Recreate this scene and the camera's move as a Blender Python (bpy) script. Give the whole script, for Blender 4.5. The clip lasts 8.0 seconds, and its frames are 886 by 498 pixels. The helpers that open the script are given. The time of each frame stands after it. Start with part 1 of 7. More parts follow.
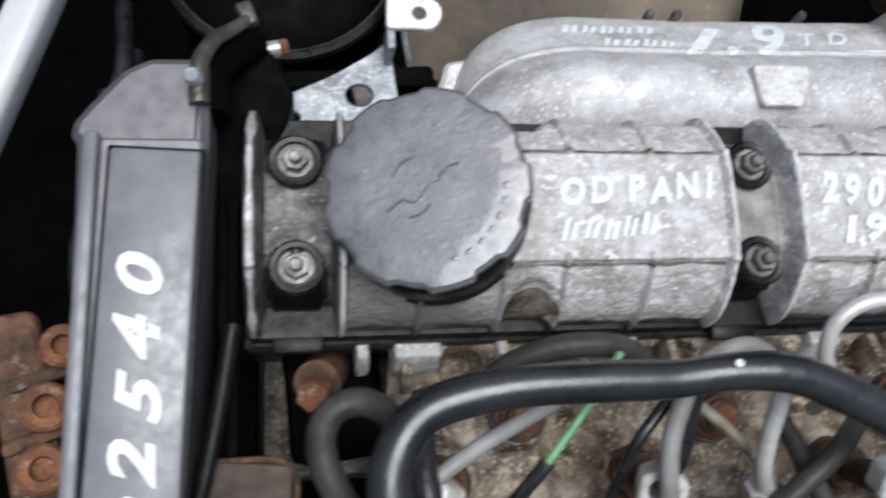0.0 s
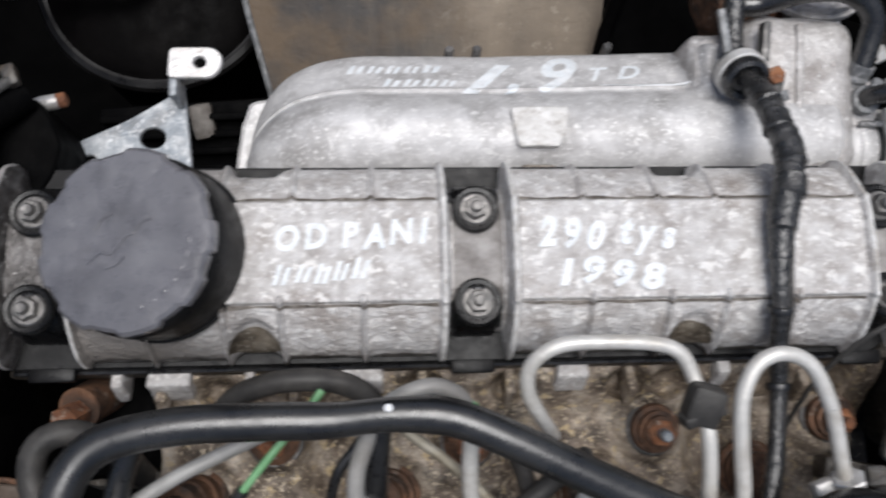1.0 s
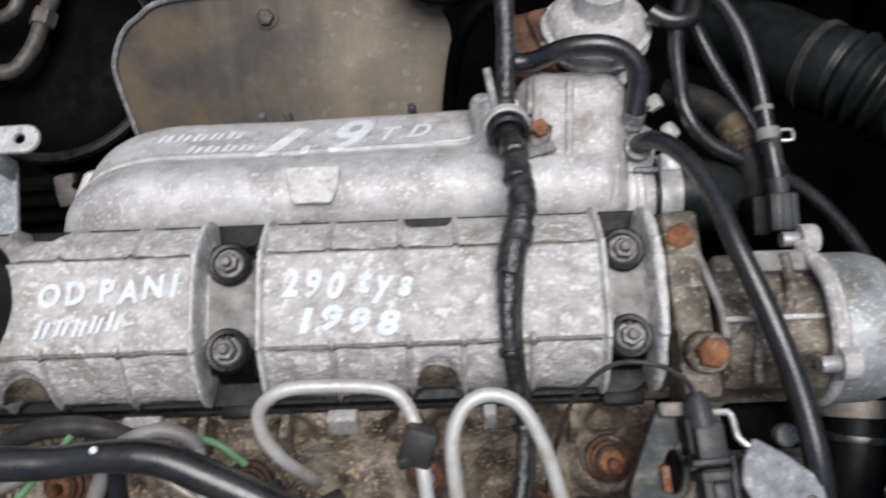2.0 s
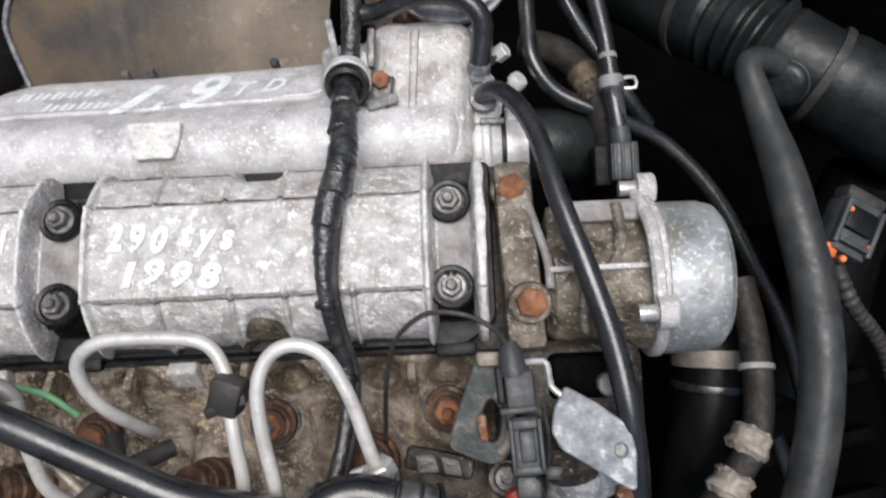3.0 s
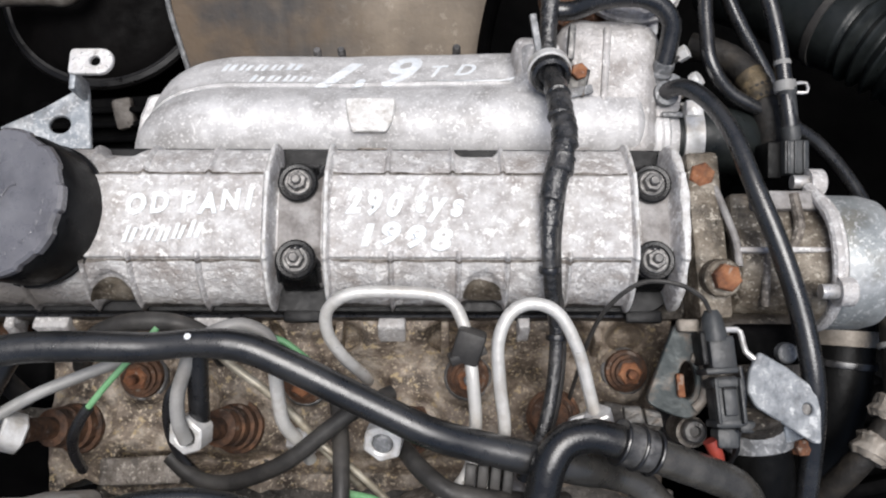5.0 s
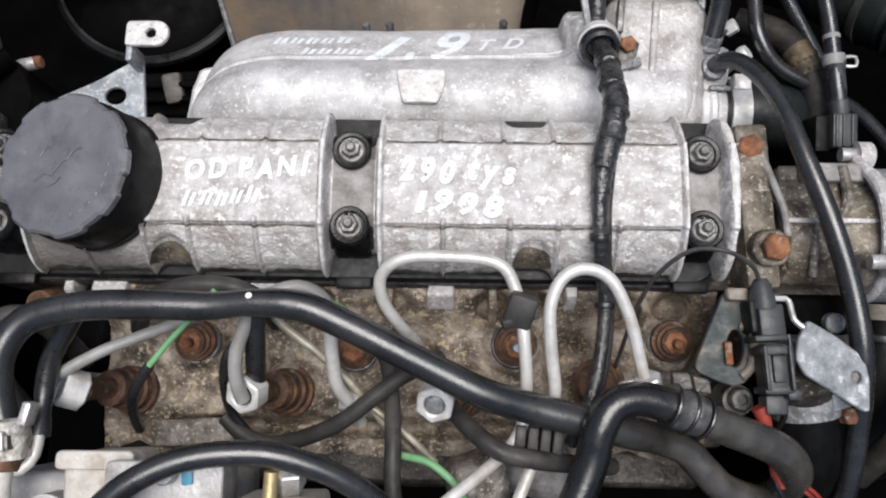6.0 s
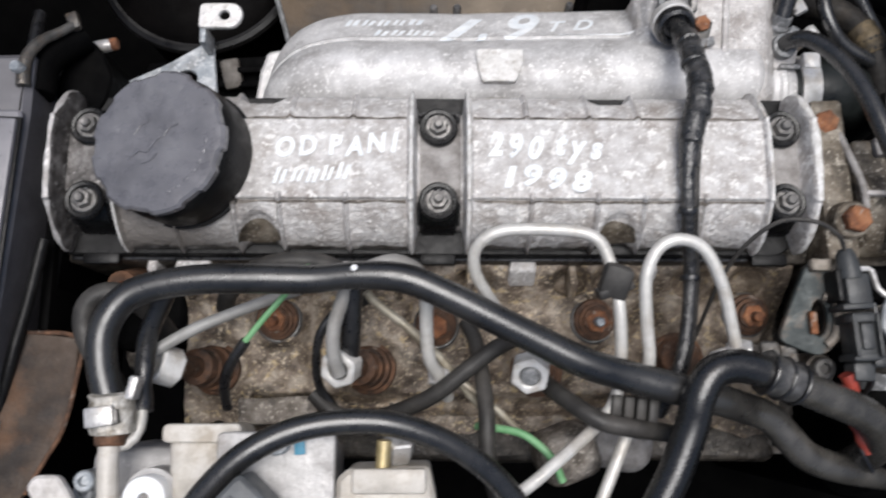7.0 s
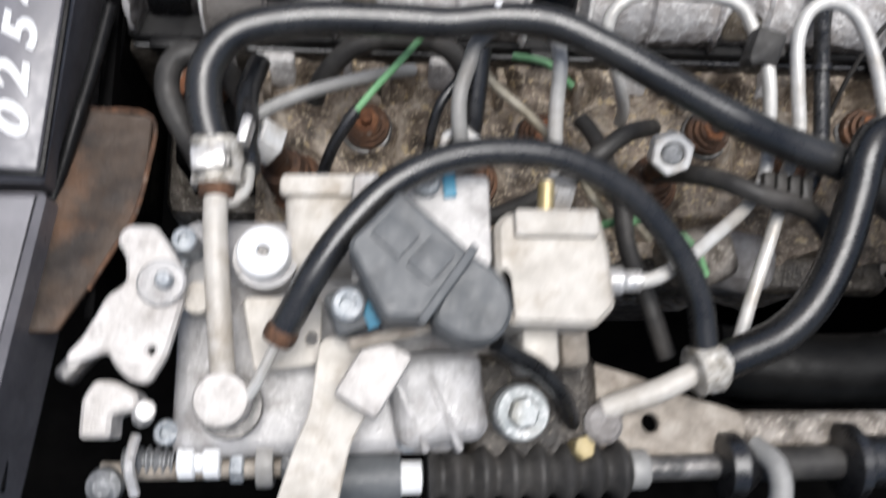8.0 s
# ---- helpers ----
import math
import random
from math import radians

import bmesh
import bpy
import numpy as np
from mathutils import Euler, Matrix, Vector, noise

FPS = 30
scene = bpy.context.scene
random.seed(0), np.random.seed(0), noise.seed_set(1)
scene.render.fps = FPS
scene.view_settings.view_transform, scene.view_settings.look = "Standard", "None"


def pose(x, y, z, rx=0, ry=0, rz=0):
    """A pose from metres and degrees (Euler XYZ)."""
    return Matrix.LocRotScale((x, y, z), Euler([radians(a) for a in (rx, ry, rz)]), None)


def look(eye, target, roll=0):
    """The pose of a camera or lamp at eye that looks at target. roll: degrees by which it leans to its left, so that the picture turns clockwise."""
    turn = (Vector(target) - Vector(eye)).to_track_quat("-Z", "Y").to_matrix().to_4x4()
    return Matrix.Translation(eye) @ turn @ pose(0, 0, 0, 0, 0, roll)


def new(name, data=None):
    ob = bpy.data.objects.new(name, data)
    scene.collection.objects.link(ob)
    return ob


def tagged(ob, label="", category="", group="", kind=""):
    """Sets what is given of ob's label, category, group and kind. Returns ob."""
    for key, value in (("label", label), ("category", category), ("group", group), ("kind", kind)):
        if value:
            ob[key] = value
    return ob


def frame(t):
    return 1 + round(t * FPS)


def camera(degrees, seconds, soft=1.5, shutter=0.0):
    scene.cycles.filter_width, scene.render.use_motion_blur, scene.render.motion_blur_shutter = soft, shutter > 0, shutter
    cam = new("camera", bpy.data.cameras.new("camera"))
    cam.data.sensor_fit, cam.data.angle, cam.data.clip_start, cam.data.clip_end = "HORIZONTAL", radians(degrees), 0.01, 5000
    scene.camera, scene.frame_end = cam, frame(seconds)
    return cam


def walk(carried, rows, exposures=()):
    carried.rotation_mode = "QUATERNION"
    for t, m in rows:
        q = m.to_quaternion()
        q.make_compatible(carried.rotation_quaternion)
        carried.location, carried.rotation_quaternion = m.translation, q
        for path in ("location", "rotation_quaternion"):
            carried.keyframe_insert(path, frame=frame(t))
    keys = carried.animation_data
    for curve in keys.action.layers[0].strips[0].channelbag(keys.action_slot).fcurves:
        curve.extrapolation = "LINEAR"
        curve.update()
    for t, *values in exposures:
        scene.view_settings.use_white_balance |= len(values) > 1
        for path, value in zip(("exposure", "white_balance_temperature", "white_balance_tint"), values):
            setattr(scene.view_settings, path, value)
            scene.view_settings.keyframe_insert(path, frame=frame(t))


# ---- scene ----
cam = camera(57.7, 8.0, 2.0, 0.5)
PATH = [
    (0, (-0.168, -0.048, 1.172), (0.17, 0.332, -0.763), 40.1),
    (0.5, (-0.111, -0.036, 1.189), (0.169, 0.32, -0.759), 37.9),
    (1, (-0.037, -0.033, 1.213), (0.115, 0.306, -0.752), 23.1),
    (1.5, (0.037, -0.036, 1.231), (0.086, 0.337, -0.733), 5.9),
    (2, (0.096, -0.042, 1.237), (0.082, 0.432, -0.706), -3.8),
    (2.2, (0.122, -0.045, 1.241), (0.078, 0.45, -0.696), -7.8),
    (3.3, (0.185, -0.055, 1.232), (0.108, 0.292, -0.736), -14.8),
    (3.5, (0.165, -0.06, 1.245), (0.104, 0.278, -0.725), -12.0),
    (4, (0.099, -0.05, 1.27), (0.07, 0.273, -0.704), -5.0),
    (4.2, (0.069, -0.054, 1.273), (0.089, 0.29, -0.697), 3.8),
    (5.3, (0.065, -0.071, 1.273), (0.083, 0.29, -0.694), 2.9),
    (5.5, (0.059, -0.077, 1.275), (0.062, 0.276, -0.694), 0.9),
    (6, (0.051, -0.078, 1.277), (0.026, 0.27, -0.692), -3.3),
    (6.5, (0.043, -0.078, 1.282), (0.03, 0.279, -0.686), -1.6),
    (7, (-0.001, -0.093, 1.279), (0.02, 0.265, -0.689), 3.5),
    (7.2, (-0.019, -0.1, 1.269), (0.03, 0.252, -0.699), 7.5),
    (7.5, (-0.052, -0.136, 1.242), (0.093, 0.279, -0.709), 19.2),
    (7.8, (-0.069, -0.163, 1.233), (0.084, 0.229, -0.722), 20.8),
    (8, (-0.089, -0.203, 1.208), (0.129, 0.282, -0.72), 23.8),
]
walk(cam, [(t, look(eye, target, roll)) for t, eye, target, roll in PATH],
     [(0, 0.02, 6080, 7), (0.5, -0.05, 6250, 8.5), (1.0, -0.06, 6330, 9.5), (2.1, -0.15, 6360, 10), (3.5, 0.24, 6400, 10), (4.2, 0.28, 6400, 10), (5.5, 0.12, 6390, 10), (6.5, 0.13, 6380, 10), (7.2, 0.02, 6380, 10), (8, 0.26, 6350, 9.5)])

# ---------- world and light: an open bonnet under a bright overcast sky ----------
world = bpy.data.worlds.new("sky")
scene.world = world
world.use_nodes = True
wn, wl = world.node_tree.nodes, world.node_tree.links
sky = wn.new("ShaderNodeTexSky")
sky.sky_type = "NISHITA"
sky.sun_disc = False
sky.sun_elevation, sky.sun_rotation = radians(80), radians(10)
sky.air_density, sky.dust_density, sky.ozone_density = 1.0, 4.0, 1.0
wl.new(sky.outputs[0], wn["Background"].inputs[0])
wn["Background"].inputs[1].default_value = 0.075
sun_data = bpy.data.lights.new("sun", "SUN")
sun_data.energy, sun_data.angle, sun_data.color = 3.0, radians(42), (1.0, 0.98, 0.96)
sun = new("sun", sun_data)
sun.matrix_world = look((0.12, 0.05, 3.0), (0, 0, 0.9))


# ---------- materials ----------
def material(name, colours, rough=0.5, metal=0.0, scale=40.0, fine=400.0, bump=0.15, bump_scale=500.0, rough_var=0.15, spec=0.5,
             speck=None, speck_amount=0.6, speck_scale=260.0, speck_edge=0.55, stain=None, stain_amount=0.55, stain_scale=22.0, coat=0.0, crust=None, crust_amount=0.7, crust_scale=150.0, crust_edge=0.58, soft=0.22):
    """A worn surface: broad mottling over colours, specks or grit, stains, grain and relief, all in metres of the object."""
    m = bpy.data.materials.new(name)
    m.use_nodes = True
    n, l = m.node_tree.nodes, m.node_tree.links
    b = n["Principled BSDF"]
    tc = n.new("ShaderNodeTexCoord")
    info = n.new("ShaderNodeObjectInfo")
    shift = n.new("ShaderNodeVectorMath")
    shift.operation = "ADD"
    l.new(tc.outputs["Object"], shift.inputs[0])
    l.new(info.outputs["Random"], shift.inputs[1])

    def tex(s, detail=5.0, r=0.6):
        t = n.new("ShaderNodeTexNoise")
        t.inputs["Scale"].default_value, t.inputs["Detail"].default_value, t.inputs["Roughness"].default_value = s, detail, r
        l.new(shift.outputs[0], t.inputs["Vector"])
        return t.outputs["Fac"]

    ramp = n.new("ShaderNodeValToRGB")
    els = ramp.color_ramp.elements
    els[0].position, els[1].position = 0.32, 0.68
    els[0].color, els[1].color = (*colours[0], 1), (*colours[-1], 1)
    for k, c in enumerate(colours[1:-1]):
        els.new(0.32 + 0.36 * (k + 1) / (len(colours) - 1)).color = (*c, 1)
    l.new(tex(scale), ramp.inputs[0])
    col = ramp.outputs[0]

    def over(col, colour, amount, s, lo, hi):
        r = n.new("ShaderNodeMapRange")
        r.inputs["From Min"].default_value, r.inputs["From Max"].default_value, r.inputs["To Max"].default_value = lo, hi, amount
        l.new(tex(s, 6.0, 0.65), r.inputs["Value"])
        mix = n.new("ShaderNodeMix")
        mix.data_type = "RGBA"
        l.new(r.outputs[0], mix.inputs["Factor"])
        l.new(col, mix.inputs["A"])
        mix.inputs["B"].default_value = (*colour, 1)
        return mix.outputs["Result"]

    if stain:
        col = over(col, stain, stain_amount, stain_scale, 0.5, 0.68)
    if crust:
        col = over(col, crust, crust_amount, crust_scale, crust_edge, crust_edge + 0.04)
    if speck:
        col = over(col, speck, speck_amount, speck_scale, speck_edge, speck_edge + 0.05)
    l.new(col, b.inputs["Base Color"])
    rr = n.new("ShaderNodeMapRange")
    rr.inputs["To Min"].default_value, rr.inputs["To Max"].default_value = max(0.05, rough - rough_var), min(1.0, rough + rough_var)
    rr.inputs["From Min"].default_value, rr.inputs["From Max"].default_value = 0.3, 0.7
    l.new(tex(scale * 3.1), rr.inputs["Value"])
    l.new(rr.outputs[0], b.inputs["Roughness"])
    b.inputs["Metallic"].default_value = metal
    b.inputs["Coat Weight"].default_value = coat
    b.inputs["Specular IOR Level"].default_value = spec
    if bump:
        bp = n.new("ShaderNodeBump")
        bp.inputs["Strength"].default_value, bp.inputs["Distance"].default_value = bump, 0.0012
        add = n.new("ShaderNodeMath")
        add.operation = "ADD"
        l.new(tex(bump_scale, 4.0), add.inputs[0])
        l.new(tex(bump_scale * soft, 4.0), add.inputs[1])
        l.new(add.outputs[0], bp.inputs["Height"])
        l.new(bp.outputs[0], b.inputs["Normal"])
    return m


CAST = material("oxidised_cast_aluminium", [(0.41, 0.386, 0.373), (0.57, 0.552, 0.538), (0.70, 0.687, 0.676)], 0.55, 0.12, 150, bump=0.55, bump_scale=700, soft=0.5, crust=(0.90, 0.885, 0.86), crust_amount=0.75, crust_scale=210, crust_edge=0.575,
                speck=(0.90, 0.89, 0.88), speck_amount=0.6, speck_scale=480, speck_edge=0.57, stain=(0.30, 0.255, 0.225), stain_amount=0.6, stain_scale=75)
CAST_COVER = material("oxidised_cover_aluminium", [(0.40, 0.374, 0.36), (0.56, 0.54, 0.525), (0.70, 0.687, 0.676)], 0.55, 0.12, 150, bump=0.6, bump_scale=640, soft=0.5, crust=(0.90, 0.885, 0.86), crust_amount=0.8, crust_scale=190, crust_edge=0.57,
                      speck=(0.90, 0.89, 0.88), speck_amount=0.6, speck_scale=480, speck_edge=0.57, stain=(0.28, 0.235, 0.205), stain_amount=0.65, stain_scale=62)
CAST_SMOOTH = material("satin_cast_aluminium", [(0.50, 0.49, 0.485), (0.61, 0.60, 0.595), (0.71, 0.70, 0.695)], 0.50, 0.14, 90, bump=0.22, bump_scale=800, soft=0.6, crust=(0.88, 0.87, 0.85), crust_amount=0.65, crust_scale=260, crust_edge=0.60,
                       speck=(0.90, 0.89, 0.88), speck_amount=0.7, speck_scale=560, speck_edge=0.57, stain=(0.23, 0.215, 0.205), stain_amount=0.62, stain_scale=38)
CAST_DARK = material("oily_cast_aluminium", [(0.09, 0.075, 0.06), (0.20, 0.175, 0.15), (0.34, 0.31, 0.28)], 0.5, 0.3, 110, bump=0.8, bump_scale=420,
                     speck=(0.52, 0.48, 0.42), speck_amount=0.7, speck_scale=480, speck_edge=0.57, stain=(0.03, 0.026, 0.022), stain_amount=0.9, stain_scale=70)
GRIME = material("grimy_cylinder_head", [(0.074, 0.055, 0.042), (0.265, 0.212, 0.165), (0.56, 0.49, 0.41)], 0.55, 0.1, 75, bump=0.9, bump_scale=420, soft=0.4, crust=(0.56, 0.44, 0.26), crust_amount=0.85, crust_scale=200, crust_edge=0.585,
                 speck=(0.66, 0.56, 0.42), speck_amount=0.8, speck_scale=480, speck_edge=0.56, stain=(0.03, 0.024, 0.02), stain_amount=0.92, stain_scale=48)
PUMP_ALU = material("pale_pump_aluminium", [(0.35, 0.34, 0.335), (0.45, 0.44, 0.435), (0.54, 0.53, 0.525)], 0.42, 0.15, 60, bump=0.3, bump_scale=600,
                    speck=(0.82, 0.81, 0.80), speck_amount=0.3, speck_scale=420, speck_edge=0.6, stain=(0.15, 0.13, 0.115), stain_amount=0.75, stain_scale=45)
LEVER_CREAM = material("worn_cream_casting", [(0.48, 0.45, 0.42), (0.62, 0.59, 0.56), (0.72, 0.69, 0.665)], 0.5, 0.05, 80, bump=0.5, bump_scale=420,
                       stain=(0.20, 0.17, 0.15), stain_amount=0.6, stain_scale=70)
PUMP_CREAM = material("cream_anodised_metal", [(0.42, 0.39, 0.345), (0.53, 0.497, 0.447), (0.62, 0.59, 0.545)], 0.5, 0.05, 70, bump=0.3,
                      stain=(0.30, 0.245, 0.18), stain_amount=0.65, stain_scale=75)
BLACK_PLASTIC = material("black_moulded_plastic", [(0.005, 0.005, 0.0055), (0.008, 0.008, 0.0085), (0.013, 0.013, 0.0135)], 0.38, 0, 70, bump=0.14, bump_scale=900, spec=0.2,
                         stain=(0.022, 0.021, 0.020), stain_amount=0.4, stain_scale=30)
SEAL_BLACK = material("black_seal_rubber", [(0.004, 0.004, 0.0042), (0.006, 0.006, 0.0063), (0.010, 0.0098, 0.0098)], 0.30, 0, 70, bump=0.12, bump_scale=700, spec=0.35,
                      stain=(0.018, 0.017, 0.016), stain_amount=0.4, stain_scale=60)
# Sky reflection on the black timing cover is put into this grey.
SKYLIT_PLASTIC = material("skylit_grey_black_plastic", [(0.150, 0.146, 0.162), (0.180, 0.175, 0.192), (0.212, 0.207, 0.224)], 0.42, 0, 60, bump=0.05, bump_scale=900, spec=1.0,
                         stain=(0.10, 0.098, 0.105), stain_amount=0.5, stain_scale=26)
# Shaded copy of the same plastic, for the cover's dimmer upper part.
SHADED_PLASTIC = material("shaded_grey_black_plastic", [(0.085, 0.082, 0.090), (0.105, 0.101, 0.110), (0.130, 0.126, 0.135)], 0.48, 0, 60, bump=0.05, bump_scale=900, spec=1.0,
                         stain=(0.10, 0.098, 0.105), stain_amount=0.5, stain_scale=26)
CAP_PLASTIC = material("worn_cap_plastic", [(0.118, 0.116, 0.126), (0.148, 0.145, 0.156), (0.178, 0.175, 0.186)], 0.32, 0, 60, bump=0.14, bump_scale=500, spec=0.9, coat=0.55,
                       speck=(0.30, 0.30, 0.30), speck_amount=0.4, speck_scale=200, speck_edge=0.65, stain=(0.072, 0.070, 0.076), stain_amount=0.7, stain_scale=42)
GREY_PLASTIC = material("dark_grey_plastic", [(0.085, 0.092, 0.098), (0.112, 0.119, 0.125), (0.140, 0.147, 0.152)], 0.5, 0, 70, bump=0.15, bump_scale=800,
                        stain=(0.06, 0.06, 0.06), stain_amount=0.5, stain_scale=60)
RUBBER = material("shiny_black_rubber", [(0.006, 0.006, 0.007), (0.009, 0.009, 0.010), (0.014, 0.014, 0.015)], 0.34, 0, 90, bump=0.04, bump_scale=800, spec=1.0,
                  speck=(0.07, 0.067, 0.063), speck_amount=0.12, speck_scale=300, speck_edge=0.6, stain=(0.045, 0.042, 0.04), stain_amount=0.4, stain_scale=50)
# Darker copy of the hose rubber, with the shade of deep places in its colour.
RUBBER_DEEP = material("shaded_black_rubber", [(0.003, 0.003, 0.003), (0.005, 0.005, 0.005), (0.008, 0.008, 0.008)], 0.42, 0, 60, bump=0.15, bump_scale=600, spec=0.14,
                       stain=(0.010, 0.0095, 0.009), stain_amount=0.4, stain_scale=40)
RUBBER_OLD = material("dusty_black_rubber", [(0.022, 0.021, 0.020), (0.036, 0.034, 0.032), (0.060, 0.057, 0.053)], 0.52, 0, 60, bump=0.2, bump_scale=600, spec=0.35,
                      stain=(0.11, 0.10, 0.09), stain_amount=0.4, stain_scale=45)
RUBBER_DUSTY = material("dusty_hose_rubber", [(0.009, 0.009, 0.0095), (0.014, 0.014, 0.0145), (0.024, 0.0238, 0.024)], 0.29, 0, 70, bump=0.05, bump_scale=700, spec=1.0, rough_var=0.07,
                        speck=(0.09, 0.086, 0.08), speck_amount=0.3, speck_scale=330, speck_edge=0.63, stain=(0.038, 0.036, 0.034), stain_amount=0.45, stain_scale=45)
TAPE = material("wrinkled_black_tape", [(0.014, 0.014, 0.0145), (0.024, 0.024, 0.0245), (0.042, 0.042, 0.042)], 0.30, 0, 90, bump=0.9, bump_scale=260, spec=0.9, rough_var=0.12,
                stain=(0.075, 0.07, 0.066), stain_amount=0.55, stain_scale=90)
STEEL_PIPE = material("dull_zinc_pipe", [(0.54, 0.525, 0.49), (0.66, 0.645, 0.61), (0.76, 0.745, 0.715)], 0.42, 0.25, 60, bump=0.25,
                      stain=(0.34, 0.29, 0.23), stain_amount=0.55, stain_scale=50)
ZINC = material("mottled_zinc_plate", [(0.21, 0.235, 0.26), (0.31, 0.335, 0.36), (0.44, 0.455, 0.47)], 0.5, 0.4, 110, bump=0.35,
                speck=(0.70, 0.71, 0.72), speck_amount=0.45, speck_scale=420, stain=(0.17, 0.17, 0.17), stain_amount=0.65, stain_scale=70)
BRIGHT = material("bright_steel", [(0.44, 0.43, 0.415), (0.58, 0.57, 0.56), (0.72, 0.715, 0.71)], 0.36, 0.5, 140, bump=0.2,
                  stain=(0.36, 0.31, 0.26), stain_amount=0.55, stain_scale=110)
BOLT = material("dark_bolt_steel", [(0.07, 0.07, 0.07), (0.14, 0.135, 0.13), (0.26, 0.25, 0.24)], 0.4, 0.6, 150, bump=0.3)
TAN_STEEL = material("dull_tan_steel", [(0.20, 0.175, 0.145), (0.29, 0.255, 0.215), (0.38, 0.345, 0.30)], 0.6, 0.2, 90, bump=0.4,
                     stain=(0.12, 0.09, 0.065), stain_amount=0.6, stain_scale=50)
ZINC_DULL = material("dull_grey_zinc", [(0.15, 0.155, 0.16), (0.24, 0.245, 0.25), (0.34, 0.345, 0.35)], 0.55, 0.4, 120, bump=0.4,
                     speck=(0.5, 0.5, 0.5), speck_amount=0.5, speck_scale=380, stain=(0.09, 0.085, 0.08), stain_amount=0.7, stain_scale=70)
RUST = material("orange_rust", [(0.11, 0.047, 0.026), (0.23, 0.092, 0.042), (0.36, 0.165, 0.08)], 0.85, 0.0, 130, bump=1.0, bump_scale=420, crust=(0.34, 0.29, 0.24), crust_amount=0.55, crust_scale=170, crust_edge=0.60,
                stain=(0.055, 0.034, 0.024), stain_amount=0.8, stain_scale=95)
RUST_DARK = material("dark_rust", [(0.045, 0.027, 0.019), (0.105, 0.054, 0.031), (0.19, 0.095, 0.052)], 0.75, 0.1, 120, bump=1.0, bump_scale=420, crust=(0.27, 0.235, 0.20), crust_amount=0.5, crust_scale=150, crust_edge=0.60,
                     stain=(0.028, 0.021, 0.018), stain_amount=0.8, stain_scale=80)
RUSTY_PLATE = material("rust_streaked_plate", [(0.030, 0.024, 0.021), (0.065, 0.046, 0.034), (0.115, 0.088, 0.07)], 0.7, 0.2, 35, bump=0.4,
                       stain=(0.20, 0.10, 0.05), stain_amount=0.55, stain_scale=25)
SHIELD = material("heat_shield_sheet", [(0.19, 0.155, 0.12), (0.25, 0.205, 0.155), (0.32, 0.265, 0.205)], 0.6, 0.15, 14, bump=0.35, bump_scale=200,
                  speck=(0.45, 0.40, 0.33), speck_amount=0.35, speck_scale=120, speck_edge=0.6, stain=(0.13, 0.105, 0.085), stain_amount=0.6, stain_scale=17)

def blend_along(m, other, axis, lo, hi, wander, keep=0.0, patch=30.0):
    """Two surfaces of one sheet: m's colour passes into the other's along an axis, with an uneven edge."""
    n, l = m.node_tree.nodes, m.node_tree.links
    b = n["Principled BSDF"]
    was = b.inputs["Base Color"].links[0].from_socket
    ramp = n.new("ShaderNodeValToRGB")
    ramp.color_ramp.elements[0].color, ramp.color_ramp.elements[1].color = (*other[0], 1), (*other[1], 1)
    ramp.color_ramp.elements[0].position, ramp.color_ramp.elements[1].position = 0.40, 0.60
    tc = n.new("ShaderNodeTexCoord")
    cloud, streak = n.new("ShaderNodeTexNoise"), n.new("ShaderNodeTexNoise")
    cloud.inputs["Scale"].default_value, cloud.inputs["Detail"].default_value = patch, 6.0
    streak.inputs["Scale"].default_value, streak.inputs["Detail"].default_value = 1.0, 5.0
    wide = n.new("ShaderNodeMapping")
    wide.inputs["Scale"].default_value = (45.0, 7.0, 7.0)
    l.new(tc.outputs["Object"], wide.inputs["Vector"])
    l.new(wide.outputs[0], streak.inputs["Vector"])
    l.new(tc.outputs["Object"], cloud.inputs["Vector"])
    l.new(cloud.outputs["Fac"], ramp.inputs[0])
    xyz = n.new("ShaderNodeSeparateXYZ")
    l.new(tc.outputs["Object"], xyz.inputs[0])
    mad = n.new("ShaderNodeMath")
    mad.operation = "MULTIPLY_ADD"
    mad.inputs[1].default_value = wander
    l.new(streak.outputs["Fac"], mad.inputs[0])
    l.new(xyz.outputs[axis], mad.inputs[2])
    rng = n.new("ShaderNodeMapRange")
    rng.inputs["From Min"].default_value, rng.inputs["From Max"].default_value = lo + wander * 0.5, hi + wander * 0.5
    rng.inputs["To Min"].default_value = keep
    l.new(mad.outputs[0], rng.inputs["Value"])
    mix = n.new("ShaderNodeMix")
    mix.data_type = "RGBA"
    l.new(rng.outputs[0], mix.inputs["Factor"])
    l.new(ramp.outputs[0], mix.inputs["A"])
    l.new(was, mix.inputs["B"])
    l.new(mix.outputs["Result"], b.inputs["Base Color"])


blend_along(GRIME, [(0.028, 0.020, 0.015), (0.12, 0.09, 0.062)], "X", 0.15, 0.02, 0.08, 0.45)
HOSE_WORN = material("half_dusty_hose_rubber", [(0.032, 0.030, 0.027), (0.050, 0.047, 0.042), (0.080, 0.075, 0.067)], 0.28, 0, 70, bump=0.08, bump_scale=600, spec=0.8, rough_var=0.08,
                     stain=(0.10, 0.09, 0.078), stain_amount=0.4, stain_scale=60)
HOSE_LONG = material("hose_rubber_dusty_at_one_end", [(0.034, 0.032, 0.029), (0.054, 0.051, 0.046), (0.085, 0.080, 0.072)], 0.31, 0, 70, bump=0.06, bump_scale=650, spec=1.0, rough_var=0.08,
                     speck=(0.11, 0.105, 0.095), speck_amount=0.3, speck_scale=330, speck_edge=0.63, stain=(0.11, 0.10, 0.085), stain_amount=0.35, stain_scale=60)
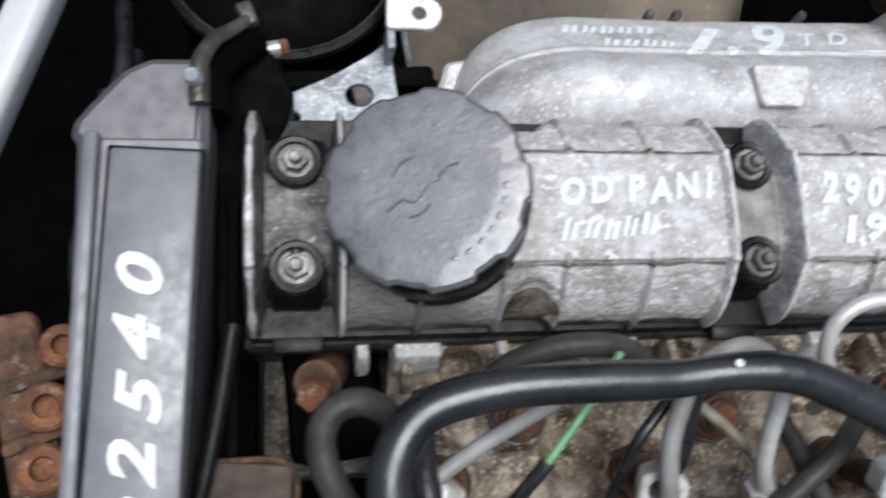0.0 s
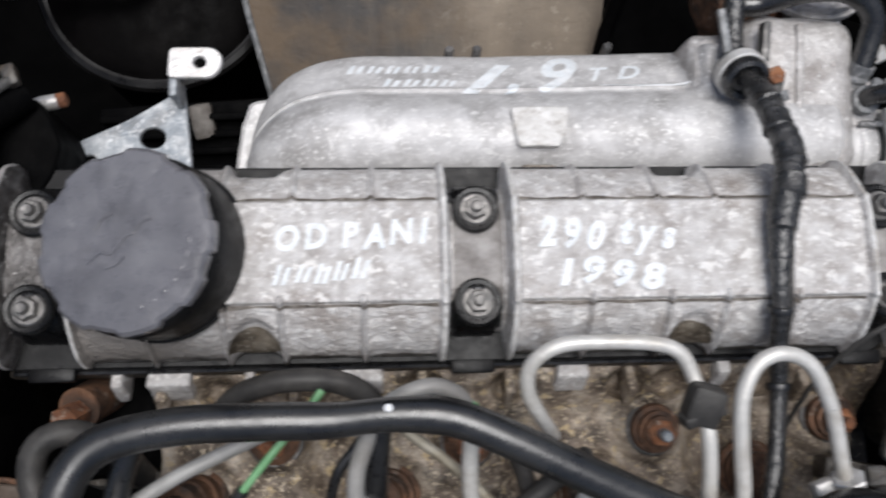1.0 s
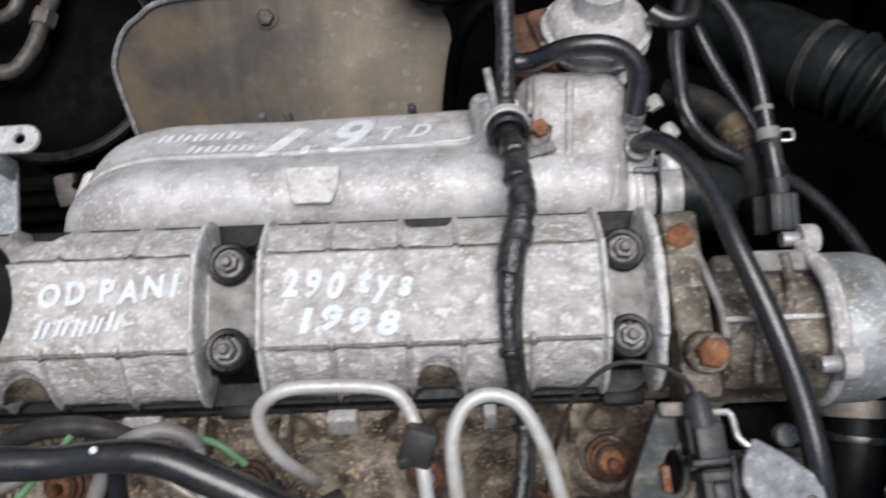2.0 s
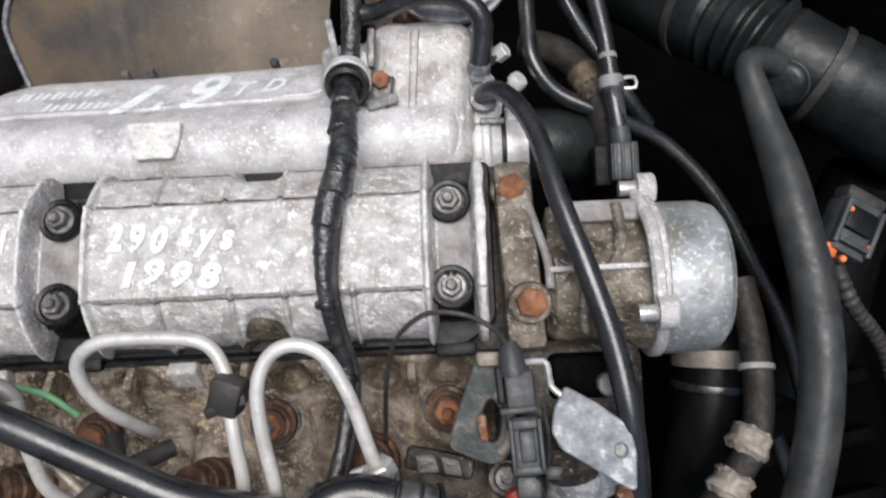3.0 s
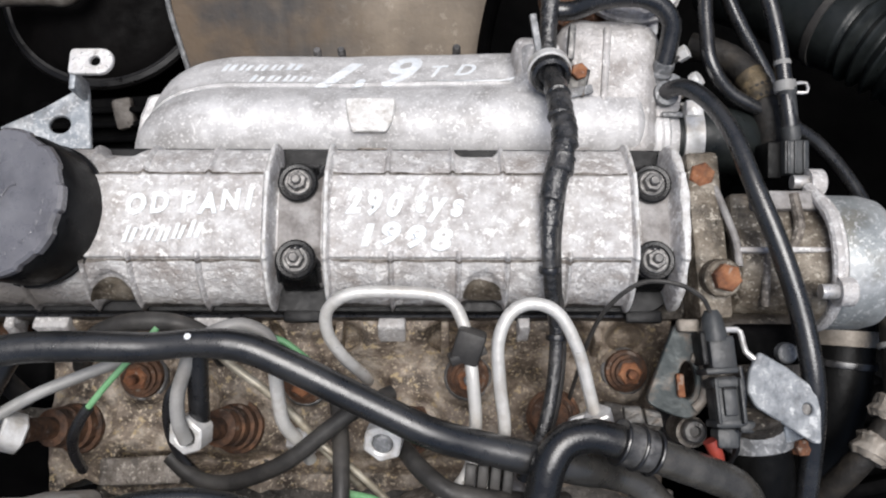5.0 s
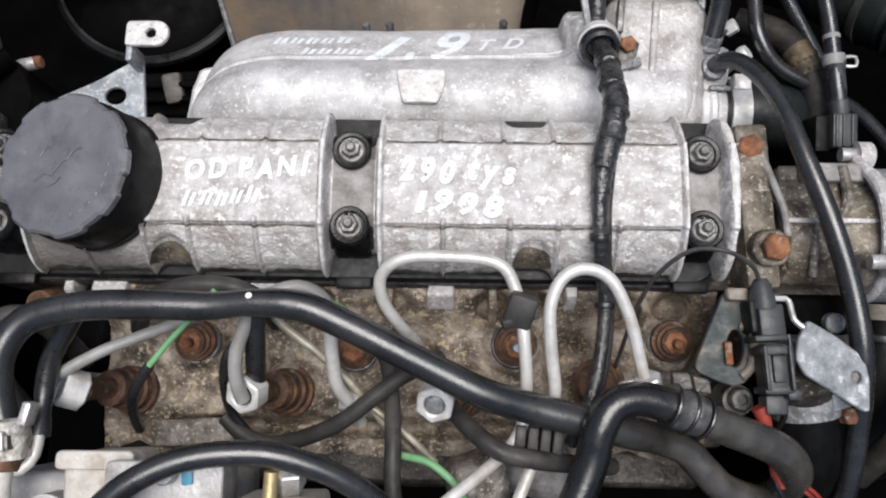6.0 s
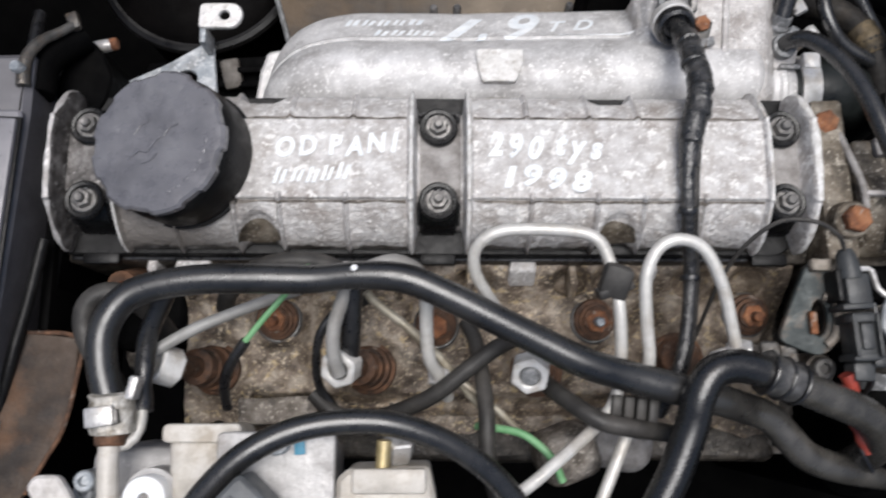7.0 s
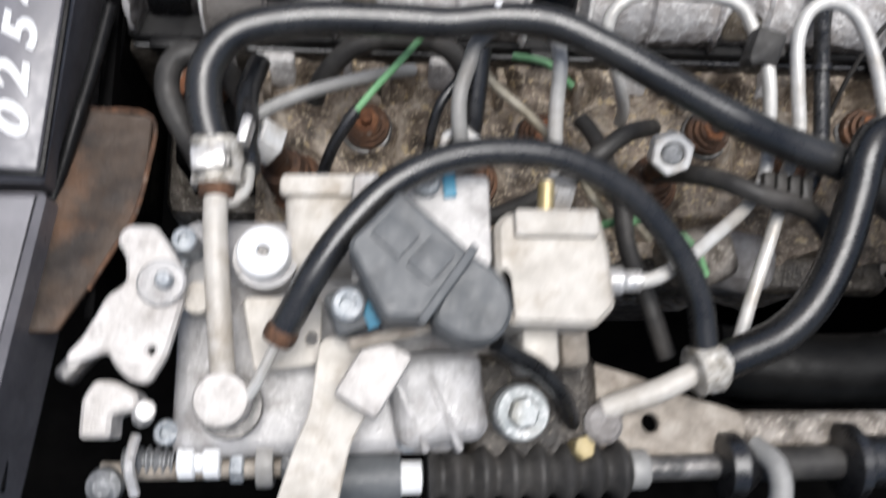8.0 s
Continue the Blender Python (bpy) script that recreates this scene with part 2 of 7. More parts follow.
blend_along(HOSE_LONG, [(0.009, 0.009, 0.0095), (0.026, 0.0255, 0.025)], "X", 0.145, 0.190, 0.03)
blend_along(HOSE_WORN, [(0.007, 0.007, 0.0075), (0.014, 0.0138, 0.014)], "X", 0.020, 0.045, 0.02)
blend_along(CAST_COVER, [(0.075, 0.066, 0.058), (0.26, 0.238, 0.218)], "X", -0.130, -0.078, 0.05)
blend_along(SHIELD, [(0.058, 0.055, 0.054), (0.140, 0.102, 0.068)], "X", -0.05, 0.06, 0.14, 0.0, 24.0)
DUCT = material("black_duct_rubber", [(0.006, 0.0072, 0.0070), (0.0105, 0.0125, 0.0122), (0.019, 0.022, 0.0215)], 0.40, 0, 50, bump=0.15, bump_scale=500, spec=0.38,
                stain=(0.020, 0.025, 0.024), stain_amount=0.4, stain_scale=60)
GREY_RUBBER = material("greyed_hose_rubber", [(0.022, 0.0232, 0.0228), (0.034, 0.0355, 0.035), (0.054, 0.056, 0.0548)], 0.46, 0, 70, bump=0.12, bump_scale=600, spec=0.5,
                       stain=(0.10, 0.098, 0.094), stain_amount=0.35, stain_scale=50)
DRUM_ZINC = material("weathered_zinc_drum", [(0.25, 0.27, 0.275), (0.40, 0.42, 0.42), (0.56, 0.57, 0.57)], 0.5, 0.4, 45, bump=0.3,
                     speck=(0.80, 0.80, 0.80), speck_amount=0.5, speck_scale=420, stain=(0.21, 0.195, 0.155), stain_amount=0.8, stain_scale=38)
OIL_CAST = material("brown_oily_casting", [(0.07, 0.055, 0.040), (0.17, 0.142, 0.108), (0.31, 0.275, 0.225)], 0.5, 0.2, 90, bump=0.8, bump_scale=420,
                    speck=(0.50, 0.46, 0.39), speck_amount=0.7, speck_scale=380, speck_edge=0.57, stain=(0.025, 0.020, 0.015), stain_amount=0.85, stain_scale=55)
BROWN_RUBBER = material("brown_perished_rubber", [(0.010, 0.009, 0.008), (0.020, 0.017, 0.014), (0.042, 0.035, 0.027)], 0.65, 0, 120, bump=0.4, bump_scale=400,
                        stain=(0.008, 0.007, 0.006), stain_amount=0.7, stain_scale=70)
CONN_GREY = material("mid_grey_plastic", [(0.026, 0.028, 0.030), (0.038, 0.041, 0.043), (0.058, 0.061, 0.063)], 0.45, 0, 80, bump=0.15, bump_scale=800,
                     stain=(0.028, 0.027, 0.026), stain_amount=0.6, stain_scale=90)
SMOKE_PLASTIC = material("smoke_grey_plastic", [(0.035, 0.037, 0.038), (0.055, 0.057, 0.058), (0.080, 0.082, 0.083)], 0.45, 0, 80, bump=0.2, bump_scale=700,
                         stain=(0.018, 0.018, 0.018), stain_amount=0.5, stain_scale=90)
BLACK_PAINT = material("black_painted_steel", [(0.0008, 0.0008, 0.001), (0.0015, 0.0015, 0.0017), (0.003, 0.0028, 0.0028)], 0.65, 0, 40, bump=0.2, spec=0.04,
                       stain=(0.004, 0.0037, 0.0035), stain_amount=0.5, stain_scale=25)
# Near-black base puts the bay's deep shade into walls, floor and gearbox.
BAY = material("shade_black_bay_metal", [(0.0006, 0.0006, 0.0007), (0.0012, 0.0012, 0.0013), (0.0022, 0.0021, 0.0021)], 0.9, 0, 15, bump=0.3, bump_scale=90, spec=0.03)
BODY = material("pale_body_paint", [(0.55, 0.56, 0.57), (0.62, 0.63, 0.64), (0.66, 0.67, 0.68)], 0.3, 0, 20, bump=0.05)
# Dull casting grey; also lays recess shading over the cover joints.
CAST_MID = material("dirty_cast_joint_shade", [(0.19, 0.175, 0.165), (0.28, 0.265, 0.255), (0.37, 0.355, 0.345)], 0.6, 0.15, 130, bump=0.6, bump_scale=500,
                    stain=(0.10, 0.085, 0.075), stain_amount=0.6, stain_scale=80)
OILY_BLACK = material("black_oily_casting", [(0.018, 0.015, 0.012), (0.045, 0.038, 0.031), (0.10, 0.088, 0.074)], 0.42, 0.2, 110, bump=0.8, bump_scale=400,
                      speck=(0.30, 0.27, 0.22), speck_amount=0.6, speck_scale=420, speck_edge=0.6, stain=(0.012, 0.010, 0.009), stain_amount=0.8, stain_scale=60)
CAST_OILED = material("oil_blackened_aluminium", [(0.05, 0.046, 0.044), (0.11, 0.102, 0.098), (0.24, 0.23, 0.225)], 0.38, 0.3, 120, bump=0.7, bump_scale=460,
                      speck=(0.6, 0.59, 0.58), speck_amount=0.5, speck_scale=420, speck_edge=0.6, stain=(0.014, 0.012, 0.011), stain_amount=0.85, stain_scale=70)
TAN_RUBBER = material("tan_worn_rubber", [(0.030, 0.024, 0.016), (0.085, 0.064, 0.036), (0.19, 0.142, 0.08)], 0.7, 0, 130, bump=0.5, bump_scale=400,
                      stain=(0.02, 0.018, 0.016), stain_amount=0.85, stain_scale=90)
FOIL = material("crumpled_dirty_foil", [(0.34, 0.31, 0.26), (0.52, 0.49, 0.44), (0.72, 0.70, 0.66)], 0.5, 0.25, 220, bump=1.0, bump_scale=260,
                stain=(0.10, 0.08, 0.05), stain_amount=0.8, stain_scale=140)
CAST_WORN = material("worn_white_edge", [(0.60, 0.58, 0.55), (0.74, 0.725, 0.70), (0.86, 0.85, 0.835)], 0.6, 0.05, 240, bump=0.8, bump_scale=600,
                     stain=(0.34, 0.30, 0.26), stain_amount=0.7, stain_scale=170)
NUT = material("pale_zinc_nut", [(0.58, 0.57, 0.54), (0.72, 0.71, 0.69), (0.84, 0.835, 0.82)], 0.4, 0.3, 140, bump=0.2,
               stain=(0.40, 0.34, 0.27), stain_amount=0.5, stain_scale=130)
MARKER = material("white_paint_marker", [(0.80, 0.81, 0.82), (0.86, 0.87, 0.88), (0.9, 0.9, 0.9)], 0.5, 0, 90, bump=0.2)
MARKER_WORN = material("rubbed_white_paint", [(0.76, 0.80, 0.83), (0.84, 0.87, 0.89), (0.9, 0.91, 0.92)], 0.55, 0, 120, bump=0.5, bump_scale=560,
                       stain=(0.60, 0.59, 0.58), stain_amount=0.5, stain_scale=260)
RAIL = material("straw_stained_steel", [(0.27, 0.235, 0.175), (0.40, 0.36, 0.28), (0.52, 0.48, 0.40)], 0.45, 0.3, 90, bump=0.2,
                stain=(0.15, 0.115, 0.08), stain_amount=0.6, stain_scale=80)
CAST_DIRTY = material("stained_cast_housing", [(0.34, 0.318, 0.305), (0.48, 0.46, 0.447), (0.62, 0.605, 0.592)], 0.5, 0.3, 80, bump=0.5, bump_scale=520, soft=0.5, crust=(0.86, 0.845, 0.82), crust_amount=0.7, crust_scale=120, crust_edge=0.61,
                      speck=(0.85, 0.84, 0.83), speck_amount=0.6, speck_scale=480, speck_edge=0.59, stain=(0.17, 0.145, 0.125), stain_amount=0.7, stain_scale=38)
CLIP_DARK = material("dark_dirty_steel", [(0.05, 0.048, 0.045), (0.09, 0.086, 0.08), (0.15, 0.144, 0.135)], 0.4, 0.5, 120, bump=0.4,
                     stain=(0.16, 0.11, 0.07), stain_amount=0.5, stain_scale=90)
GREEN = material("green_wire", [(0.12, 0.30, 0.13), (0.17, 0.38, 0.18), (0.24, 0.45, 0.25)], 0.5, 0, 80, bump=0.1)
RED = material("red_connector", [(0.17, 0.026, 0.018), (0.26, 0.040, 0.028), (0.36, 0.062, 0.04)], 0.45, 0, 80, bump=0.2)
ORANGE = material("orange_seal", [(0.62, 0.13, 0.03), (0.70, 0.17, 0.04), (0.75, 0.22, 0.06)], 0.5, 0, 80, bump=0.1)
BRASS = material("yellow_passivated_brass", [(0.42, 0.33, 0.16), (0.52, 0.42, 0.22), (0.60, 0.51, 0.32)], 0.45, 0.6, 80, bump=0.2)
BLUE = material("blue_thread_paint", [(0.05, 0.22, 0.34), (0.08, 0.30, 0.44), (0.14, 0.38, 0.52)], 0.5, 0, 80, bump=0.1)
WIRE_PALE = material("pale_grey_sleeve", [(0.22, 0.218, 0.21), (0.30, 0.297, 0.287), (0.38, 0.375, 0.365)], 0.55, 0.1, 60, bump=0.15,
                     stain=(0.16, 0.14, 0.12), stain_amount=0.5)


# ---------- builders ----------
def thing(name, at, label, category, group="", kind=""):
    ob = new(name)
    ob.location = at
    ob.empty_display_size = 0.01
    return tagged(ob, label, category, group, kind)


def root_of(ob):
    while ob.parent:
        ob = ob.parent
    return ob


def part(name, bm, mat, parent, label="", smooth=True, sharp=32):
    """Links a bmesh, whose points are in world metres, as one mesh under a thing or a part."""
    me = bpy.data.meshes.new(name)
    bmesh.ops.recalc_face_normals(bm, faces=bm.faces)
    bm.to_mesh(me)
    bm.free()
    return part_mesh(name, me, mat, parent, label, smooth, sharp)


def part_mesh(name, me, mat, parent, label="", smooth=True, sharp=32):
    if parent:
        me.transform(Matrix.Translation(-root_of(parent).location))
    me.materials.append(mat)
    if smooth:
        me.shade_smooth()
        me.set_sharp_from_angle(angle=radians(sharp))
    ob = new(name, me)
    ob.parent = parent
    return tagged(ob, label)


def spline(pts, step=0.004):
    """Points along a Catmull-Rom curve."""
    p = [Vector(q) for q in pts]
    p = [p[0] * 2 - p[1]] + p + [p[-1] * 2 - p[-2]]
    out = []
    for i in range(1, len(p) - 2):
        a, b, c, d = p[i - 1:i + 3]
        n = max(2, int((c - b).length / step))
        for k in range(n):
            t = k / n
            out.append(0.5 * (2 * b + (c - a) * t + (2 * a - 5 * b + 4 * c - d) * t * t + (3 * b - a - 3 * c + d) * t ** 3))
    return out + [p[-2]]


def sweep(pts, radius, seg=14, step=0.003, closed=True, flat=1.0, wander=0.0, seed=0):
    """A round bar along a smooth line. radius: a number, or a function of (share of the way, metres along it)."""
    line = spline(pts, step)
    if wander:
        line = [q + wander * noise.noise_vector(q * 25 + Vector((seed, 0, 0))) for q in line]
    bm = bmesh.new()
    side, rings, far = None, [], 0.0
    for i, q in enumerate(line):
        tan = (line[min(i + 1, len(line) - 1)] - line[max(i - 1, 0)]).normalized()
        if side is None:
            side = tan.orthogonal().normalized()
        side = (side - tan * side.dot(tan)).normalized()
        up = tan.cross(side)
        far += (q - line[i - 1]).length if i else 0.0
        r = radius(i / (len(line) - 1), far) if callable(radius) else radius
        rings.append([bm.verts.new(q + r * (side * math.cos(a) + up * flat * math.sin(a))) for a in (2 * math.pi * k / seg for k in range(seg))])
    for a, b in zip(rings, rings[1:]):
        for k in range(seg):
            bm.faces.new((a[k], a[(k + 1) % seg], b[(k + 1) % seg], b[k]))
    if closed:
        bm.faces.new(rings[0][::-1])
        bm.faces.new(rings[-1])
    return bm


def lathe(profile, base, axis=(0, 0, 1), seg=28, wobble=None):
    """A turned body: profile of (radius, height along the axis) from the base point."""
    rot = Vector((0, 0, 1)).rotation_difference(Vector(axis).normalized()).to_matrix()
    bm, rings = bmesh.new(), []
    for r, hgt in profile:
        ring = []
        for k in range(seg):
            a = 2 * math.pi * k / seg
            rr = r * (wobble(a, hgt) if wobble else 1.0)
            ring.append(bm.verts.new(Vector(base) + rot @ Vector((rr * math.cos(a), rr * math.sin(a), hgt))))
        rings.append(ring)
    for a, b in zip(rings, rings[1:]):
        for k in range(seg):
            bm.faces.new((a[k], a[(k + 1) % seg], b[(k + 1) % seg], b[k]))
    bm.faces.new(rings[0][::-1])
    bm.faces.new(rings[-1])
    return bm


def hexagon(r, height, base, axis=(0, 0, 1), turn=0.0, chamfer=0.12):
    """A hexagonal nut or bolt head with chamfered ends."""
    rot = Vector((0, 0, 1)).rotation_difference(Vector(axis).normalized()).to_matrix()
    bm, rings = bmesh.new(), []
    for rr, z in ((r * (1 - chamfer), 0), (r, r * chamfer), (r, height - r * chamfer), (r * (1 - chamfer), height)):
        rings.append([bm.verts.new(Vector(base) + rot @ Vector((rr * math.cos(turn + k * math.pi / 3), rr * math.sin(turn + k * math.pi / 3), z))) for k in range(6)])
    for a, b in zip(rings, rings[1:]):
        for k in range(6):
            bm.faces.new((a[k], a[(k + 1) % 6], b[(k + 1) % 6], b[k]))
    bm.faces.new(rings[0][::-1])
    bm.faces.new(rings[-1])
    return bm


def block(size, m, bevel=0.0012, seg=2):
    """A box with rounded edges at the pose m."""
    bm = bmesh.new()
    bmesh.ops.create_cube(bm, size=1, matrix=Matrix.Diagonal((*size, 1)))
    bmesh.ops.bevel(bm, geom=bm.edges[:], offset=min(bevel, min(size) * 0.45), segments=seg, affect="EDGES", profile=0.5)
    bm.transform(m if isinstance(m, Matrix) else Matrix.Translation(m))
    return bm


def plate(outline, thick, holes=(), m=None, bevel=0.0006):
    """A flat plate cut to an outline of (x, y), with round or oval holes (x, y, rx, ry), its top at height 0 of the pose m."""
    bm = bmesh.new()
    edges = []

    def loop(pts):
        vs = [bm.verts.new((x, y, 0)) for x, y in pts]
        for k in range(len(vs)):
            edges.append(bm.edges.new((vs[k], vs[(k + 1) % len(vs)])))

    loop(outline)
    for hx, hy, rx, ry in holes:
        loop([(hx + rx * math.cos(a), hy + ry * math.sin(a)) for a in (2 * math.pi * k / 20 for k in range(20))])
    bmesh.ops.triangle_fill(bm, use_beauty=True, edges=edges)
    bmesh.ops.dissolve_limit(bm, angle_limit=0.01, verts=bm.verts[:], edges=bm.edges[:])
    out = bmesh.ops.extrude_face_region(bm, geom=bm.faces[:])
    for v in (g for g in out["geom"] if isinstance(g, bmesh.types.BMVert)):
        v.co.z -= thick
    bmesh.ops.recalc_face_normals(bm, faces=bm.faces[:])
    if bevel:
        rim = [e for e in bm.edges if len(e.link_faces) == 2 and e.calc_face_angle(0) > 0.9]
        bmesh.ops.bevel(bm, geom=rim, offset=bevel, segments=1, affect="EDGES", profile=0.5)
    if m is not None:
        bm.transform(m)
    return bm


def rounded(pts, r=0.004, n=4):
    """An outline with its corners rounded."""
    out = []
    for k, p in enumerate(pts):
        p, a, b = Vector(p), Vector(pts[k - 1]), Vector(pts[(k + 1) % len(pts)])
        ra, rb = min(r, (a - p).length * 0.45), min(r, (b - p).length * 0.45)
        s, e = p + (a - p).normalized() * ra, p + (b - p).normalized() * rb
        for i in range(n + 1):
            t = i / n
            out.append(tuple(s * (1 - t) ** 2 + p * 2 * t * (1 - t) + e * t * t))
    return out


def sheet(fn, nu, nv):
    """A surface over a grid: fn(u, v) with u and v from 0 to 1 gives a point. Returns a mesh."""
    vs = [fn(i / nu, j / nv) for j in range(nv + 1) for i in range(nu + 1)]
    fs = [(j * (nu + 1) + i, j * (nu + 1) + i + 1, (j + 1) * (nu + 1) + i + 1, (j + 1) * (nu + 1) + i) for j in range(nv) for i in range(nu)]
    me = bpy.data.meshes.new("sheet")
    me.from_pydata(vs, [], fs)
    me.validate()
    return me


def lumpy(bm, amount, scale=70.0, cuts=3):
    """Roughens a casting by real relief."""
    bmesh.ops.subdivide_edges(bm, edges=bm.edges[:], cuts=cuts, use_grid_fill=True)
    bm.normal_update()
    for v, n in [(v, v.normal.copy()) for v in bm.verts]:
        v.co += n * amount * (noise.noise(v.co * scale) + 0.5 * noise.noise(v.co * scale * 2.7))
    return bm


def ring_clamp(name, parent, at, axis, r, width, mat, label="", screw=True):
    """A hose clamp: a band round a hose, with its screw housing."""
    ax = Vector(axis).normalized()
    base = Vector(at) - ax * width / 2
    ob = part(name, lathe([(r, 0), (r + 0.0011, 0.0002), (r + 0.0014, width * 0.5), (r + 0.0011, width - 0.0002), (r, width)], base, axis, 24), mat, parent, label)
    if screw:
        side = Vector((0, 0, 1)).cross(ax)
        side = side.normalized() if side.length > 0.1 else Vector((1, 0, 0))
        q = Vector(at) + (Vector((0, 0, 0.8)) + side * 0.5).normalized() * (r + 0.002)
        m = Matrix.Translation(q) @ ax.to_track_quat("X", "Z").to_matrix().to_4x4()
        part("screw_housing", block((width * 0.9, 0.009, 0.005), m, 0.001), mat, ob)
    return ob


def writing(text, size, m, mat, parent, label, shear=0.12, thick=0.0005, drape=None, jitter=0.0, seed=3, bold=0.035, gap=0.10):
    """Hand-painted letters in the built-in font, each a part a little out of line, laid on a surface."""
    rnd = random.Random(seed)
    x = 0.0
    for ch in text:
        if ch == " ":
            x += size * 0.32
            continue
        cu = bpy.data.curves.new("letter", "FONT")
        cu.body, cu.size, cu.shear, cu.offset, cu.resolution_u = ch, size, shear, size * bold, 3
        ob = bpy.data.objects.new("letter", cu)
        scene.collection.objects.link(ob)
        bpy.context.view_layer.update()
        me = bpy.data.meshes.new_from_object(ob)
        wide = max((v.co.x for v in me.vertices), default=size * 0.5)
        me.transform(m @ Matrix.Translation((x, rnd.uniform(-1, 1) * jitter * size, 0)) @ Matrix.Rotation(rnd.uniform(-1, 1) * jitter, 4, "Z"))
        bm = bmesh.new()
        bm.from_mesh(me)
        bpy.data.objects.remove(ob)
        bpy.data.meshes.remove(me)
        x += wide + size * gap
        bmesh.ops.triangulate(bm, faces=bm.faces[:])
        for _ in range(3):
            bmesh.ops.subdivide_edges(bm, edges=[e for e in bm.edges if e.calc_length() > 0.0016], cuts=1)
            bmesh.ops.triangulate(bm, faces=bm.faces[:])
        for v in bm.verts:
            v.co.z = drape(v.co.x, v.co.y) + thick
        part("painted_mark", bm, mat, parent, label, smooth=False)


def bars(rows, mat, parent, label, drape, lean=0.0012):
    """Unreadable marks as plain slanting bars, each a part: (x, y, length, height), laid on a surface."""
    strokes = [q for x, y, w, hgt in rows for q in (((x, y, w, hgt),) if w > 0.02 else ((x, y, w * 0.34, hgt), (x + w * 0.52, y, w * 0.34, hgt * 0.86)))]
    for x, y, w, hgt in strokes:
        bm, n = bmesh.new(), 6
        vs = [[bm.verts.new((x + w * k / n + lean * j, y + hgt * j / 2, drape(x + w * k / n + lean * j, y + hgt * j / 2) + 0.0004)) for k in range(n + 1)] for j in range(3)]
        for p, q in zip(vs, vs[1:]):
            for k in range(n):
                bm.faces.new((p[k], p[k + 1], q[k + 1], q[k]))
        part("painted_bar", bm, mat, parent, label, smooth=False)


def step(x, a, b):
    """A smooth step from 0 at a to 1 at b."""
    t = max(0.0, min(1.0, (x - a) / (b - a)))
    return t * t * (3 - 2 * t)


def ridge(x, at, half):
    """A rounded ridge of height 1."""
    return max(0.0, 1 - ((x - at) / half) ** 2)


def along(profile):
    """Share of the way along a (y, z) line to its point and its normal."""
    p = [Vector(q) for q in spline([(a, b, 0) for a, b in profile], 0.0006)]
    d = [0.0]
    for a, b in zip(p, p[1:]):
        d.append(d[-1] + (b - a).length)

    def at(v):
        w = v * d[-1]
        lo, hi = 0, len(d) - 1
        while hi - lo > 1:
            mid = (lo + hi) // 2
            lo, hi = (mid, hi) if d[mid] <= w else (lo, mid)
        t = (w - d[lo]) / max(1e-9, d[hi] - d[lo])
        q = p[lo].lerp(p[hi], t)
        tan = (p[hi] - p[lo]).normalized()
        return q.x, q.y, -tan.y, tan.x
    return at


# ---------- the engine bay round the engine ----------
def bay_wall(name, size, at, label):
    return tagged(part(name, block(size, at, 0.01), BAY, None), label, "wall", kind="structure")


tagged(part("floor", block((1.5, 1.5, 0.03), (0, 0, 0.40), 0.005), BAY, None), "shade-black dirty undertray far below the engine", "floor", kind="structure")
bay_wall("wall_north", (1.5, 0.03, 0.72), (0, 0.62, 0.755), "shade-black firewall behind the engine")
bay_wall("wall_south", (1.5, 0.03, 0.45), (0, -0.62, 0.63), "shade-black radiator support in front of the engine")
bay_wall("wall_west", (0.03, 1.3, 0.55), (-0.62, 0, 0.68), "shade-black inner wing beside the timing cover")
bay_wall("wall_east", (0.03, 1.3, 0.55), (0.66, 0, 0.68), "shade-black inner wing beside the intake duct")


# ---------- engine block and cylinder head ----------
def head_shelf(x, y):
    """Height of the grimy casting that carries plugs and injectors."""
    z = 0.862 - 0.020 * step(y, -0.026, -0.050) - 0.012 * step(y, -0.055, -0.125)
    for px in (-0.084, 0.0, 0.084, 0.166):
        z += 0.006 * step(math.hypot(x - px, y + 0.053), 0.018, 0.012)
    for px in (-0.117, -0.035, 0.055, 0.126):
        z += 0.007 * step(math.hypot(x - px, y + 0.079), 0.020, 0.012)
    for px in (-0.15, -0.06, 0.03, 0.115, 0.19):
        z -= 0.012 * step(math.hypot((x - px) * 1.1, (y + 0.066) * 0.8), 0.019, 0.006)
    z -= 0.006 * step(-x, 0.120, 0.134) * step(y, -0.075, -0.060)
    for px in (-0.108, -0.070, -0.020, 0.020, 0.072, 0.092, 0.135, 0.165):
        z -= 0.015 * step(math.hypot((x - px) * 0.75, y + 0.0330), 0.0085, 0.0040)
    z -= 0.010 * ridge(y, -0.098, 0.006) * (1 if -0.10 < x < 0.10 else 0)
    z += 0.0025 * noise.noise(Vector((x, y, 0)) * 60) + 0.0012 * noise.noise(Vector((x, y, 3)) * 210)
    return z


head = thing("cylinder_head", (0.01, 0.0, 0.80), "grimy oil-stained cast aluminium cylinder head under the cover", "engine part")
part("casting", block((0.392, 0.088, 0.075), (0.004, 0.0185, 0.8285), 0.003), OILY_BLACK, head)


def shelf(u, v):
    x = -0.1360 + 0.3235 * u
    y = -0.0215 - (0.092 + 0.007 * noise.noise(Vector((x * 38, 7, 0))) + 0.003 * noise.noise(Vector((x * 140, 9, 0)))) * v
    return (x, y, head_shelf(x, y) if v < 0.995 else 0.70)


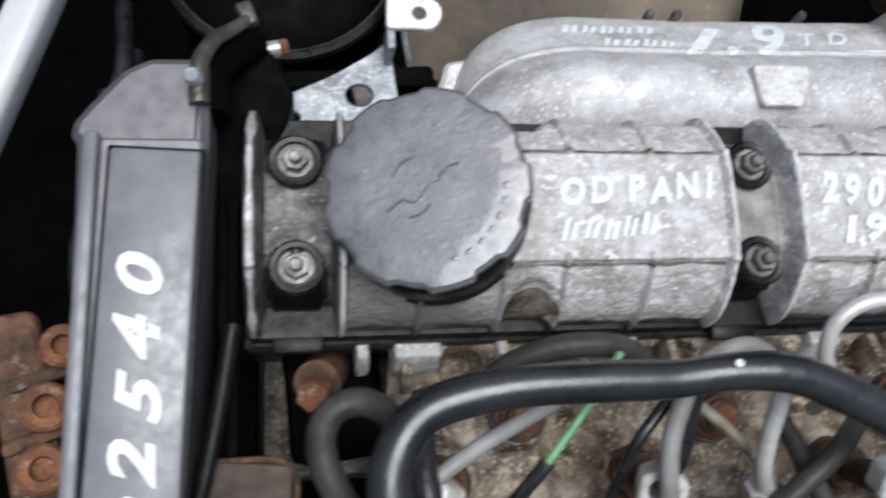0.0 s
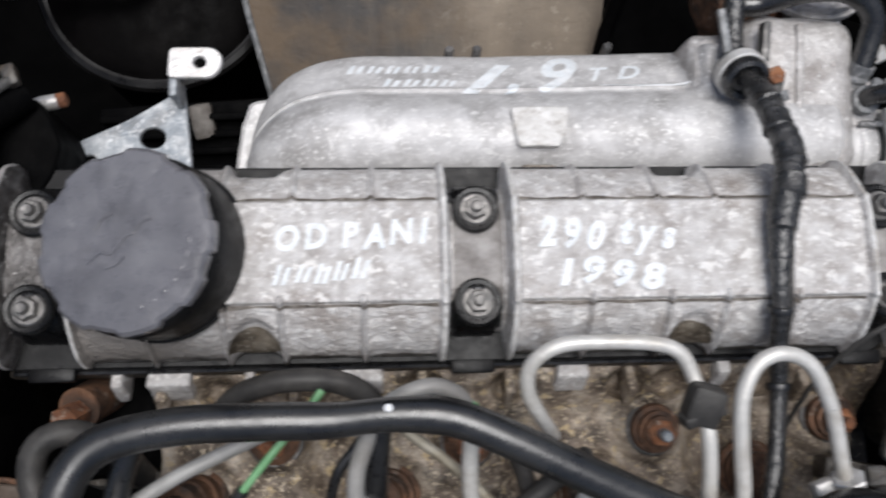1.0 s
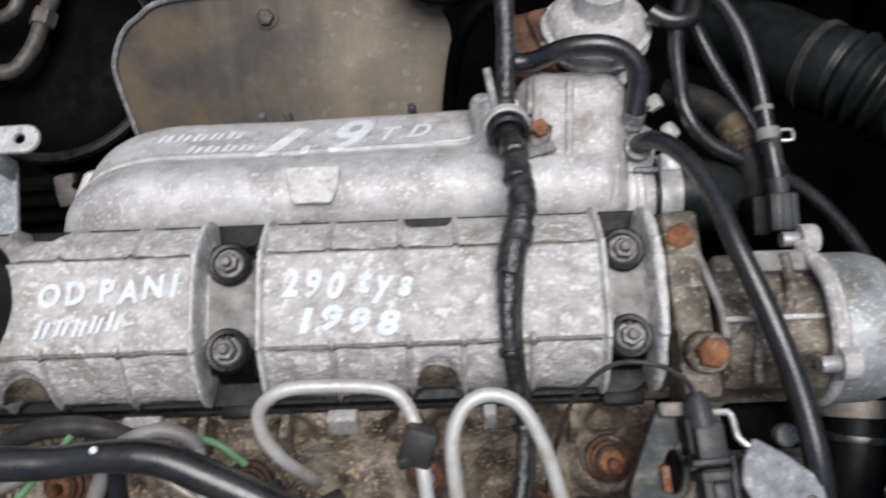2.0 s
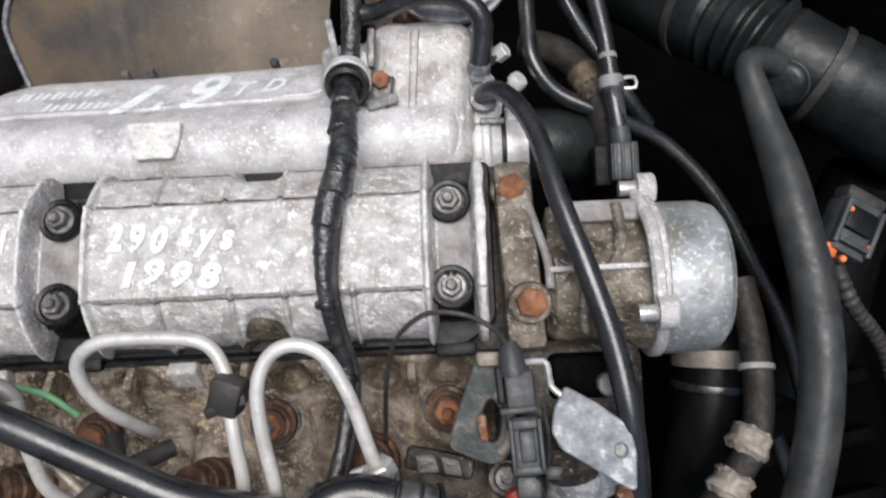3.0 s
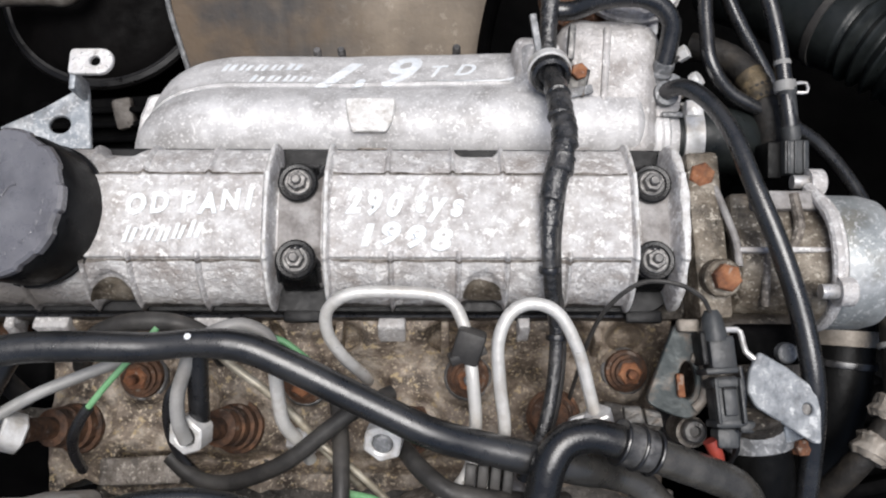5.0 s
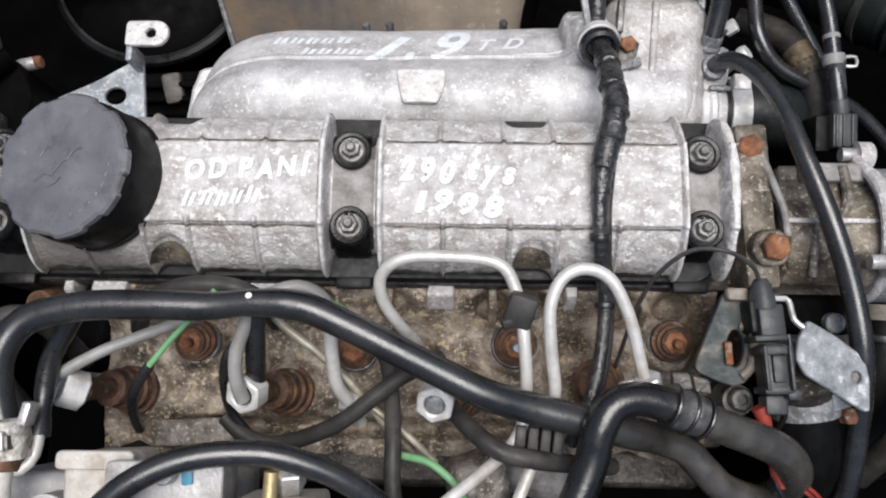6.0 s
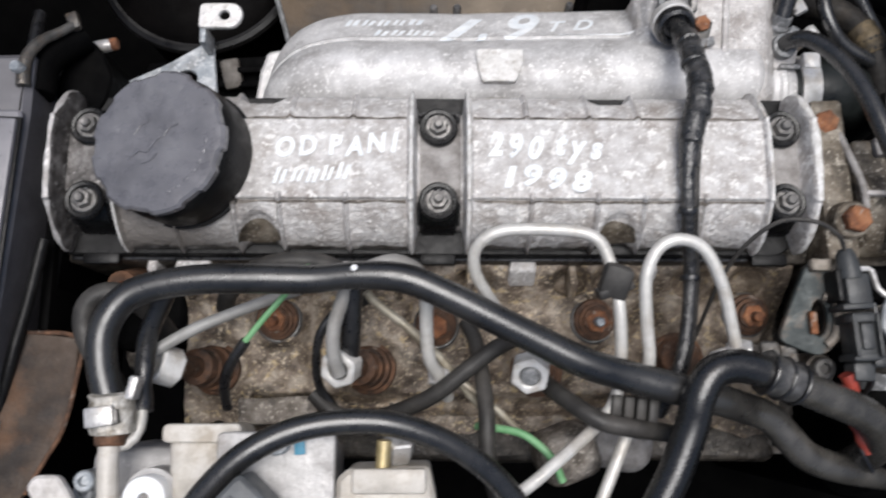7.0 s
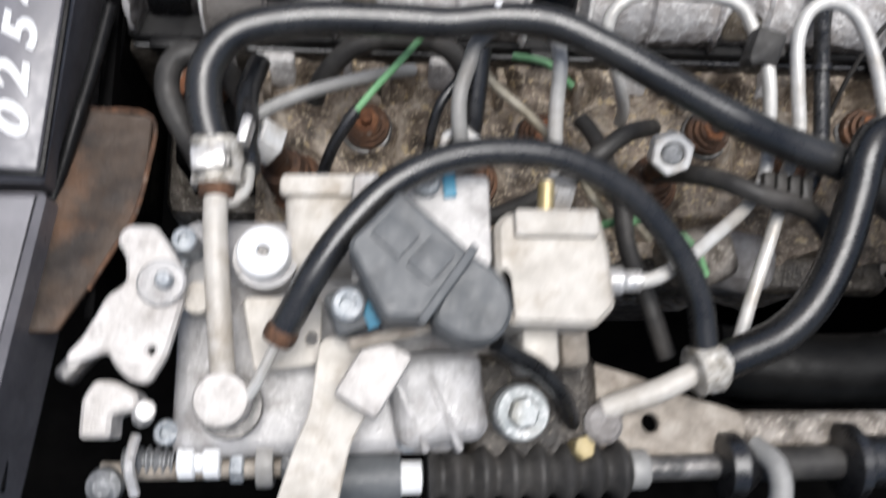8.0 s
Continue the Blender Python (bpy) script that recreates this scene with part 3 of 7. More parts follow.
part_mesh("shelf", sheet(shelf, 240, 80), GRIME, head, "brown grime-covered casting with pale specks", sharp=60)
part("skirt", block((0.33, 0.082, 0.11), (0.036, -0.066, 0.768), 0.004), OILY_BLACK, head)
# Solid black block stands in for the shade of the empty end pocket.
part("end_recess", lumpy(block((0.040, 0.050, 0.06), pose(-0.1560, -0.0440, 0.8060, 0, 0, 4), 0.006, 2), 0.002), BLACK_PAINT, head, "black block standing in for the shaded pocket at the timing end")
for lx, lw in ((-0.147, 0.005), (-0.126, 0.018), (-0.093, 0.004), (-0.046, 0.018), (0.045, 0.014), (0.112, 0.006)):
    part("lug", lumpy(block((lw, 0.013, 0.016), pose(lx, -0.0270, 0.8590, -24), 0.0015), 0.0008, 200, 2), CAST, head, "scraped bare aluminium lug")
for lx in (-0.13, -0.075, -0.02, 0.018, 0.072, 0.15):
    part("web", block((0.004, 0.020, 0.016), pose(lx, -0.031, 0.8535, -28), 0.001), GRIME, head)

part("machined_pad", lumpy(block((0.042, 0.014, 0.012), pose(-0.0830, -0.1015, 0.8430, -6, 0, 2), 0.0015), 0.0006, 120, 2), CAST_DARK, head, "flat grey machined pad")

strip = part("perforated_strip", plate(rounded([(0.135, -0.1130), (0.196, -0.1130), (0.194, -0.1250), (0.137, -0.1240)], 0.003), 0.003, tuple((0.145 + 0.0085 * k, -0.1195, 0.0016, 0.0016) for k in range(6)), pose(0, 0, 0.8330, 4)), CAST_DARK, head, "oily strip with a row of small holes")
part("lower_lip", lumpy(block((0.30, 0.018, 0.016), pose(0.036, -0.1180, 0.8180), 0.004, 3), 0.003, 50), OILY_BLACK, head, "oily lower edge of the head")

engine = thing("engine_block", (0, -0.02, 0.415), "dark oily engine block below the cylinder head", "engine part")
part("block_casting", block((0.40, 0.16, 0.375), (0.01, 0.0, 0.6015), 0.01), CAST_DARK, engine)

# ---------- valve cover ----------
CL, CR = -0.1885, 0.1865
cover_line = along([(-0.0195, 0.8745), (-0.0185, 0.881), (-0.0150, 0.8885), (-0.0075, 0.8965), (0.0005, 0.9022), (0.0060, 0.9040), (0.0200, 0.9044),
                    (0.0340, 0.9040), (0.0395, 0.9020), (0.0480, 0.8965), (0.0555, 0.8895), (0.0585, 0.8820), (0.0590, 0.8745)])
FRONT_RIBS = (-0.128, -0.0985, -0.0762, -0.0440, 0.0460, 0.0780, 0.1010, 0.1300)
BACK_RIBS = (-0.100, -0.0720, -0.0410, 0.0440, 0.0750, 0.0990, 0.1310)


def cover_shape(x, y):
    """How far the cover's skin stands off its plain section."""
    chan = max(step(x, -0.0114, -0.0094) * step(x, 0.0146, 0.0128),
               step(x, -0.1845, -0.1815) * step(x, -0.1555, -0.1590), step(x, 0.1620, 0.1655) * step(x, 0.1825, 0.1795))
    d = -0.0092 * chan
    for at in (-0.0125, 0.0155, -0.1555, 0.1615):
        d += 0.0030 * ridge(x, at, 0.0021)
    for at in (-0.1865, 0.1845):
        d += 0.0026 * ridge(x, at, 0.0034)
    if chan < 0.05:
        if y < 0.003:
            d += 0.0026 * max(ridge(x, r, 0.0014) for r in FRONT_RIBS)
            for px in (-0.0873, 0.0895):
                d -= 0.0026 * step(math.hypot(x - px, (y + 0.0165) * 0.85), 0.0108, 0.0060)
        if y > 0.037:
            d += 0.0021 * max(ridge(x, r, 0.0015) for r in BACK_RIBS) * step(y, 0.037, 0.043)
            for px in (-0.088, 0.087):
                d -= 0.0032 * step(math.hypot((x - px) * 0.8, y - 0.0600), 0.0105, 0.0065)
        d += 0.0013 * max(ridge(y, 0.0012, 0.0013), ridge(y, 0.0388, 0.0013))
    return d


def cover_skin(u, v):
    x = CL + (CR - CL) * u
    y, z, ny, nz = cover_line(v)
    d = cover_shape(x, y) + 0.00025 * noise.noise(Vector((x * 300, y * 300, z * 300)))
    end = min(1.0, min(x - CL, CR - x) / 0.0035)
    d -= 0.003 * (1 - math.sqrt(max(0.0, 1 - (1 - end) ** 2)))
    return (x, y + ny * d, z + nz * d)


cover = thing("valve_cover", (0, 0.02, 0.874), "pale oxidised cast aluminium valve cover with ribs and white writing", "valve cover")
U_END = (-0.1570 - CL) / (CR - CL)
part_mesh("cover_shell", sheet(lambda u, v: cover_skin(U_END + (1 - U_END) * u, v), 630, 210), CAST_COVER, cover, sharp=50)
part_mesh("end_section", sheet(lambda u, v: cover_skin(U_END * u, v), 60, 210), CAST_OILED, cover, "oil-blackened end of the cover", sharp=50)
for ex, sgn in ((CL, 1), (CR, -1)):
    bm = bmesh.new()
    rim = [bm.verts.new((ex + sgn * 0.0002, *cover_line(k / 30)[:2])) for k in range(31)]
    bm.faces.new(rim)
    part("end_wall", bm, CAST, cover)
# Overlay sheets add dirt and paint recess shading into the cover joints.
for j0, j1, jm in ((-0.1815, -0.1595, CAST_OILED), (-0.0085, 0.0120, CAST_MID), (0.1660, 0.1795, CAST_MID)):
    def joint(u, v, j0=j0, j1=j1):
        y, z, ny, nz = cover_line(0.02 + 0.96 * v)
        d = -0.0092 + 0.0004
        return (j0 + (j1 - j0) * u, y + ny * d, z + nz * d)

    part_mesh("oily_joint", sheet(joint, 8, 60), jm, cover, "dirty joint between cover sections, darkened for recess shading")
gasket_outline = rounded([(-0.190, -0.0225), (0.176, -0.0225), (0.190, -0.012), (0.190, 0.062), (-0.190, 0.062)], 0.004)
part("gasket", plate(gasket_outline, 0.0075, (), pose(0, 0, 0.8735), 0.0008), BLACK_PLASTIC, cover, "black rubber gasket edge")
part("gasket_lip", sweep([(-0.188, -0.0232, 0.8668), (-0.06, -0.0234, 0.8668), (0.06, -0.0234, 0.8668), (0.174, -0.0232, 0.8668)], 0.0014, 8, 0.01), RUBBER, cover, "lower gasket lip")


def flat_top(x, y):
    return 0.9046


def cover_bolt(x, y):
    back = y > 0.02
    sad = part("rubber_saddle", lathe([(0.0096, 0), (0.0096, 0.0025), (0.0088, 0.0033), (0.0072, 0.0030), (0.0068, 0.0020)], (x, y, 0.8955), (0, 0, 1), 28), SEAL_BLACK, cover,
               "black rubber washer round the nut")
    part("washer", lathe([(0.0064, 0), (0.0064, 0.0012), (0.0058, 0.0016)], (x, y, 0.8975), (0, 0, 1), 24), BOLT, sad)
    part("nut", hexagon(0.0048, 0.0042, (x, y, 0.8985), (0, 0, 1), x * 40 + y * 9), BOLT, sad, "dark grey steel nut")
    part("stud", lathe([(0.0024, 0), (0.0024, 0.0062), (0.0018, 0.0068)], (x, y, 0.8985), (0, 0, 1), 14), BOLT, sad)
    # the black tongue that runs down the joint from the washer
    edge = 1 if back else -1

    def tongue(u, v):
        w = 0.0098 * math.sqrt(max(0.0, 1 - max(0.0, (v - 0.62) / 0.38) ** 2))
        t = (0.985 - 0.30 * v) if back else (0.015 + 0.34 * v)
        ty, tz, ny, nz = cover_line(t)
        lift = -0.0072 - 0.0022 * step(abs(u - 0.5), 0.40, 0.5)
        return (x + (u - 0.5) * 2 * w, ty + ny * lift, tz + nz * lift)

    part_mesh("rubber_tongue", sheet(tongue, 12, 20), SEAL_BLACK, cover, "black rubber tongue down the joint")
    arch = [tuple(Vector(tongue(0.0, 0.25 + 0.45 * k / 4)) + Vector((0, 0, 0.0016))) for k in range(5)]
    arch += [tuple(Vector(tongue(k / 6, 0.985)) + Vector((0, 0, 0.0016))) for k in range(1, 6)]
    arch += [tuple(Vector(tongue(1.0, 0.25 + 0.45 * k / 4)) + Vector((0, 0, 0.0016))) for k in range(4, -1, -1)]
    part("tongue_rim", sweep(arch, 0.0011, 8, 0.0012), RUBBER, cover)
    if not back:
        part("foot_lip", block((0.0185, 0.0065, 0.0045), pose(x, -0.0242, 0.8712), 0.0012), BLACK_PLASTIC, cover)


# oil stains that have crept over the cover's front face
for sx in (-0.0873, 0.0895):
    def pocket(u, v, sx=sx):
        a, r_ = u * 2 * math.pi, v * (1 + 0.22 * noise.noise(Vector((math.cos(u * 6.283) * 1.5, math.sin(u * 6.283) * 1.5, sx * 90))))
        x, t = sx + 0.0100 * r_ * math.cos(a), 0.118 + 0.082 * r_ * math.sin(a)
        y, z, ny, nz = cover_line(t)
        d = cover_shape(x, y) + 0.0006
        return (x, y + ny * d, z + nz * d)

    part_mesh("oil_stain", sheet(pocket, 36, 12), OIL_CAST, cover, "brown-black oil stain in a pocket of the cover")
for s0, s1 in ((-0.1500, -0.0150), (0.0180, 0.1590)):
    for at, way in ((-0.0004, 1), (0.0404, -1)):
        def dirt(u, v, s0=s0, s1=s1, at=at, way=way):
            x = s0 + (s1 - s0) * u
            wide = max(0.0003, 0.0011 + 0.0012 * noise.noise(Vector((x * 90, at * 50, 0))))
            lo, hi = 0.0, 1.0
            for _ in range(18):
                mid = (lo + hi) / 2
                lo, hi = (mid, hi) if cover_line(mid)[0] < at - way * wide * v else (lo, mid)
            y, z, ny, nz = cover_line(lo)
            d = cover_shape(x, y) + 0.0003
            return (x, y + ny * d, z + nz * d)

        part_mesh("dirt_line", sheet(dirt, 160, 3), CAST_DARK, cover, "dirt caught along a casting line")
for s0, s1 in ((-0.1535, -0.0150), (0.0180, 0.1590)):
    def seep(u, v, s0=s0, s1=s1):
        x = s0 + (s1 - s0) * u
        top = max(0.012, 0.045 + 0.05 * noise.noise(Vector((x * 55, 2, 0))) + 0.03 * noise.noise(Vector((x * 210, 5, 0))))
        y, z, ny, nz = cover_line(0.004 + top * v)
        d = cover_shape(x, y) + 0.0005
        return (x, y + ny * d, z + nz * d)

    part_mesh("oil_seep", sheet(seep, 220, 6), CAST_OILED, cover, "dark oil seep along the gasket")

for at, wide in ((-0.1555, 0.0010), (-0.0125, 0.0013), (0.0155, 0.0013), (0.1615, 0.0012), (0.1845, 0.0022)):
    def edge_wear(u, v, at=at, wide=wide):
        y, z, ny, nz = cover_line(0.03 + 0.94 * v)
        x = at + (u - 0.5) * 2 * wide * (0.75 + 0.6 * noise.noise(Vector((y * 130, z * 130, at * 40))))
        d = cover_shape(x, y) + 0.00035
        return (x, y + ny * d, z + nz * d)

    part_mesh("worn_edge", sheet(edge_wear, 5, 120), CAST_WORN, cover, "edge worn to crusty white metal")


def dull_edge(u, v):
    y, z, ny, nz = cover_line(0.03 + 0.94 * v)
    x = -0.1862 + (u - 0.5) * 0.0030 * (0.75 + 0.6 * noise.noise(Vector((y * 130, z * 130, 3))))
    d = cover_shape(x, y) + 0.00035
    return (x, y + ny * d, z + nz * d)


part_mesh("worn_edge", sheet(dull_edge, 5, 120), CAST_DIRTY, cover, "dull scraped edge at the timing end")

for bx in (-0.171, 0.0008, 0.1712):
    for by in (0.0, 0.0375):
        cover_bolt(bx, by)

writing("OD PANI", 0.0122, pose(-0.0785, 0.0200, 0.905, 0, 0, 2.5) @ Matrix.Diagonal((0.955, 1.08, 1, 1)), MARKER_WORN, cover, "white hand-painted letters on the cover", drape=flat_top, jitter=0.05, seed=5, bold=0.046, shear=0.2)
bars([(-0.0790, 0.0068, 0.0060, 0.0080), (-0.0705, 0.0078, 0.0056, 0.0070), (-0.0632, 0.0072, 0.0056, 0.0078), (-0.0560, 0.0084, 0.0052, 0.0076), (-0.0490, 0.0090, 0.0064, 0.0082)],
     MARKER_WORN, cover, "white paint bars in place of a name", flat_top)
writing("290 tys", 0.0138, pose(0.0250, 0.0220, 0.905, 0, 0, -2) @ Matrix.Diagonal((0.94, 1.12, 1, 1)), MARKER_WORN, cover, "white hand-painted mileage on the cover", drape=flat_top, jitter=0.09, seed=8, bold=0.048, shear=0.25)
writing("1998", 0.0132, pose(0.0298, 0.0060, 0.905, 0, 0, -2) @ Matrix.Diagonal((1.32, 1.05, 1, 1)), MARKER_WORN, cover, "white hand-painted year on the cover", drape=flat_top, jitter=0.10, seed=11, bold=0.048, shear=0.2)

# ---------- oil filler cap ----------
cap_at = Vector((-0.1205, 0.0215, 0.8890))
cap_axis = Vector((-0.242, 0.0, 0.970)).normalized()
cap_turn = Vector((0, 0, 1)).rotation_difference(cap_axis).to_matrix().to_4x4()
cap = thing("oil_filler_cap", cap_at, "large round matt black plastic oil filler cap with notched rim", "oil cap")


def notch(a, hgt):
    if hgt < 0.020:
        return 1.0
    k = (a / (2 * math.pi) * 9 + 0.12 * math.sin(2 * a)) % 1.0
    return 1.0 - 0.045 * step(abs(k - 0.5), 0.24, 0.17)


part("skirt", lathe([(0.0300, -0.006), (0.0335, 0.000), (0.0343, 0.008), (0.0346, 0.0230), (0.0338, 0.0300), (0.0322, 0.0322)], cap_at, cap_axis, 60), BLACK_PLASTIC, cap, "black grooved skirt")
part("groove_ring", lathe([(0.0340, 0), (0.0352, 0.0008), (0.0352, 0.0024), (0.0340, 0.0032)], cap_at + cap_axis * 0.004, cap_axis, 60), BLACK_PLASTIC, cap)
part("lid", lathe([(0.0338, 0.0305), (0.0346, 0.0318), (0.0344, 0.0345), (0.0330, 0.0358), (0.0300, 0.0362), (0.0200, 0.0360), (0.0080, 0.0358), (0.0005, 0.0358)],
                   cap_at, cap_axis, 120, notch), CAP_PLASTIC, cap, "dusty scuffed grey-black lid")



def on_lid(x, y):
    return tuple(cap_at + cap_turn.to_3x3() @ Vector((x, y, 0.0360)))


for line in (((-0.013, -0.008), (-0.008, -0.004), (-0.004, -0.005), (0.001, 0.001), (0.004, 0.002)), ((0.004, 0.002), (0.007, 0.006), (0.011, 0.007)), ((-0.006, -0.010), (-0.002, -0.009), (0.001, -0.006)), ((-0.011, 0.004), (-0.008, 0.008), (-0.004, 0.010))):
    part("moulded_line", sweep([on_lid(*q) for q in line], 0.0005, 6), CAP_PLASTIC, cap, "worn raised moulding line")
for k in range(7):
    a0 = -1.25 + 0.20 * k
    part("moulded_mark", block((0.0016, 0.0026, 0.0007), Matrix.Translation(on_lid(0.0255 * math.cos(a0), 0.0255 * math.sin(a0))) @ cap_turn @ Matrix.Rotation(a0, 4, "Z"), 0.0003), CAP_PLASTIC, cap)

# ---------- intake manifold ----------
man_line = along([(0.0520, 0.8250), (0.0535, 0.8450), (0.0575, 0.8590), (0.0640, 0.8685), (0.0720, 0.8740), (0.0800, 0.8756), (0.0880, 0.8735), (0.0950, 0.8675), (0.0995, 0.8615),
                  (0.1020, 0.8572), (0.1034, 0.8564), (0.1044, 0.8574), (0.1056, 0.8552), (0.1120, 0.8510), (0.1190, 0.8462), (0.1250, 0.8410), (0.1290, 0.8360), (0.1310, 0.8290), (0.1315, 0.8050)])
MAN_L, MAN_LEN = -0.1035, 0.2870


def man_skin(u, v):
    x = MAN_L + MAN_LEN * u
    y, z, ny, nz = man_line(v)
    k = max(0.0, 1 - (max(0.0, -0.030 - x) / 0.0736) ** 3.0) ** (1 / 3.0)
    y = 0.052 + (y - 0.052) * (0.10 + 0.90 * k)
    z = 0.800 + (z - 0.800) * (0.12 + 0.88 * k ** 1.1)
    y += 0.03 * max(0.0, x - 0.02) * step(y, 0.07, 0.11)
    z += step(x, 0.106, 0.117) * max(0.0, 0.868 - z) * step(y, 0.084, 0.094) * step(-y, -0.131, -0.122)
    end = step(x, 0.1835, 0.172)
    y = 0.085 + (y - 0.085) * (0.55 + 0.45 * end)
    z = 0.835 + (z - 0.835) * (0.72 + 0.28 * end)
    z += 0.0009 * noise.noise(Vector((x * 45, y * 45, 1))) + 0.0003 * noise.noise(Vector((x * 190, y * 190, 4)))
    return (x, y, z)


manifold = thing("intake_manifold", (0.04, 0.085, 0.835), "satin cast aluminium intake manifold with white writing", "intake manifold")
part_mesh("runner", sheet(man_skin, 260, 110), CAST_SMOOTH, manifold, sharp=60)


def man_top(x, y):
    """Height of the manifold's upper side."""
    best = 0.84
    lo, hi = 0.10, 0.97
    u = (x - MAN_L) / MAN_LEN
    for _ in range(24):
        mid = (lo + hi) / 2
        p = man_skin(u, mid)
        lo, hi = (mid, hi) if p[1] < y else (lo, mid)
        best = p[2]
    return best


part("cast_pad", lumpy(plate(rounded([(-0.0095, -0.0090), (0.0085, -0.0090), (0.0125, -0.0010), (0.0130, 0.0090), (-0.0130, 0.0090), (-0.0115, -0.0010)], 0.002), 0.012, (), pose(0.0330, 0.0790, 0.8785, 3)), 0.0007, 220, 2), CAST_WORN, manifold,
     "rough square cast pad")
part("pad_foot", block((0.017, 0.010, 0.014), (0.0335, 0.0640, 0.8615), 0.002), CAST_DARK, manifold)
part("end_housing", lumpy(block((0.056, 0.080, 0.050), pose(0.1590, 0.0985, 0.8480, 5, 0, -2), 0.013, 4), 0.0016, 60), CAST_DIRTY, manifold, "blocky stained cast end with rounded shoulders")
part("housing_web", lumpy(block((0.0042, 0.060, 0.030), pose(0.1560, 0.1010, 0.8600, 5, 0, -4), 0.002, 2), 0.0005, 160, 2), CAST_DIRTY, manifold, "raised casting seam")
part("housing_shoulder", lumpy(block((0.036, 0.050, 0.040), pose(0.1275, 0.1060, 0.8440, 2, 0, 0), 0.006, 4), 0.0015), CAST_DIRTY, manifold, "rough cast shoulder under the clip")
part("neck", lathe([(0.0168, 0), (0.0182, 0.002), (0.0182, 0.010), (0.0172, 0.0115), (0.0172, 0.014), (0.0184, 0.0155), (0.0184, 0.018), (0.0165, 0.0195), (0.0165, 0.030)], (0.1735, 0.0760, 0.8480), (1, 0.0, 0.02), 36), CAST_SMOOTH, manifold, "stepped pale hose neck")
part("left_foot", lumpy(plate(rounded([(-0.1090, 0.0660), (-0.1060, 0.0960), (-0.1020, 0.1100), (-0.0900, 0.1120), (-0.0800, 0.0700)], 0.003), 0.020, (), pose(0, 0, 0.8240), 0.002), 0.0006, 150, 1), CAST_SMOOTH, manifold, "flange behind the manifold's end")
part("port_flange", lumpy(plate(rounded([(-0.009, -0.012), (0.010, -0.011), (0.013, 0.000), (0.009, 0.014), (-0.007, 0.015)], 0.004), 0.006, (), pose(0.1865, 0.0950, 0.8660, 6, 6, 8)), 0.0007, 160, 1), CAST_DIRTY, manifold, "dirty tan port flange")
stub = part("port_stub", lathe([(0.0052, 0), (0.0058, 0.001), (0.0052, 0.003), (0.0058, 0.005), (0.0052, 0.007), (0.0058, 0.009), (0.0054, 0.012)], (0.1868, 0.1035, 0.8640), (0.12, 0.62, 0.78), 20), ZINC_DULL, manifold, "ribbed steel hose ferrule")
part("ferrule_rim", lathe([(0.0050, 0), (0.0064, 0.0005), (0.0064, 0.0020), (0.0050, 0.0026)], (0.1868, 0.1030, 0.8632), (0.12, 0.62, 0.78), 20), BRIGHT, stub)
part("port_bolt", hexagon(0.0040, 0.0065, (0.1965, 0.1160, 0.8680), (0.75, 0.3, 0.6), 0.3), NUT, manifold, "pale hexagon bolt")
part("bolt_shank", lathe([(0.0026, 0), (0.0026, 0.010)], (0.1900, 0.1130, 0.8640), (0.75, 0.3, 0.6), 12), BOLT, manifold)
part("neck_bolt", lathe([(0.0030, -0.010), (0.0030, 0), (0.0046, 0.0006), (0.0048, 0.003), (0.0040, 0.005)], (0.2045, 0.1020, 0.8660), (0.65, 0.35, 0.7), 18), NUT, manifold, "pale round bolt head")
part("bolt_stem", lumpy(block((0.0150, 0.0070, 0.0070), pose(0.1990, 0.0990, 0.8610, 0, -18, 30), 0.002, 2), 0.0005, 200, 1), TAN_STEEL, manifold, "tan bolt bracket")
part("strip_clip", plate(rounded([(-0.0060, -0.0016), (0.0060, -0.0016), (0.0060, 0.0016), (-0.0060, 0.0016)], 0.001), 0.0012, (), pose(0.1930, 0.0838, 0.8672, 10)), ZINC_DULL, manifold, "thin steel strip over the neck")
for bx_ in (-0.002, 0.012, 0.079):
    part("rear_stud", lathe([(0.0024, -0.012), (0.0024, 0.004), (0.0018, 0.005)], (bx_, 0.1330 + 0.03 * bx_, 0.8300), (0, 0.2, 1), 10), BOLT, manifold)
for txt, size, wx, wy in (("1", 0.0300, -0.0060, 0.1045), (",", 0.0270, 0.0215, 0.1050), ("9", 0.0330, 0.0325, 0.1035), ("TD", 0.0125, 0.0610, 0.1105)):
    writing(txt, size, pose(wx, wy, 0.9, 0, 0, -8 if txt == "1" else 2) @ Matrix.Diagonal((1.5 if txt == "1" else 1.15, 1, 1, 1)), MARKER_WORN, manifold, "white hand-painted engine size", drape=man_top, jitter=0.06, seed=21, shear=0.5, bold=0.026)
bars([(-0.0530, 0.1145, 0.0080, 0.0062), (-0.0435, 0.1148, 0.0072, 0.0055), (-0.0345, 0.1148, 0.0066, 0.0058), (-0.0260, 0.1150, 0.0070, 0.0055), (-0.0170, 0.1152, 0.0085, 0.0058),
      (-0.0360, 0.1060, 0.008, 0.0050), (-0.0265, 0.1060, 0.0075, 0.0048), (-0.0175, 0.1060, 0.007, 0.0050), (-0.0090, 0.1060, 0.0070, 0.0046), (0.066, 0.1060, 0.042, 0.0012)],
     MARKER_WORN, manifold, "white paint bars and scrawls", man_top)

air_hose = thing("air_hose", (0.215, 0.076, 0.848), "black rubber air hose on the manifold neck", "hose")
part("tube", sweep([(0.1975, 0.076, 0.848), (0.222, 0.076, 0.848), (0.240, 0.077, 0.838), (0.2510, 0.078, 0.815), (0.2540, 0.078, 0.775), (0.252, 0.076, 0.73)], 0.0186, 28), DUCT, air_hose)
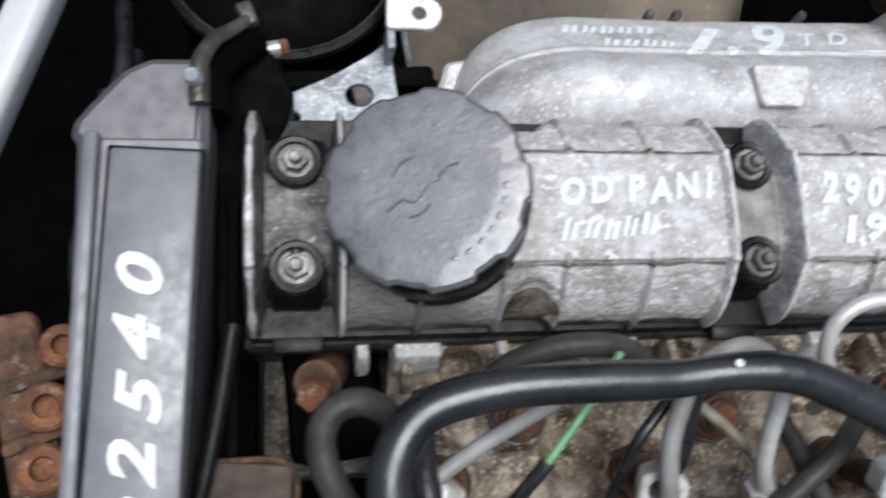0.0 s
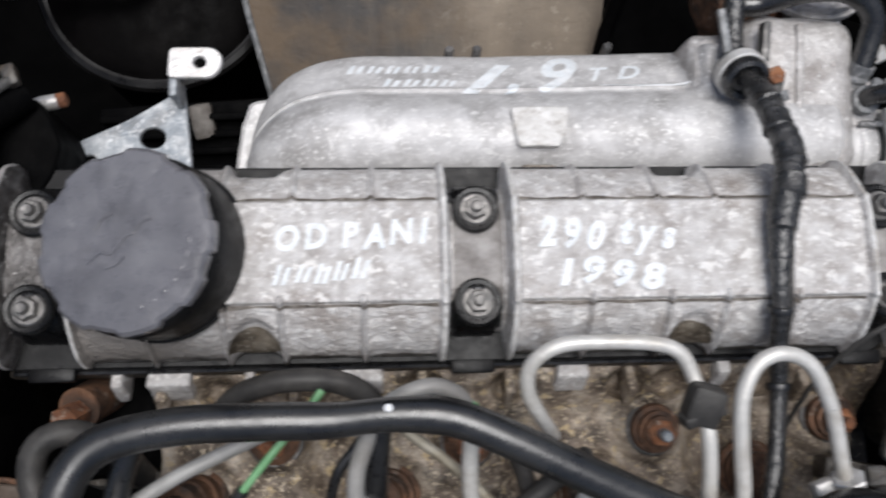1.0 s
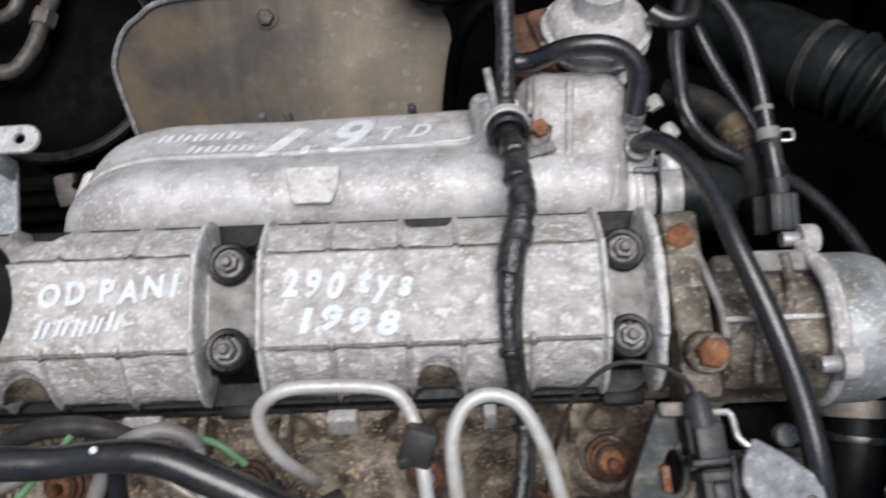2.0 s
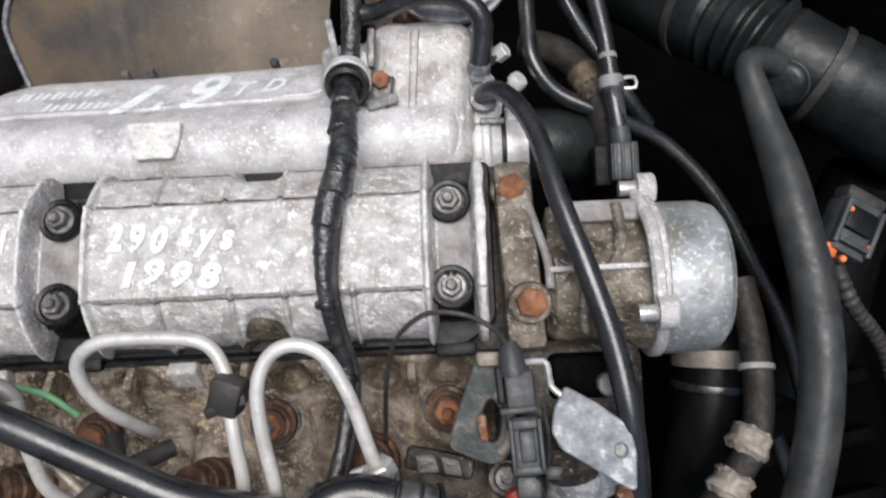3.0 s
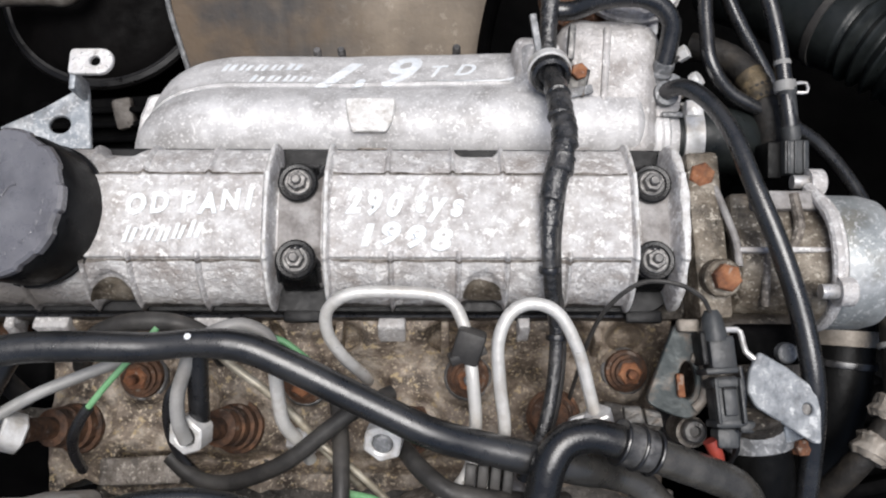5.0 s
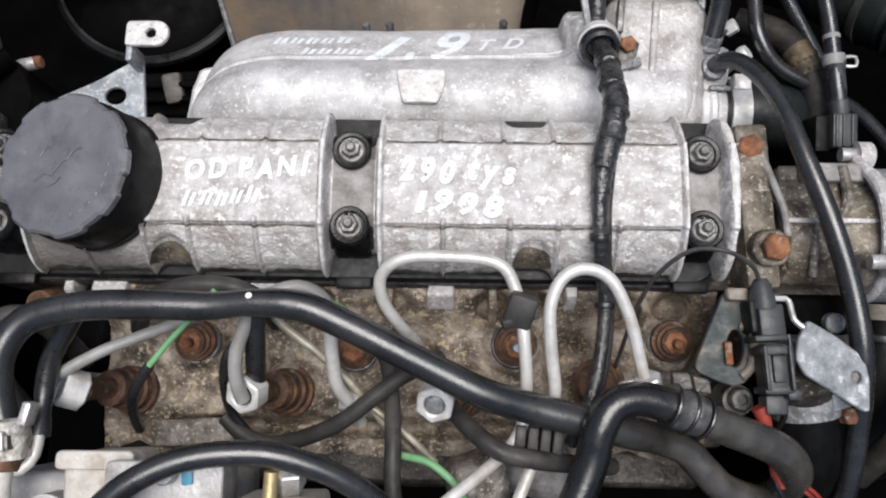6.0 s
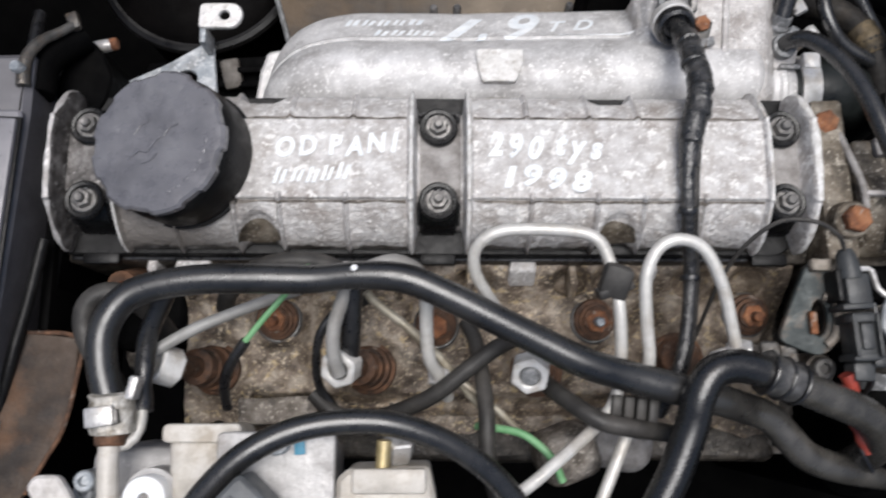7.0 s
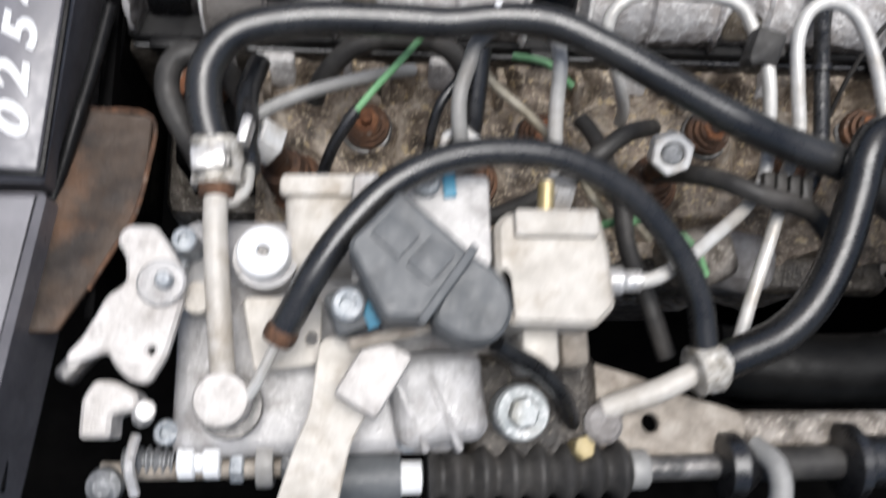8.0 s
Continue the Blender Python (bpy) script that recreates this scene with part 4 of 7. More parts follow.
ring_clamp("hose_clamp", air_hose, (0.2045, 0.0760, 0.8482), (1, 0, 0), 0.0192, 0.0105, NUT, "bright wide steel hose clamp")

# ---------- harness with its clip on the manifold ----------
harness = thing("wiring_harness", (0.1275, 0.108, 0.88), "black taped wiring harness lying across the valve cover", "wiring")


def taped(s, d):
    return 0.0048 + 0.0012 * step(s, 0.26, 0.36) - 0.0026 * step(s, 0.50, 0.62) + (0.0002 * math.sin(d * 1300 + 2 * math.sin(d * 90)) + 0.0002 * math.sin(d * 210 + 1)) * step(0.66 - s, 0, 0.1)


part("taped_loom", sweep([(0.1275, 0.172, 0.884), (0.1278, 0.148, 0.878), (0.1268, 0.128, 0.8735), (0.1258, 0.1130, 0.8745), (0.1257, 0.1030, 0.8805), (0.1262, 0.0940, 0.8890), (0.1268, 0.0850, 0.8965), (0.1275, 0.072, 0.9035), (0.1280, 0.057, 0.9100),
                          (0.1240, 0.041, 0.9130), (0.1210, 0.028, 0.9120), (0.1192, 0.010, 0.9105), (0.1195, -0.003, 0.9080), (0.1215, -0.017, 0.8990), (0.1248, -0.034, 0.8890),
                          (0.1235, -0.055, 0.8860), (0.1200, -0.072, 0.8870), (0.1155, -0.086, 0.8860), (0.1090, -0.102, 0.8760)], taped, 14, 0.0015), TAPE, harness)
for q_, a_, r_ in (((0.1266, 0.0880, 0.8940), (0.06, -0.76, 0.64), 0.0056), ((0.1274, 0.0760, 0.9020), (-0.06, -0.92, 0.38), 0.0058), ((0.1278, 0.0600, 0.9090), (-0.05, -0.93, 0.30), 0.0060),
                   ((0.1262, 0.0470, 0.9125), (-0.22, -0.95, 0.12), 0.0060), ((0.1222, 0.0340, 0.9128), (-0.20, -0.97, -0.04), 0.0055)):
    part("tape_turn", lumpy(lathe([(r_ - 0.0004, 0), (r_ + 0.0005, 0.0008), (r_ + 0.0002, 0.0045), (r_ + 0.0006, 0.0085), (r_ - 0.0004, 0.0095)], q_, a_, 22), 0.0003, 240, 1), TAPE, harness, "slanting turn of grey-black tape")
part("second_strand", sweep([(0.1255, 0.030, 0.9105), (0.1232, 0.010, 0.9095), (0.1232, -0.003, 0.9070), (0.1248, -0.017, 0.8975), (0.1280, -0.034, 0.8870), (0.1268, -0.055, 0.8840), (0.1232, -0.072, 0.8855), (0.1185, -0.086, 0.8845), (0.1115, -0.102, 0.8745)], 0.0021, 10), RUBBER_OLD, harness, "thin sleeved cable beside the loom")
for d_, ax_ in (((0.1197, 0.015, 0.9108), (0, -1, -0.1)), ((0.1196, -0.006, 0.9070), (0.05, -1, -0.4)), ((0.1247, -0.036, 0.8886), (0.0, -1, -0.1))):
    ring_clamp("tape_wrap", harness, d_, ax_, 0.0037, 0.0030, RUBBER, "turn of black tape", False)
part("clip_strap", block((0.0036, 0.0200, 0.0030), pose(0.1190, 0.1230, 0.8810, 12, 0, 10), 0.0006), ZINC_DULL, harness, "steel strap of the clip")
part("clip_strap", block((0.0034, 0.0180, 0.0070), pose(0.1375, 0.1180, 0.8800, 12, 0, -4), 0.0006), BOLT, harness)
CLIP_AXIS = (0.02, -0.74, 0.67)
clip = part("rubber_clip", lathe([(0.0062, 0.0040), (0.0066, 0.0020), (0.0085, 0.0), (0.0102, 0.0015), (0.0107, 0.004), (0.0104, 0.0100), (0.0108, 0.0128), (0.0100, 0.0152), (0.0082, 0.0160), (0.0066, 0.0145), (0.0060, 0.0120)], (0.1256, 0.1085, 0.8745), CLIP_AXIS, 36), RUBBER_DUSTY, harness,
            "thick round black rubber grommet")
part("metal_band", lathe([(0.0105, 0), (0.0114, 0.0004), (0.0114, 0.0056), (0.0105, 0.0060)], tuple(Vector((0.1256, 0.1085, 0.8745)) + Vector(CLIP_AXIS).normalized() * 0.0040), CLIP_AXIS, 36), NUT, clip, "bright metal band")
part("clip_foot", lumpy(block((0.0130, 0.0150, 0.0060), pose(0.1400, 0.0990, 0.8745, 8, 0, -12), 0.0012), 0.0004, 200, 1), CLIP_DARK, harness, "dark stacked clip foot")
part("clip_foot", block((0.0150, 0.0050, 0.0030), pose(0.1415, 0.0930, 0.8755, 8, 0, 14), 0.0008), ZINC_DULL, harness)
part("clip_bolt", hexagon(0.0044, 0.005, (0.1410, 0.1030, 0.8770), (0.1, -0.2, 1), 0.3), RUST, harness, "rusty hexagon bolt")

# ---------- exhaust gas valve ----------
egr = thing("exhaust_gas_valve", (0.176, 0.158, 0.84), "dull silver diaphragm valve with stepped dome", "engine valve")
part("dome", lathe([(0.022, 0), (0.0275, 0.003), (0.0282, 0.0050), (0.0282, 0.0062), (0.0262, 0.0070), (0.0262, 0.0105), (0.0282, 0.0112), (0.0282, 0.0126), (0.0255, 0.0140), (0.0240, 0.0185), (0.0205, 0.0215), (0.0130, 0.0230), (0.0122, 0.0245), (0.0122, 0.034), (0.0105, 0.036)],
                   (0.176, 0.160, 0.850), (0.0, 0.42, 1), 40), CAST, egr, "pale stepped dome")
part("base_flange", plate(rounded([(-0.016, -0.009), (0.016, -0.009), (0.014, 0.008), (-0.014, 0.008)], 0.006), 0.004, ((0.0, -0.003, 0.0020, 0.0020),), pose(0.176, 0.142, 0.8560, 24)), BRIGHT, egr)
part("neck", lathe([(0.016, 0), (0.016, 0.03)], (0.176, 0.150, 0.826), (0, 0.1, 1), 24), RUST_DARK, egr)
vac_hose = thing("vacuum_hose", (0.166, 0.138, 0.885), "short arched black vacuum hose beside the diaphragm valve", "hose")
part("tube", sweep([(0.131, 0.140, 0.872), (0.141, 0.1395, 0.874), (0.155, 0.1405, 0.884), (0.171, 0.1400, 0.888), (0.183, 0.1365, 0.886), (0.1900, 0.1290, 0.882), (0.1898, 0.1190, 0.876), (0.1880, 0.1100, 0.871)], 0.0052, 16), RUBBER_DUSTY, vac_hose)

lump = thing("exhaust_elbow", (0.146, 0.165, 0.82), "dark rusty exhaust elbow behind the manifold", "exhaust part")
part("elbow", lumpy(block((0.030, 0.036, 0.040), pose(0.1450, 0.1640, 0.8330, 10, 0, 12), 0.009, 3), 0.003), RUST_DARK, lump)
part("flange", lumpy(block((0.014, 0.044, 0.014), pose(0.1540, 0.1580, 0.8500, 4, 0, 20), 0.003, 2), 0.001), RUST_DARK, lump)
part("stud", hexagon(0.0042, 0.006, (0.1500, 0.1430, 0.8590), (0, -0.1, 1), 0.4), RUST, lump)

# ---------- bare bracket behind the cap ----------
bracket = thing("steel_bracket", (-0.145, 0.085, 0.838), "bare zinc-plated steel bracket with two holes and a bent tab", "bracket")
part("web_plate", plate(rounded([(-0.182, 0.062), (-0.1815, 0.0830), (-0.1560, 0.0950), (-0.1375, 0.1065), (-0.1330, 0.1110), (-0.1298, 0.1100), (-0.1240, 0.0600), (-0.1600, 0.0540)], 0.004), 0.003,
                       ((-0.1440, 0.0862, 0.0060, 0.0050), (-0.1722, 0.0755, 0.0027, 0.0025)), pose(0, 0, 0.8395, 0, 0, 0)), ZINC, bracket)
part("neck", block((0.0036, 0.011, 0.019), pose(-0.1312, 0.1060, 0.8475, 0, 0, 0), 0.001), ZINC, bracket)
part("tab", plate(rounded([(-0.1335, 0.1085), (-0.1140, 0.1085), (-0.1100, 0.1120), (-0.1086, 0.1165), (-0.1098, 0.1210), (-0.1140, 0.1238), (-0.1330, 0.1235)], 0.003), 0.0028, ((-0.1190, 0.1162, 0.0028, 0.0026),), pose(0, 0, 0.8585)), BRIGHT, bracket,
     "bright bent tab with a hole")

# ---------- heat shield ----------
sh = pose(0.0150, 0.17, 0.735, math.degrees(math.atan(0.6)))
shield_out = rounded([(-0.113, -0.055), (-0.1335, 0.037), (-0.1300, 0.055), (-0.1150, 0.0715), (-0.0900, 0.0830), (0.0700, 0.0900), (0.0880, 0.0600), (0.0870, -0.055)], 0.008, 6)
shield = thing("heat_shield", (0, 0.19, 0.71), "brown-stained grey sheet metal heat shield behind the manifold", "heat shield")
part("sheet", plate(shield_out, 0.0018, (), sh, 0.0004), SHIELD, shield)
part("rolled_rim", sweep([tuple(sh @ Vector((a, b, 0.001))) for a, b in ((-0.113, -0.055), (-0.1245, -0.002), (-0.1325, 0.036), (-0.1310, 0.050), (-0.1240, 0.0635), (-0.1140, 0.0720), (-0.0890, 0.0830), (0.0, 0.0868), (0.068, 0.0895))],
                         0.0020, 8, 0.004), ZINC_DULL, shield, "pale rolled rim")
part("bolt", hexagon(0.0055, 0.005, tuple(sh @ Vector((-0.0309, 0.0700, 0.0))), (0, -0.5, 0.86)), CLIP_DARK, shield)
part("bolt_washer", lathe([(0.0078, 0), (0.0078, 0.001)], tuple(sh @ Vector((-0.0309, 0.0700, 0.0))), (0, -0.5, 0.86)), SHIELD, shield)
stay = thing("shield_stay", (0.11, 0.19, 0.75), "black bent rod beside the heat shield", "rod")
part("rod", sweep([(0.098, 0.150, 0.73), (0.101, 0.178, 0.76), (0.108, 0.200, 0.79), (0.122, 0.215, 0.80), (0.135, 0.222, 0.79)], 0.0048, 10), BLACK_PAINT, stay)
bulk = thing("pulley_housing", (0.09, 0.245, 0.80), "black round housing behind the heat shield", "housing")
part("housing", lathe([(0.028, 0), (0.030, 0.004), (0.030, 0.022), (0.027, 0.025), (0.010, 0.026)], (0.098, 0.252, 0.79), (0, -0.3, 1), 36), BLACK_PLASTIC, bulk)
part("rim", lathe([(0.0296, 0), (0.0315, 0.001), (0.0315, 0.004), (0.0296, 0.005)], (0.098, 0.2475, 0.806), (0, -0.3, 1), 36), BLACK_PAINT, bulk)


# ---------- rusty plugs and injectors on the head ----------
def rusty_plug(x, y, turn, top):
    z = head_shelf(x, y) - 0.003
    ob = thing("rusty_plug", (x, y, z), "rusty stepped steel plug screwed into the cylinder head", "plug", "plugs along the head")
    part("washer", lathe([(0.0125, 0), (0.0125, 0.0042), (0.0115, 0.005)], (x, y, z), (0, -0.15, 1), 26), BOLT, ob)
    part("body", lathe([(0.0108, 0), (0.0112, 0.003), (0.0106, 0.0050), (0.0088, 0.0056), (0.0088, 0.0085), (0.0072, 0.0092), (0.0070, 0.0115), (0.0050, 0.0125)], (x, y, z + 0.0045), (0, -0.15, 1), 26), RUST_DARK, ob)
    part("hexagon", hexagon(0.0062, 0.0045, (x, y - 0.0015, z + 0.0135), (0, -0.15, 1), turn), RUST, ob, "orange rusty hexagon")
    if top:
        part("terminal", lathe([(0.0026, 0), (0.0026, 0.006), (0.0018, 0.007)], (x, y - 0.0022, z + 0.0175), (0, -0.15, 1), 12), top, ob)
    return ob


rusty_plug(-0.084, -0.053, 0.2, RUST)
rusty_plug(0.000, -0.056, 0.5, None)
rusty_plug(0.084, -0.053, 0.9, ZINC)
rusty_plug(0.166, -0.050, 0.1, RUST)


def injector(x, y, nut_at, label, nut_mat, axis):
    z = head_shelf(x, y) - 0.003
    ob = thing("fuel_injector", (x, y, z), label, "fuel injector", "injectors along the head")
    part("seat_ring", lathe([(0.0140, 0), (0.0140, 0.003), (0.0125, 0.004)], (x, y, z), (-0.25, 0, 1), 28), RUST_DARK, ob)
    part("body", lathe([(0.0118, 0), (0.0118, 0.006), (0.0104, 0.007), (0.0104, 0.0135), (0.0095, 0.0145), (0.0092, 0.021), (0.0070, 0.022)], (x, y, z + 0.003), (-0.25, 0, 1), 28), RUST_DARK, ob, "rusty stepped body")
    if nut_at:
        n = Vector(nut_at)
        a = Vector(axis).normalized()
        part("riser", sweep([(x - 0.004, y, z + 0.018), tuple((n + Vector((x - 0.004, y, z + 0.022))) / 2), tuple(n - a * 0.004)], 0.0055, 12), RUST_DARK, ob)
        m = Matrix.Translation(n + a * 0.0050) @ Vector((0, 0, 1)).rotation_difference(a).to_matrix().to_4x4()
        six = [(0.0096 * math.cos(0.35 + k * math.pi / 3), 0.0096 * math.sin(0.35 + k * math.pi / 3)) for k in range(6)]
        nut = part("union_nut", plate(six, 0.0110, ((0, 0, 0.0050, 0.0050),), m, 0.0009), nut_mat, ob, "bright hexagonal union nut")
        part("seal_face", lathe([(0.0052, 0), (0.0052, 0.0030), (0.0015, 0.0034)], tuple(n - a * 0.0030), axis, 20), CLIP_DARK, nut, "dark recessed face")
    return ob


injector(-0.117, -0.079, (-0.1265, -0.0795, 0.897), "rusty fuel injector with a bright union nut", NUT, (-0.75, 0.25, 0.62))
injector(-0.0345, -0.079, (-0.0450, -0.0800, 0.894), "rusty fuel injector with a bright union nut", NUT, (-0.30, -0.35, 0.9))
third = injector(0.0540, -0.080, (0.0440, -0.0825, 0.899), "rusty fuel injector with a bright union nut", NUT, (-0.15, -0.5, 0.85))
part("blind_plug", lathe([(0.0046, 0), (0.0046, 0.0040), (0.0038, 0.0048), (0.0008, 0.0050)], (0.0440, -0.0825, 0.8990), (-0.15, -0.5, 0.85), 20), ZINC_DULL, third, "dull grey plug in the nut")
injector(0.1290, -0.0735, None, "rusty fuel injector partly hidden by the harness", NUT, (0, 0, 1))


def tube(name, pts, r, mat, label, category, group="", seg=14, wander=0.0, seed=0):
    ob = thing(name, pts[len(pts) // 2], label, category, group)
    part("tube", sweep(pts, r, seg, 0.0025, True, 1.0, wander, seed), mat, ob)
    return ob


# ---------- fuel pipes ----------
pipe_1 = tube("fuel_pipe", [(0.0340, -0.0560, 0.8680), (0.0320, -0.0530, 0.8800), (0.0240, -0.0450, 0.8965), (0.0180, -0.0350, 0.9050), (0.0185, -0.0255, 0.9120), (0.0280, -0.0190, 0.9160), (0.0450, -0.0178, 0.9170), (0.0655, -0.0190, 0.9170),
                            (0.0750, -0.0232, 0.9160), (0.0800, -0.0330, 0.9140), (0.0821, -0.0434, 0.9160), (0.0837, -0.0576, 0.9140), (0.0852, -0.0760, 0.9060), (0.0832, -0.0939, 0.9010), (0.0738, -0.1070, 0.9000),
                            (0.0530, -0.1230, 0.9100), (0.0410, -0.1320, 0.9140), (0.0240, -0.1415, 0.9200), (0.0080, -0.1435, 0.9210)], 0.0029, STEEL_PIPE, "bent dull silver fuel pipe", "pipe", "fuel pipes")
part("rubber_clip", block((0.0130, 0.0150, 0.0120), pose(0.0818, -0.0415, 0.9160, 20, 0, -18), 0.002), RUBBER_OLD, pipe_1, "black rubber pipe clip")
part("clip_tab", block((0.0170, 0.0045, 0.0090), pose(0.0811, -0.0450, 0.9155, 20, 0, 20), 0.001), RUBBER_OLD, pipe_1)
pipe_2 = tube("fuel_pipe", [(0.0640, -0.1660, 0.899), (0.0745, -0.1440, 0.896), (0.0870, -0.1140, 0.8980), (0.0960, -0.0930, 0.8940), (0.0981, -0.0780, 0.9060), (0.0955, -0.0586, 0.9150), (0.0946, -0.0400, 0.9210), (0.1000, -0.0278, 0.9240),
                            (0.1099, -0.0238, 0.9250), (0.1212, -0.0284, 0.9230), (0.1299, -0.0437, 0.9180), (0.1357, -0.0624, 0.9110), (0.1391, -0.0741, 0.9060)], 0.0029, STEEL_PIPE, "looped dull silver fuel pipe", "pipe", "fuel pipes")
part("end_union", hexagon(0.0065, 0.016, (0.1389, -0.0702, 0.9090), (0.3, -0.75, -0.55), 0.4), BRIGHT, pipe_2, "bright pipe union")
part("union_block", block((0.018, 0.0085, 0.008), pose(0.1365, -0.0745, 0.9030, 0, 0, 18), 0.002), NUT, pipe_2)
for k in range(4):
    part("clip_rib", block((0.0046, 0.0125, 0.0130), pose(0.0825 + 0.0056 * k, -0.0985 - 0.0006 * k, 0.9000, 6, 0, -6), 0.0008), RUBBER_OLD, pipe_2, "grey-black ribbed pipe clip")
tube("fuel_pipe", [(-0.0450, -0.0835, 0.9000), (-0.0472, -0.0745, 0.9060), (-0.0470, -0.0630, 0.9100), (-0.0432, -0.0510, 0.9130), (-0.0395, -0.0420, 0.9160), (-0.0300, -0.0355, 0.9170), (-0.0190, -0.0325, 0.9160), (-0.0100, -0.0355, 0.9130), (-0.0064, -0.0400, 0.9110)],
     0.0033, WIRE_PALE, "short grey fuel pipe from an injector nut", "pipe", "fuel pipes")
tube("fuel_pipe", [(-0.1345, -0.0775, 0.9020), (-0.1300, -0.0735, 0.9050), (-0.1130, -0.0630, 0.9030), (-0.0960, -0.0550, 0.8990), (-0.0800, -0.0480, 0.8940), (-0.0640, -0.0410, 0.8860)], 0.0028, WIRE_PALE,
     "grey fuel pipe running behind the hose", "pipe", "fuel pipes")
pipe_5 = tube("fuel_pipe", [(-0.0060, -0.0400, 0.9130), (-0.0048, -0.0500, 0.9100), (-0.0046, -0.0630, 0.9000), (-0.0032, -0.0760, 0.8900), (0.0030, -0.0860, 0.8780), (0.006, -0.094, 0.866)], 0.0032, STEEL_PIPE,
              "tan-stained fuel pipe going down to the head", "pipe", "fuel pipes")
part("end_union", hexagon(0.0062, 0.012, (0.0010, -0.0830, 0.8800), (0.3, -0.5, -0.8), 0.4), BRIGHT, pipe_5)
tube("leak_sleeve", [(-0.0385, -0.0440, 0.9130), (-0.0395, -0.0560, 0.9060), (-0.0405, -0.0690, 0.8980), (-0.0420, -0.0790, 0.8880)], 0.0048, RUBBER, "short black rubber sleeve beside an injector pipe", "hose", "hoses")
tube("glow_rail", [(-0.0340, -0.0440, 0.8930), (-0.0290, -0.0490, 0.8900), (-0.0120, -0.0620, 0.8850), (0.0010, -0.0740, 0.8800), (0.0100, -0.0840, 0.8760), (0.0190, -0.0950, 0.8700), (0.032, -0.108, 0.862)], 0.0022, RAIL,
     "thin straw-stained steel rail", "pipe")
tube("glow_rail", [(0.0120, -0.0860, 0.8760), (0.0280, -0.0980, 0.8740), (0.044, -0.113, 0.868)], 0.0018, RAIL, "thin straw-stained steel rail", "pipe")

# ---------- hoses across the front ----------
hose_a = thing("coolant_hose", (-0.032, -0.043, 0.94), "shiny black rubber hose running along the cylinder head", "hose", "hoses")


def hose_a_r(s, d):
    return 0.0066 + 0.0009 * step(s, 0.45, 0.75) - 0.0006 * ridge(d, 0.145, 0.02)


part("tube", sweep([(-0.1390, -0.0980, 0.9270), (-0.1438, -0.0800, 0.9284), (-0.1432, -0.0637, 0.9296), (-0.1327, -0.0499, 0.9298), (-0.1087, -0.0440, 0.9307), (-0.0793, -0.0430, 0.9306), (-0.0551, -0.0432, 0.9303), (-0.0338, -0.0417, 0.9325),
                    (-0.0136, -0.0432, 0.9330), (0.0062, -0.0511, 0.9318), (0.0263, -0.0607, 0.9292), (0.0461, -0.0701, 0.9260), (0.0657, -0.0790, 0.9231), (0.0862, -0.0848, 0.9174), (0.1096, -0.0902, 0.9124),
                    (0.1313, -0.0951, 0.9028), (0.1480, -0.0985, 0.8860), (0.1630, -0.1035, 0.8790), (0.1735, -0.1135, 0.8750), (0.1840, -0.1225, 0.8710), (0.2020, -0.1285, 0.8650), (0.235, -0.134, 0.850)], hose_a_r, 22, 0.002), HOSE_LONG, hose_a)
part("paint_dot", lathe([(0.0015, 0), (0.0012, 0.0004)], (-0.0354, -0.0393, 0.9388), (0.0, 0.25, 1), 12), MARKER_WORN, hose_a, "small white paint dot")
cl = part("hose_clamp", lumpy(lathe([(0.0074, 0), (0.0096, 0.0006), (0.0090, 0.005), (0.0100, 0.009), (0.0090, 0.013), (0.0096, 0.0168), (0.0072, 0.0175)], (-0.1388, -0.0920, 0.9275), (0.05, -1, -0.15), 20), 0.0010, 210, 1), FOIL, hose_a, "crimped dirty steel clamp")
part("screw_housing", block((0.0120, 0.0085, 0.0055), pose(-0.1400, -0.1020, 0.9355, 0, 0, 8), 0.001), BRIGHT, cl)
part("clamp_ear", block((0.004, 0.010, 0.009), pose(-0.1285, -0.0900, 0.9300, 0, 0, -12), 0.001), BRIGHT, cl)
part("window", block((0.0040, 0.0060, 0.0050), pose(-0.1345, -0.1020, 0.9345, 0, 0, 8), 0.0006), BOLT, cl, "dark slot of the clamp")
part("rusty_collar", lathe([(0.0062, 0), (0.0068, 0.001), (0.0064, 0.006), (0.0056, 0.007)], (-0.1384, -0.1075, 0.9270), (0.03, -1, 0.05), 18), RUST_DARK, hose_a, "brown stained collar")
part("steel_spigot", sweep([(-0.1384, -0.1060, 0.9268), (-0.1378, -0.1250, 0.9290), (-0.1352, -0.1560, 0.9280), (-0.1340, -0.1740, 0.9235), (-0.1335, -0.1840, 0.9190)], 0.0044, 16), PUMP_CREAM, hose_a, "cream metal feed pipe")
part("side_nipple", sweep([(-0.1400, -0.1150, 0.9260), (-0.1325, -0.1140, 0.9240), (-0.1285, -0.1075, 0.9210), (-0.1285, -0.0990, 0.9190)], 0.0024, 12), STEEL_PIPE, hose_a)
part("return_tube", sweep([(-0.1285, -0.1000, 0.9190), (-0.1300, -0.0840, 0.9150), (-0.1315, -0.0660, 0.9090), (-0.1290, -0.0450, 0.8960)], lambda s, d: 0.0046 - 0.0010 * ridge(d, 0.012, 0.006), 14), RUBBER, hose_a, "short black rubber return tube")

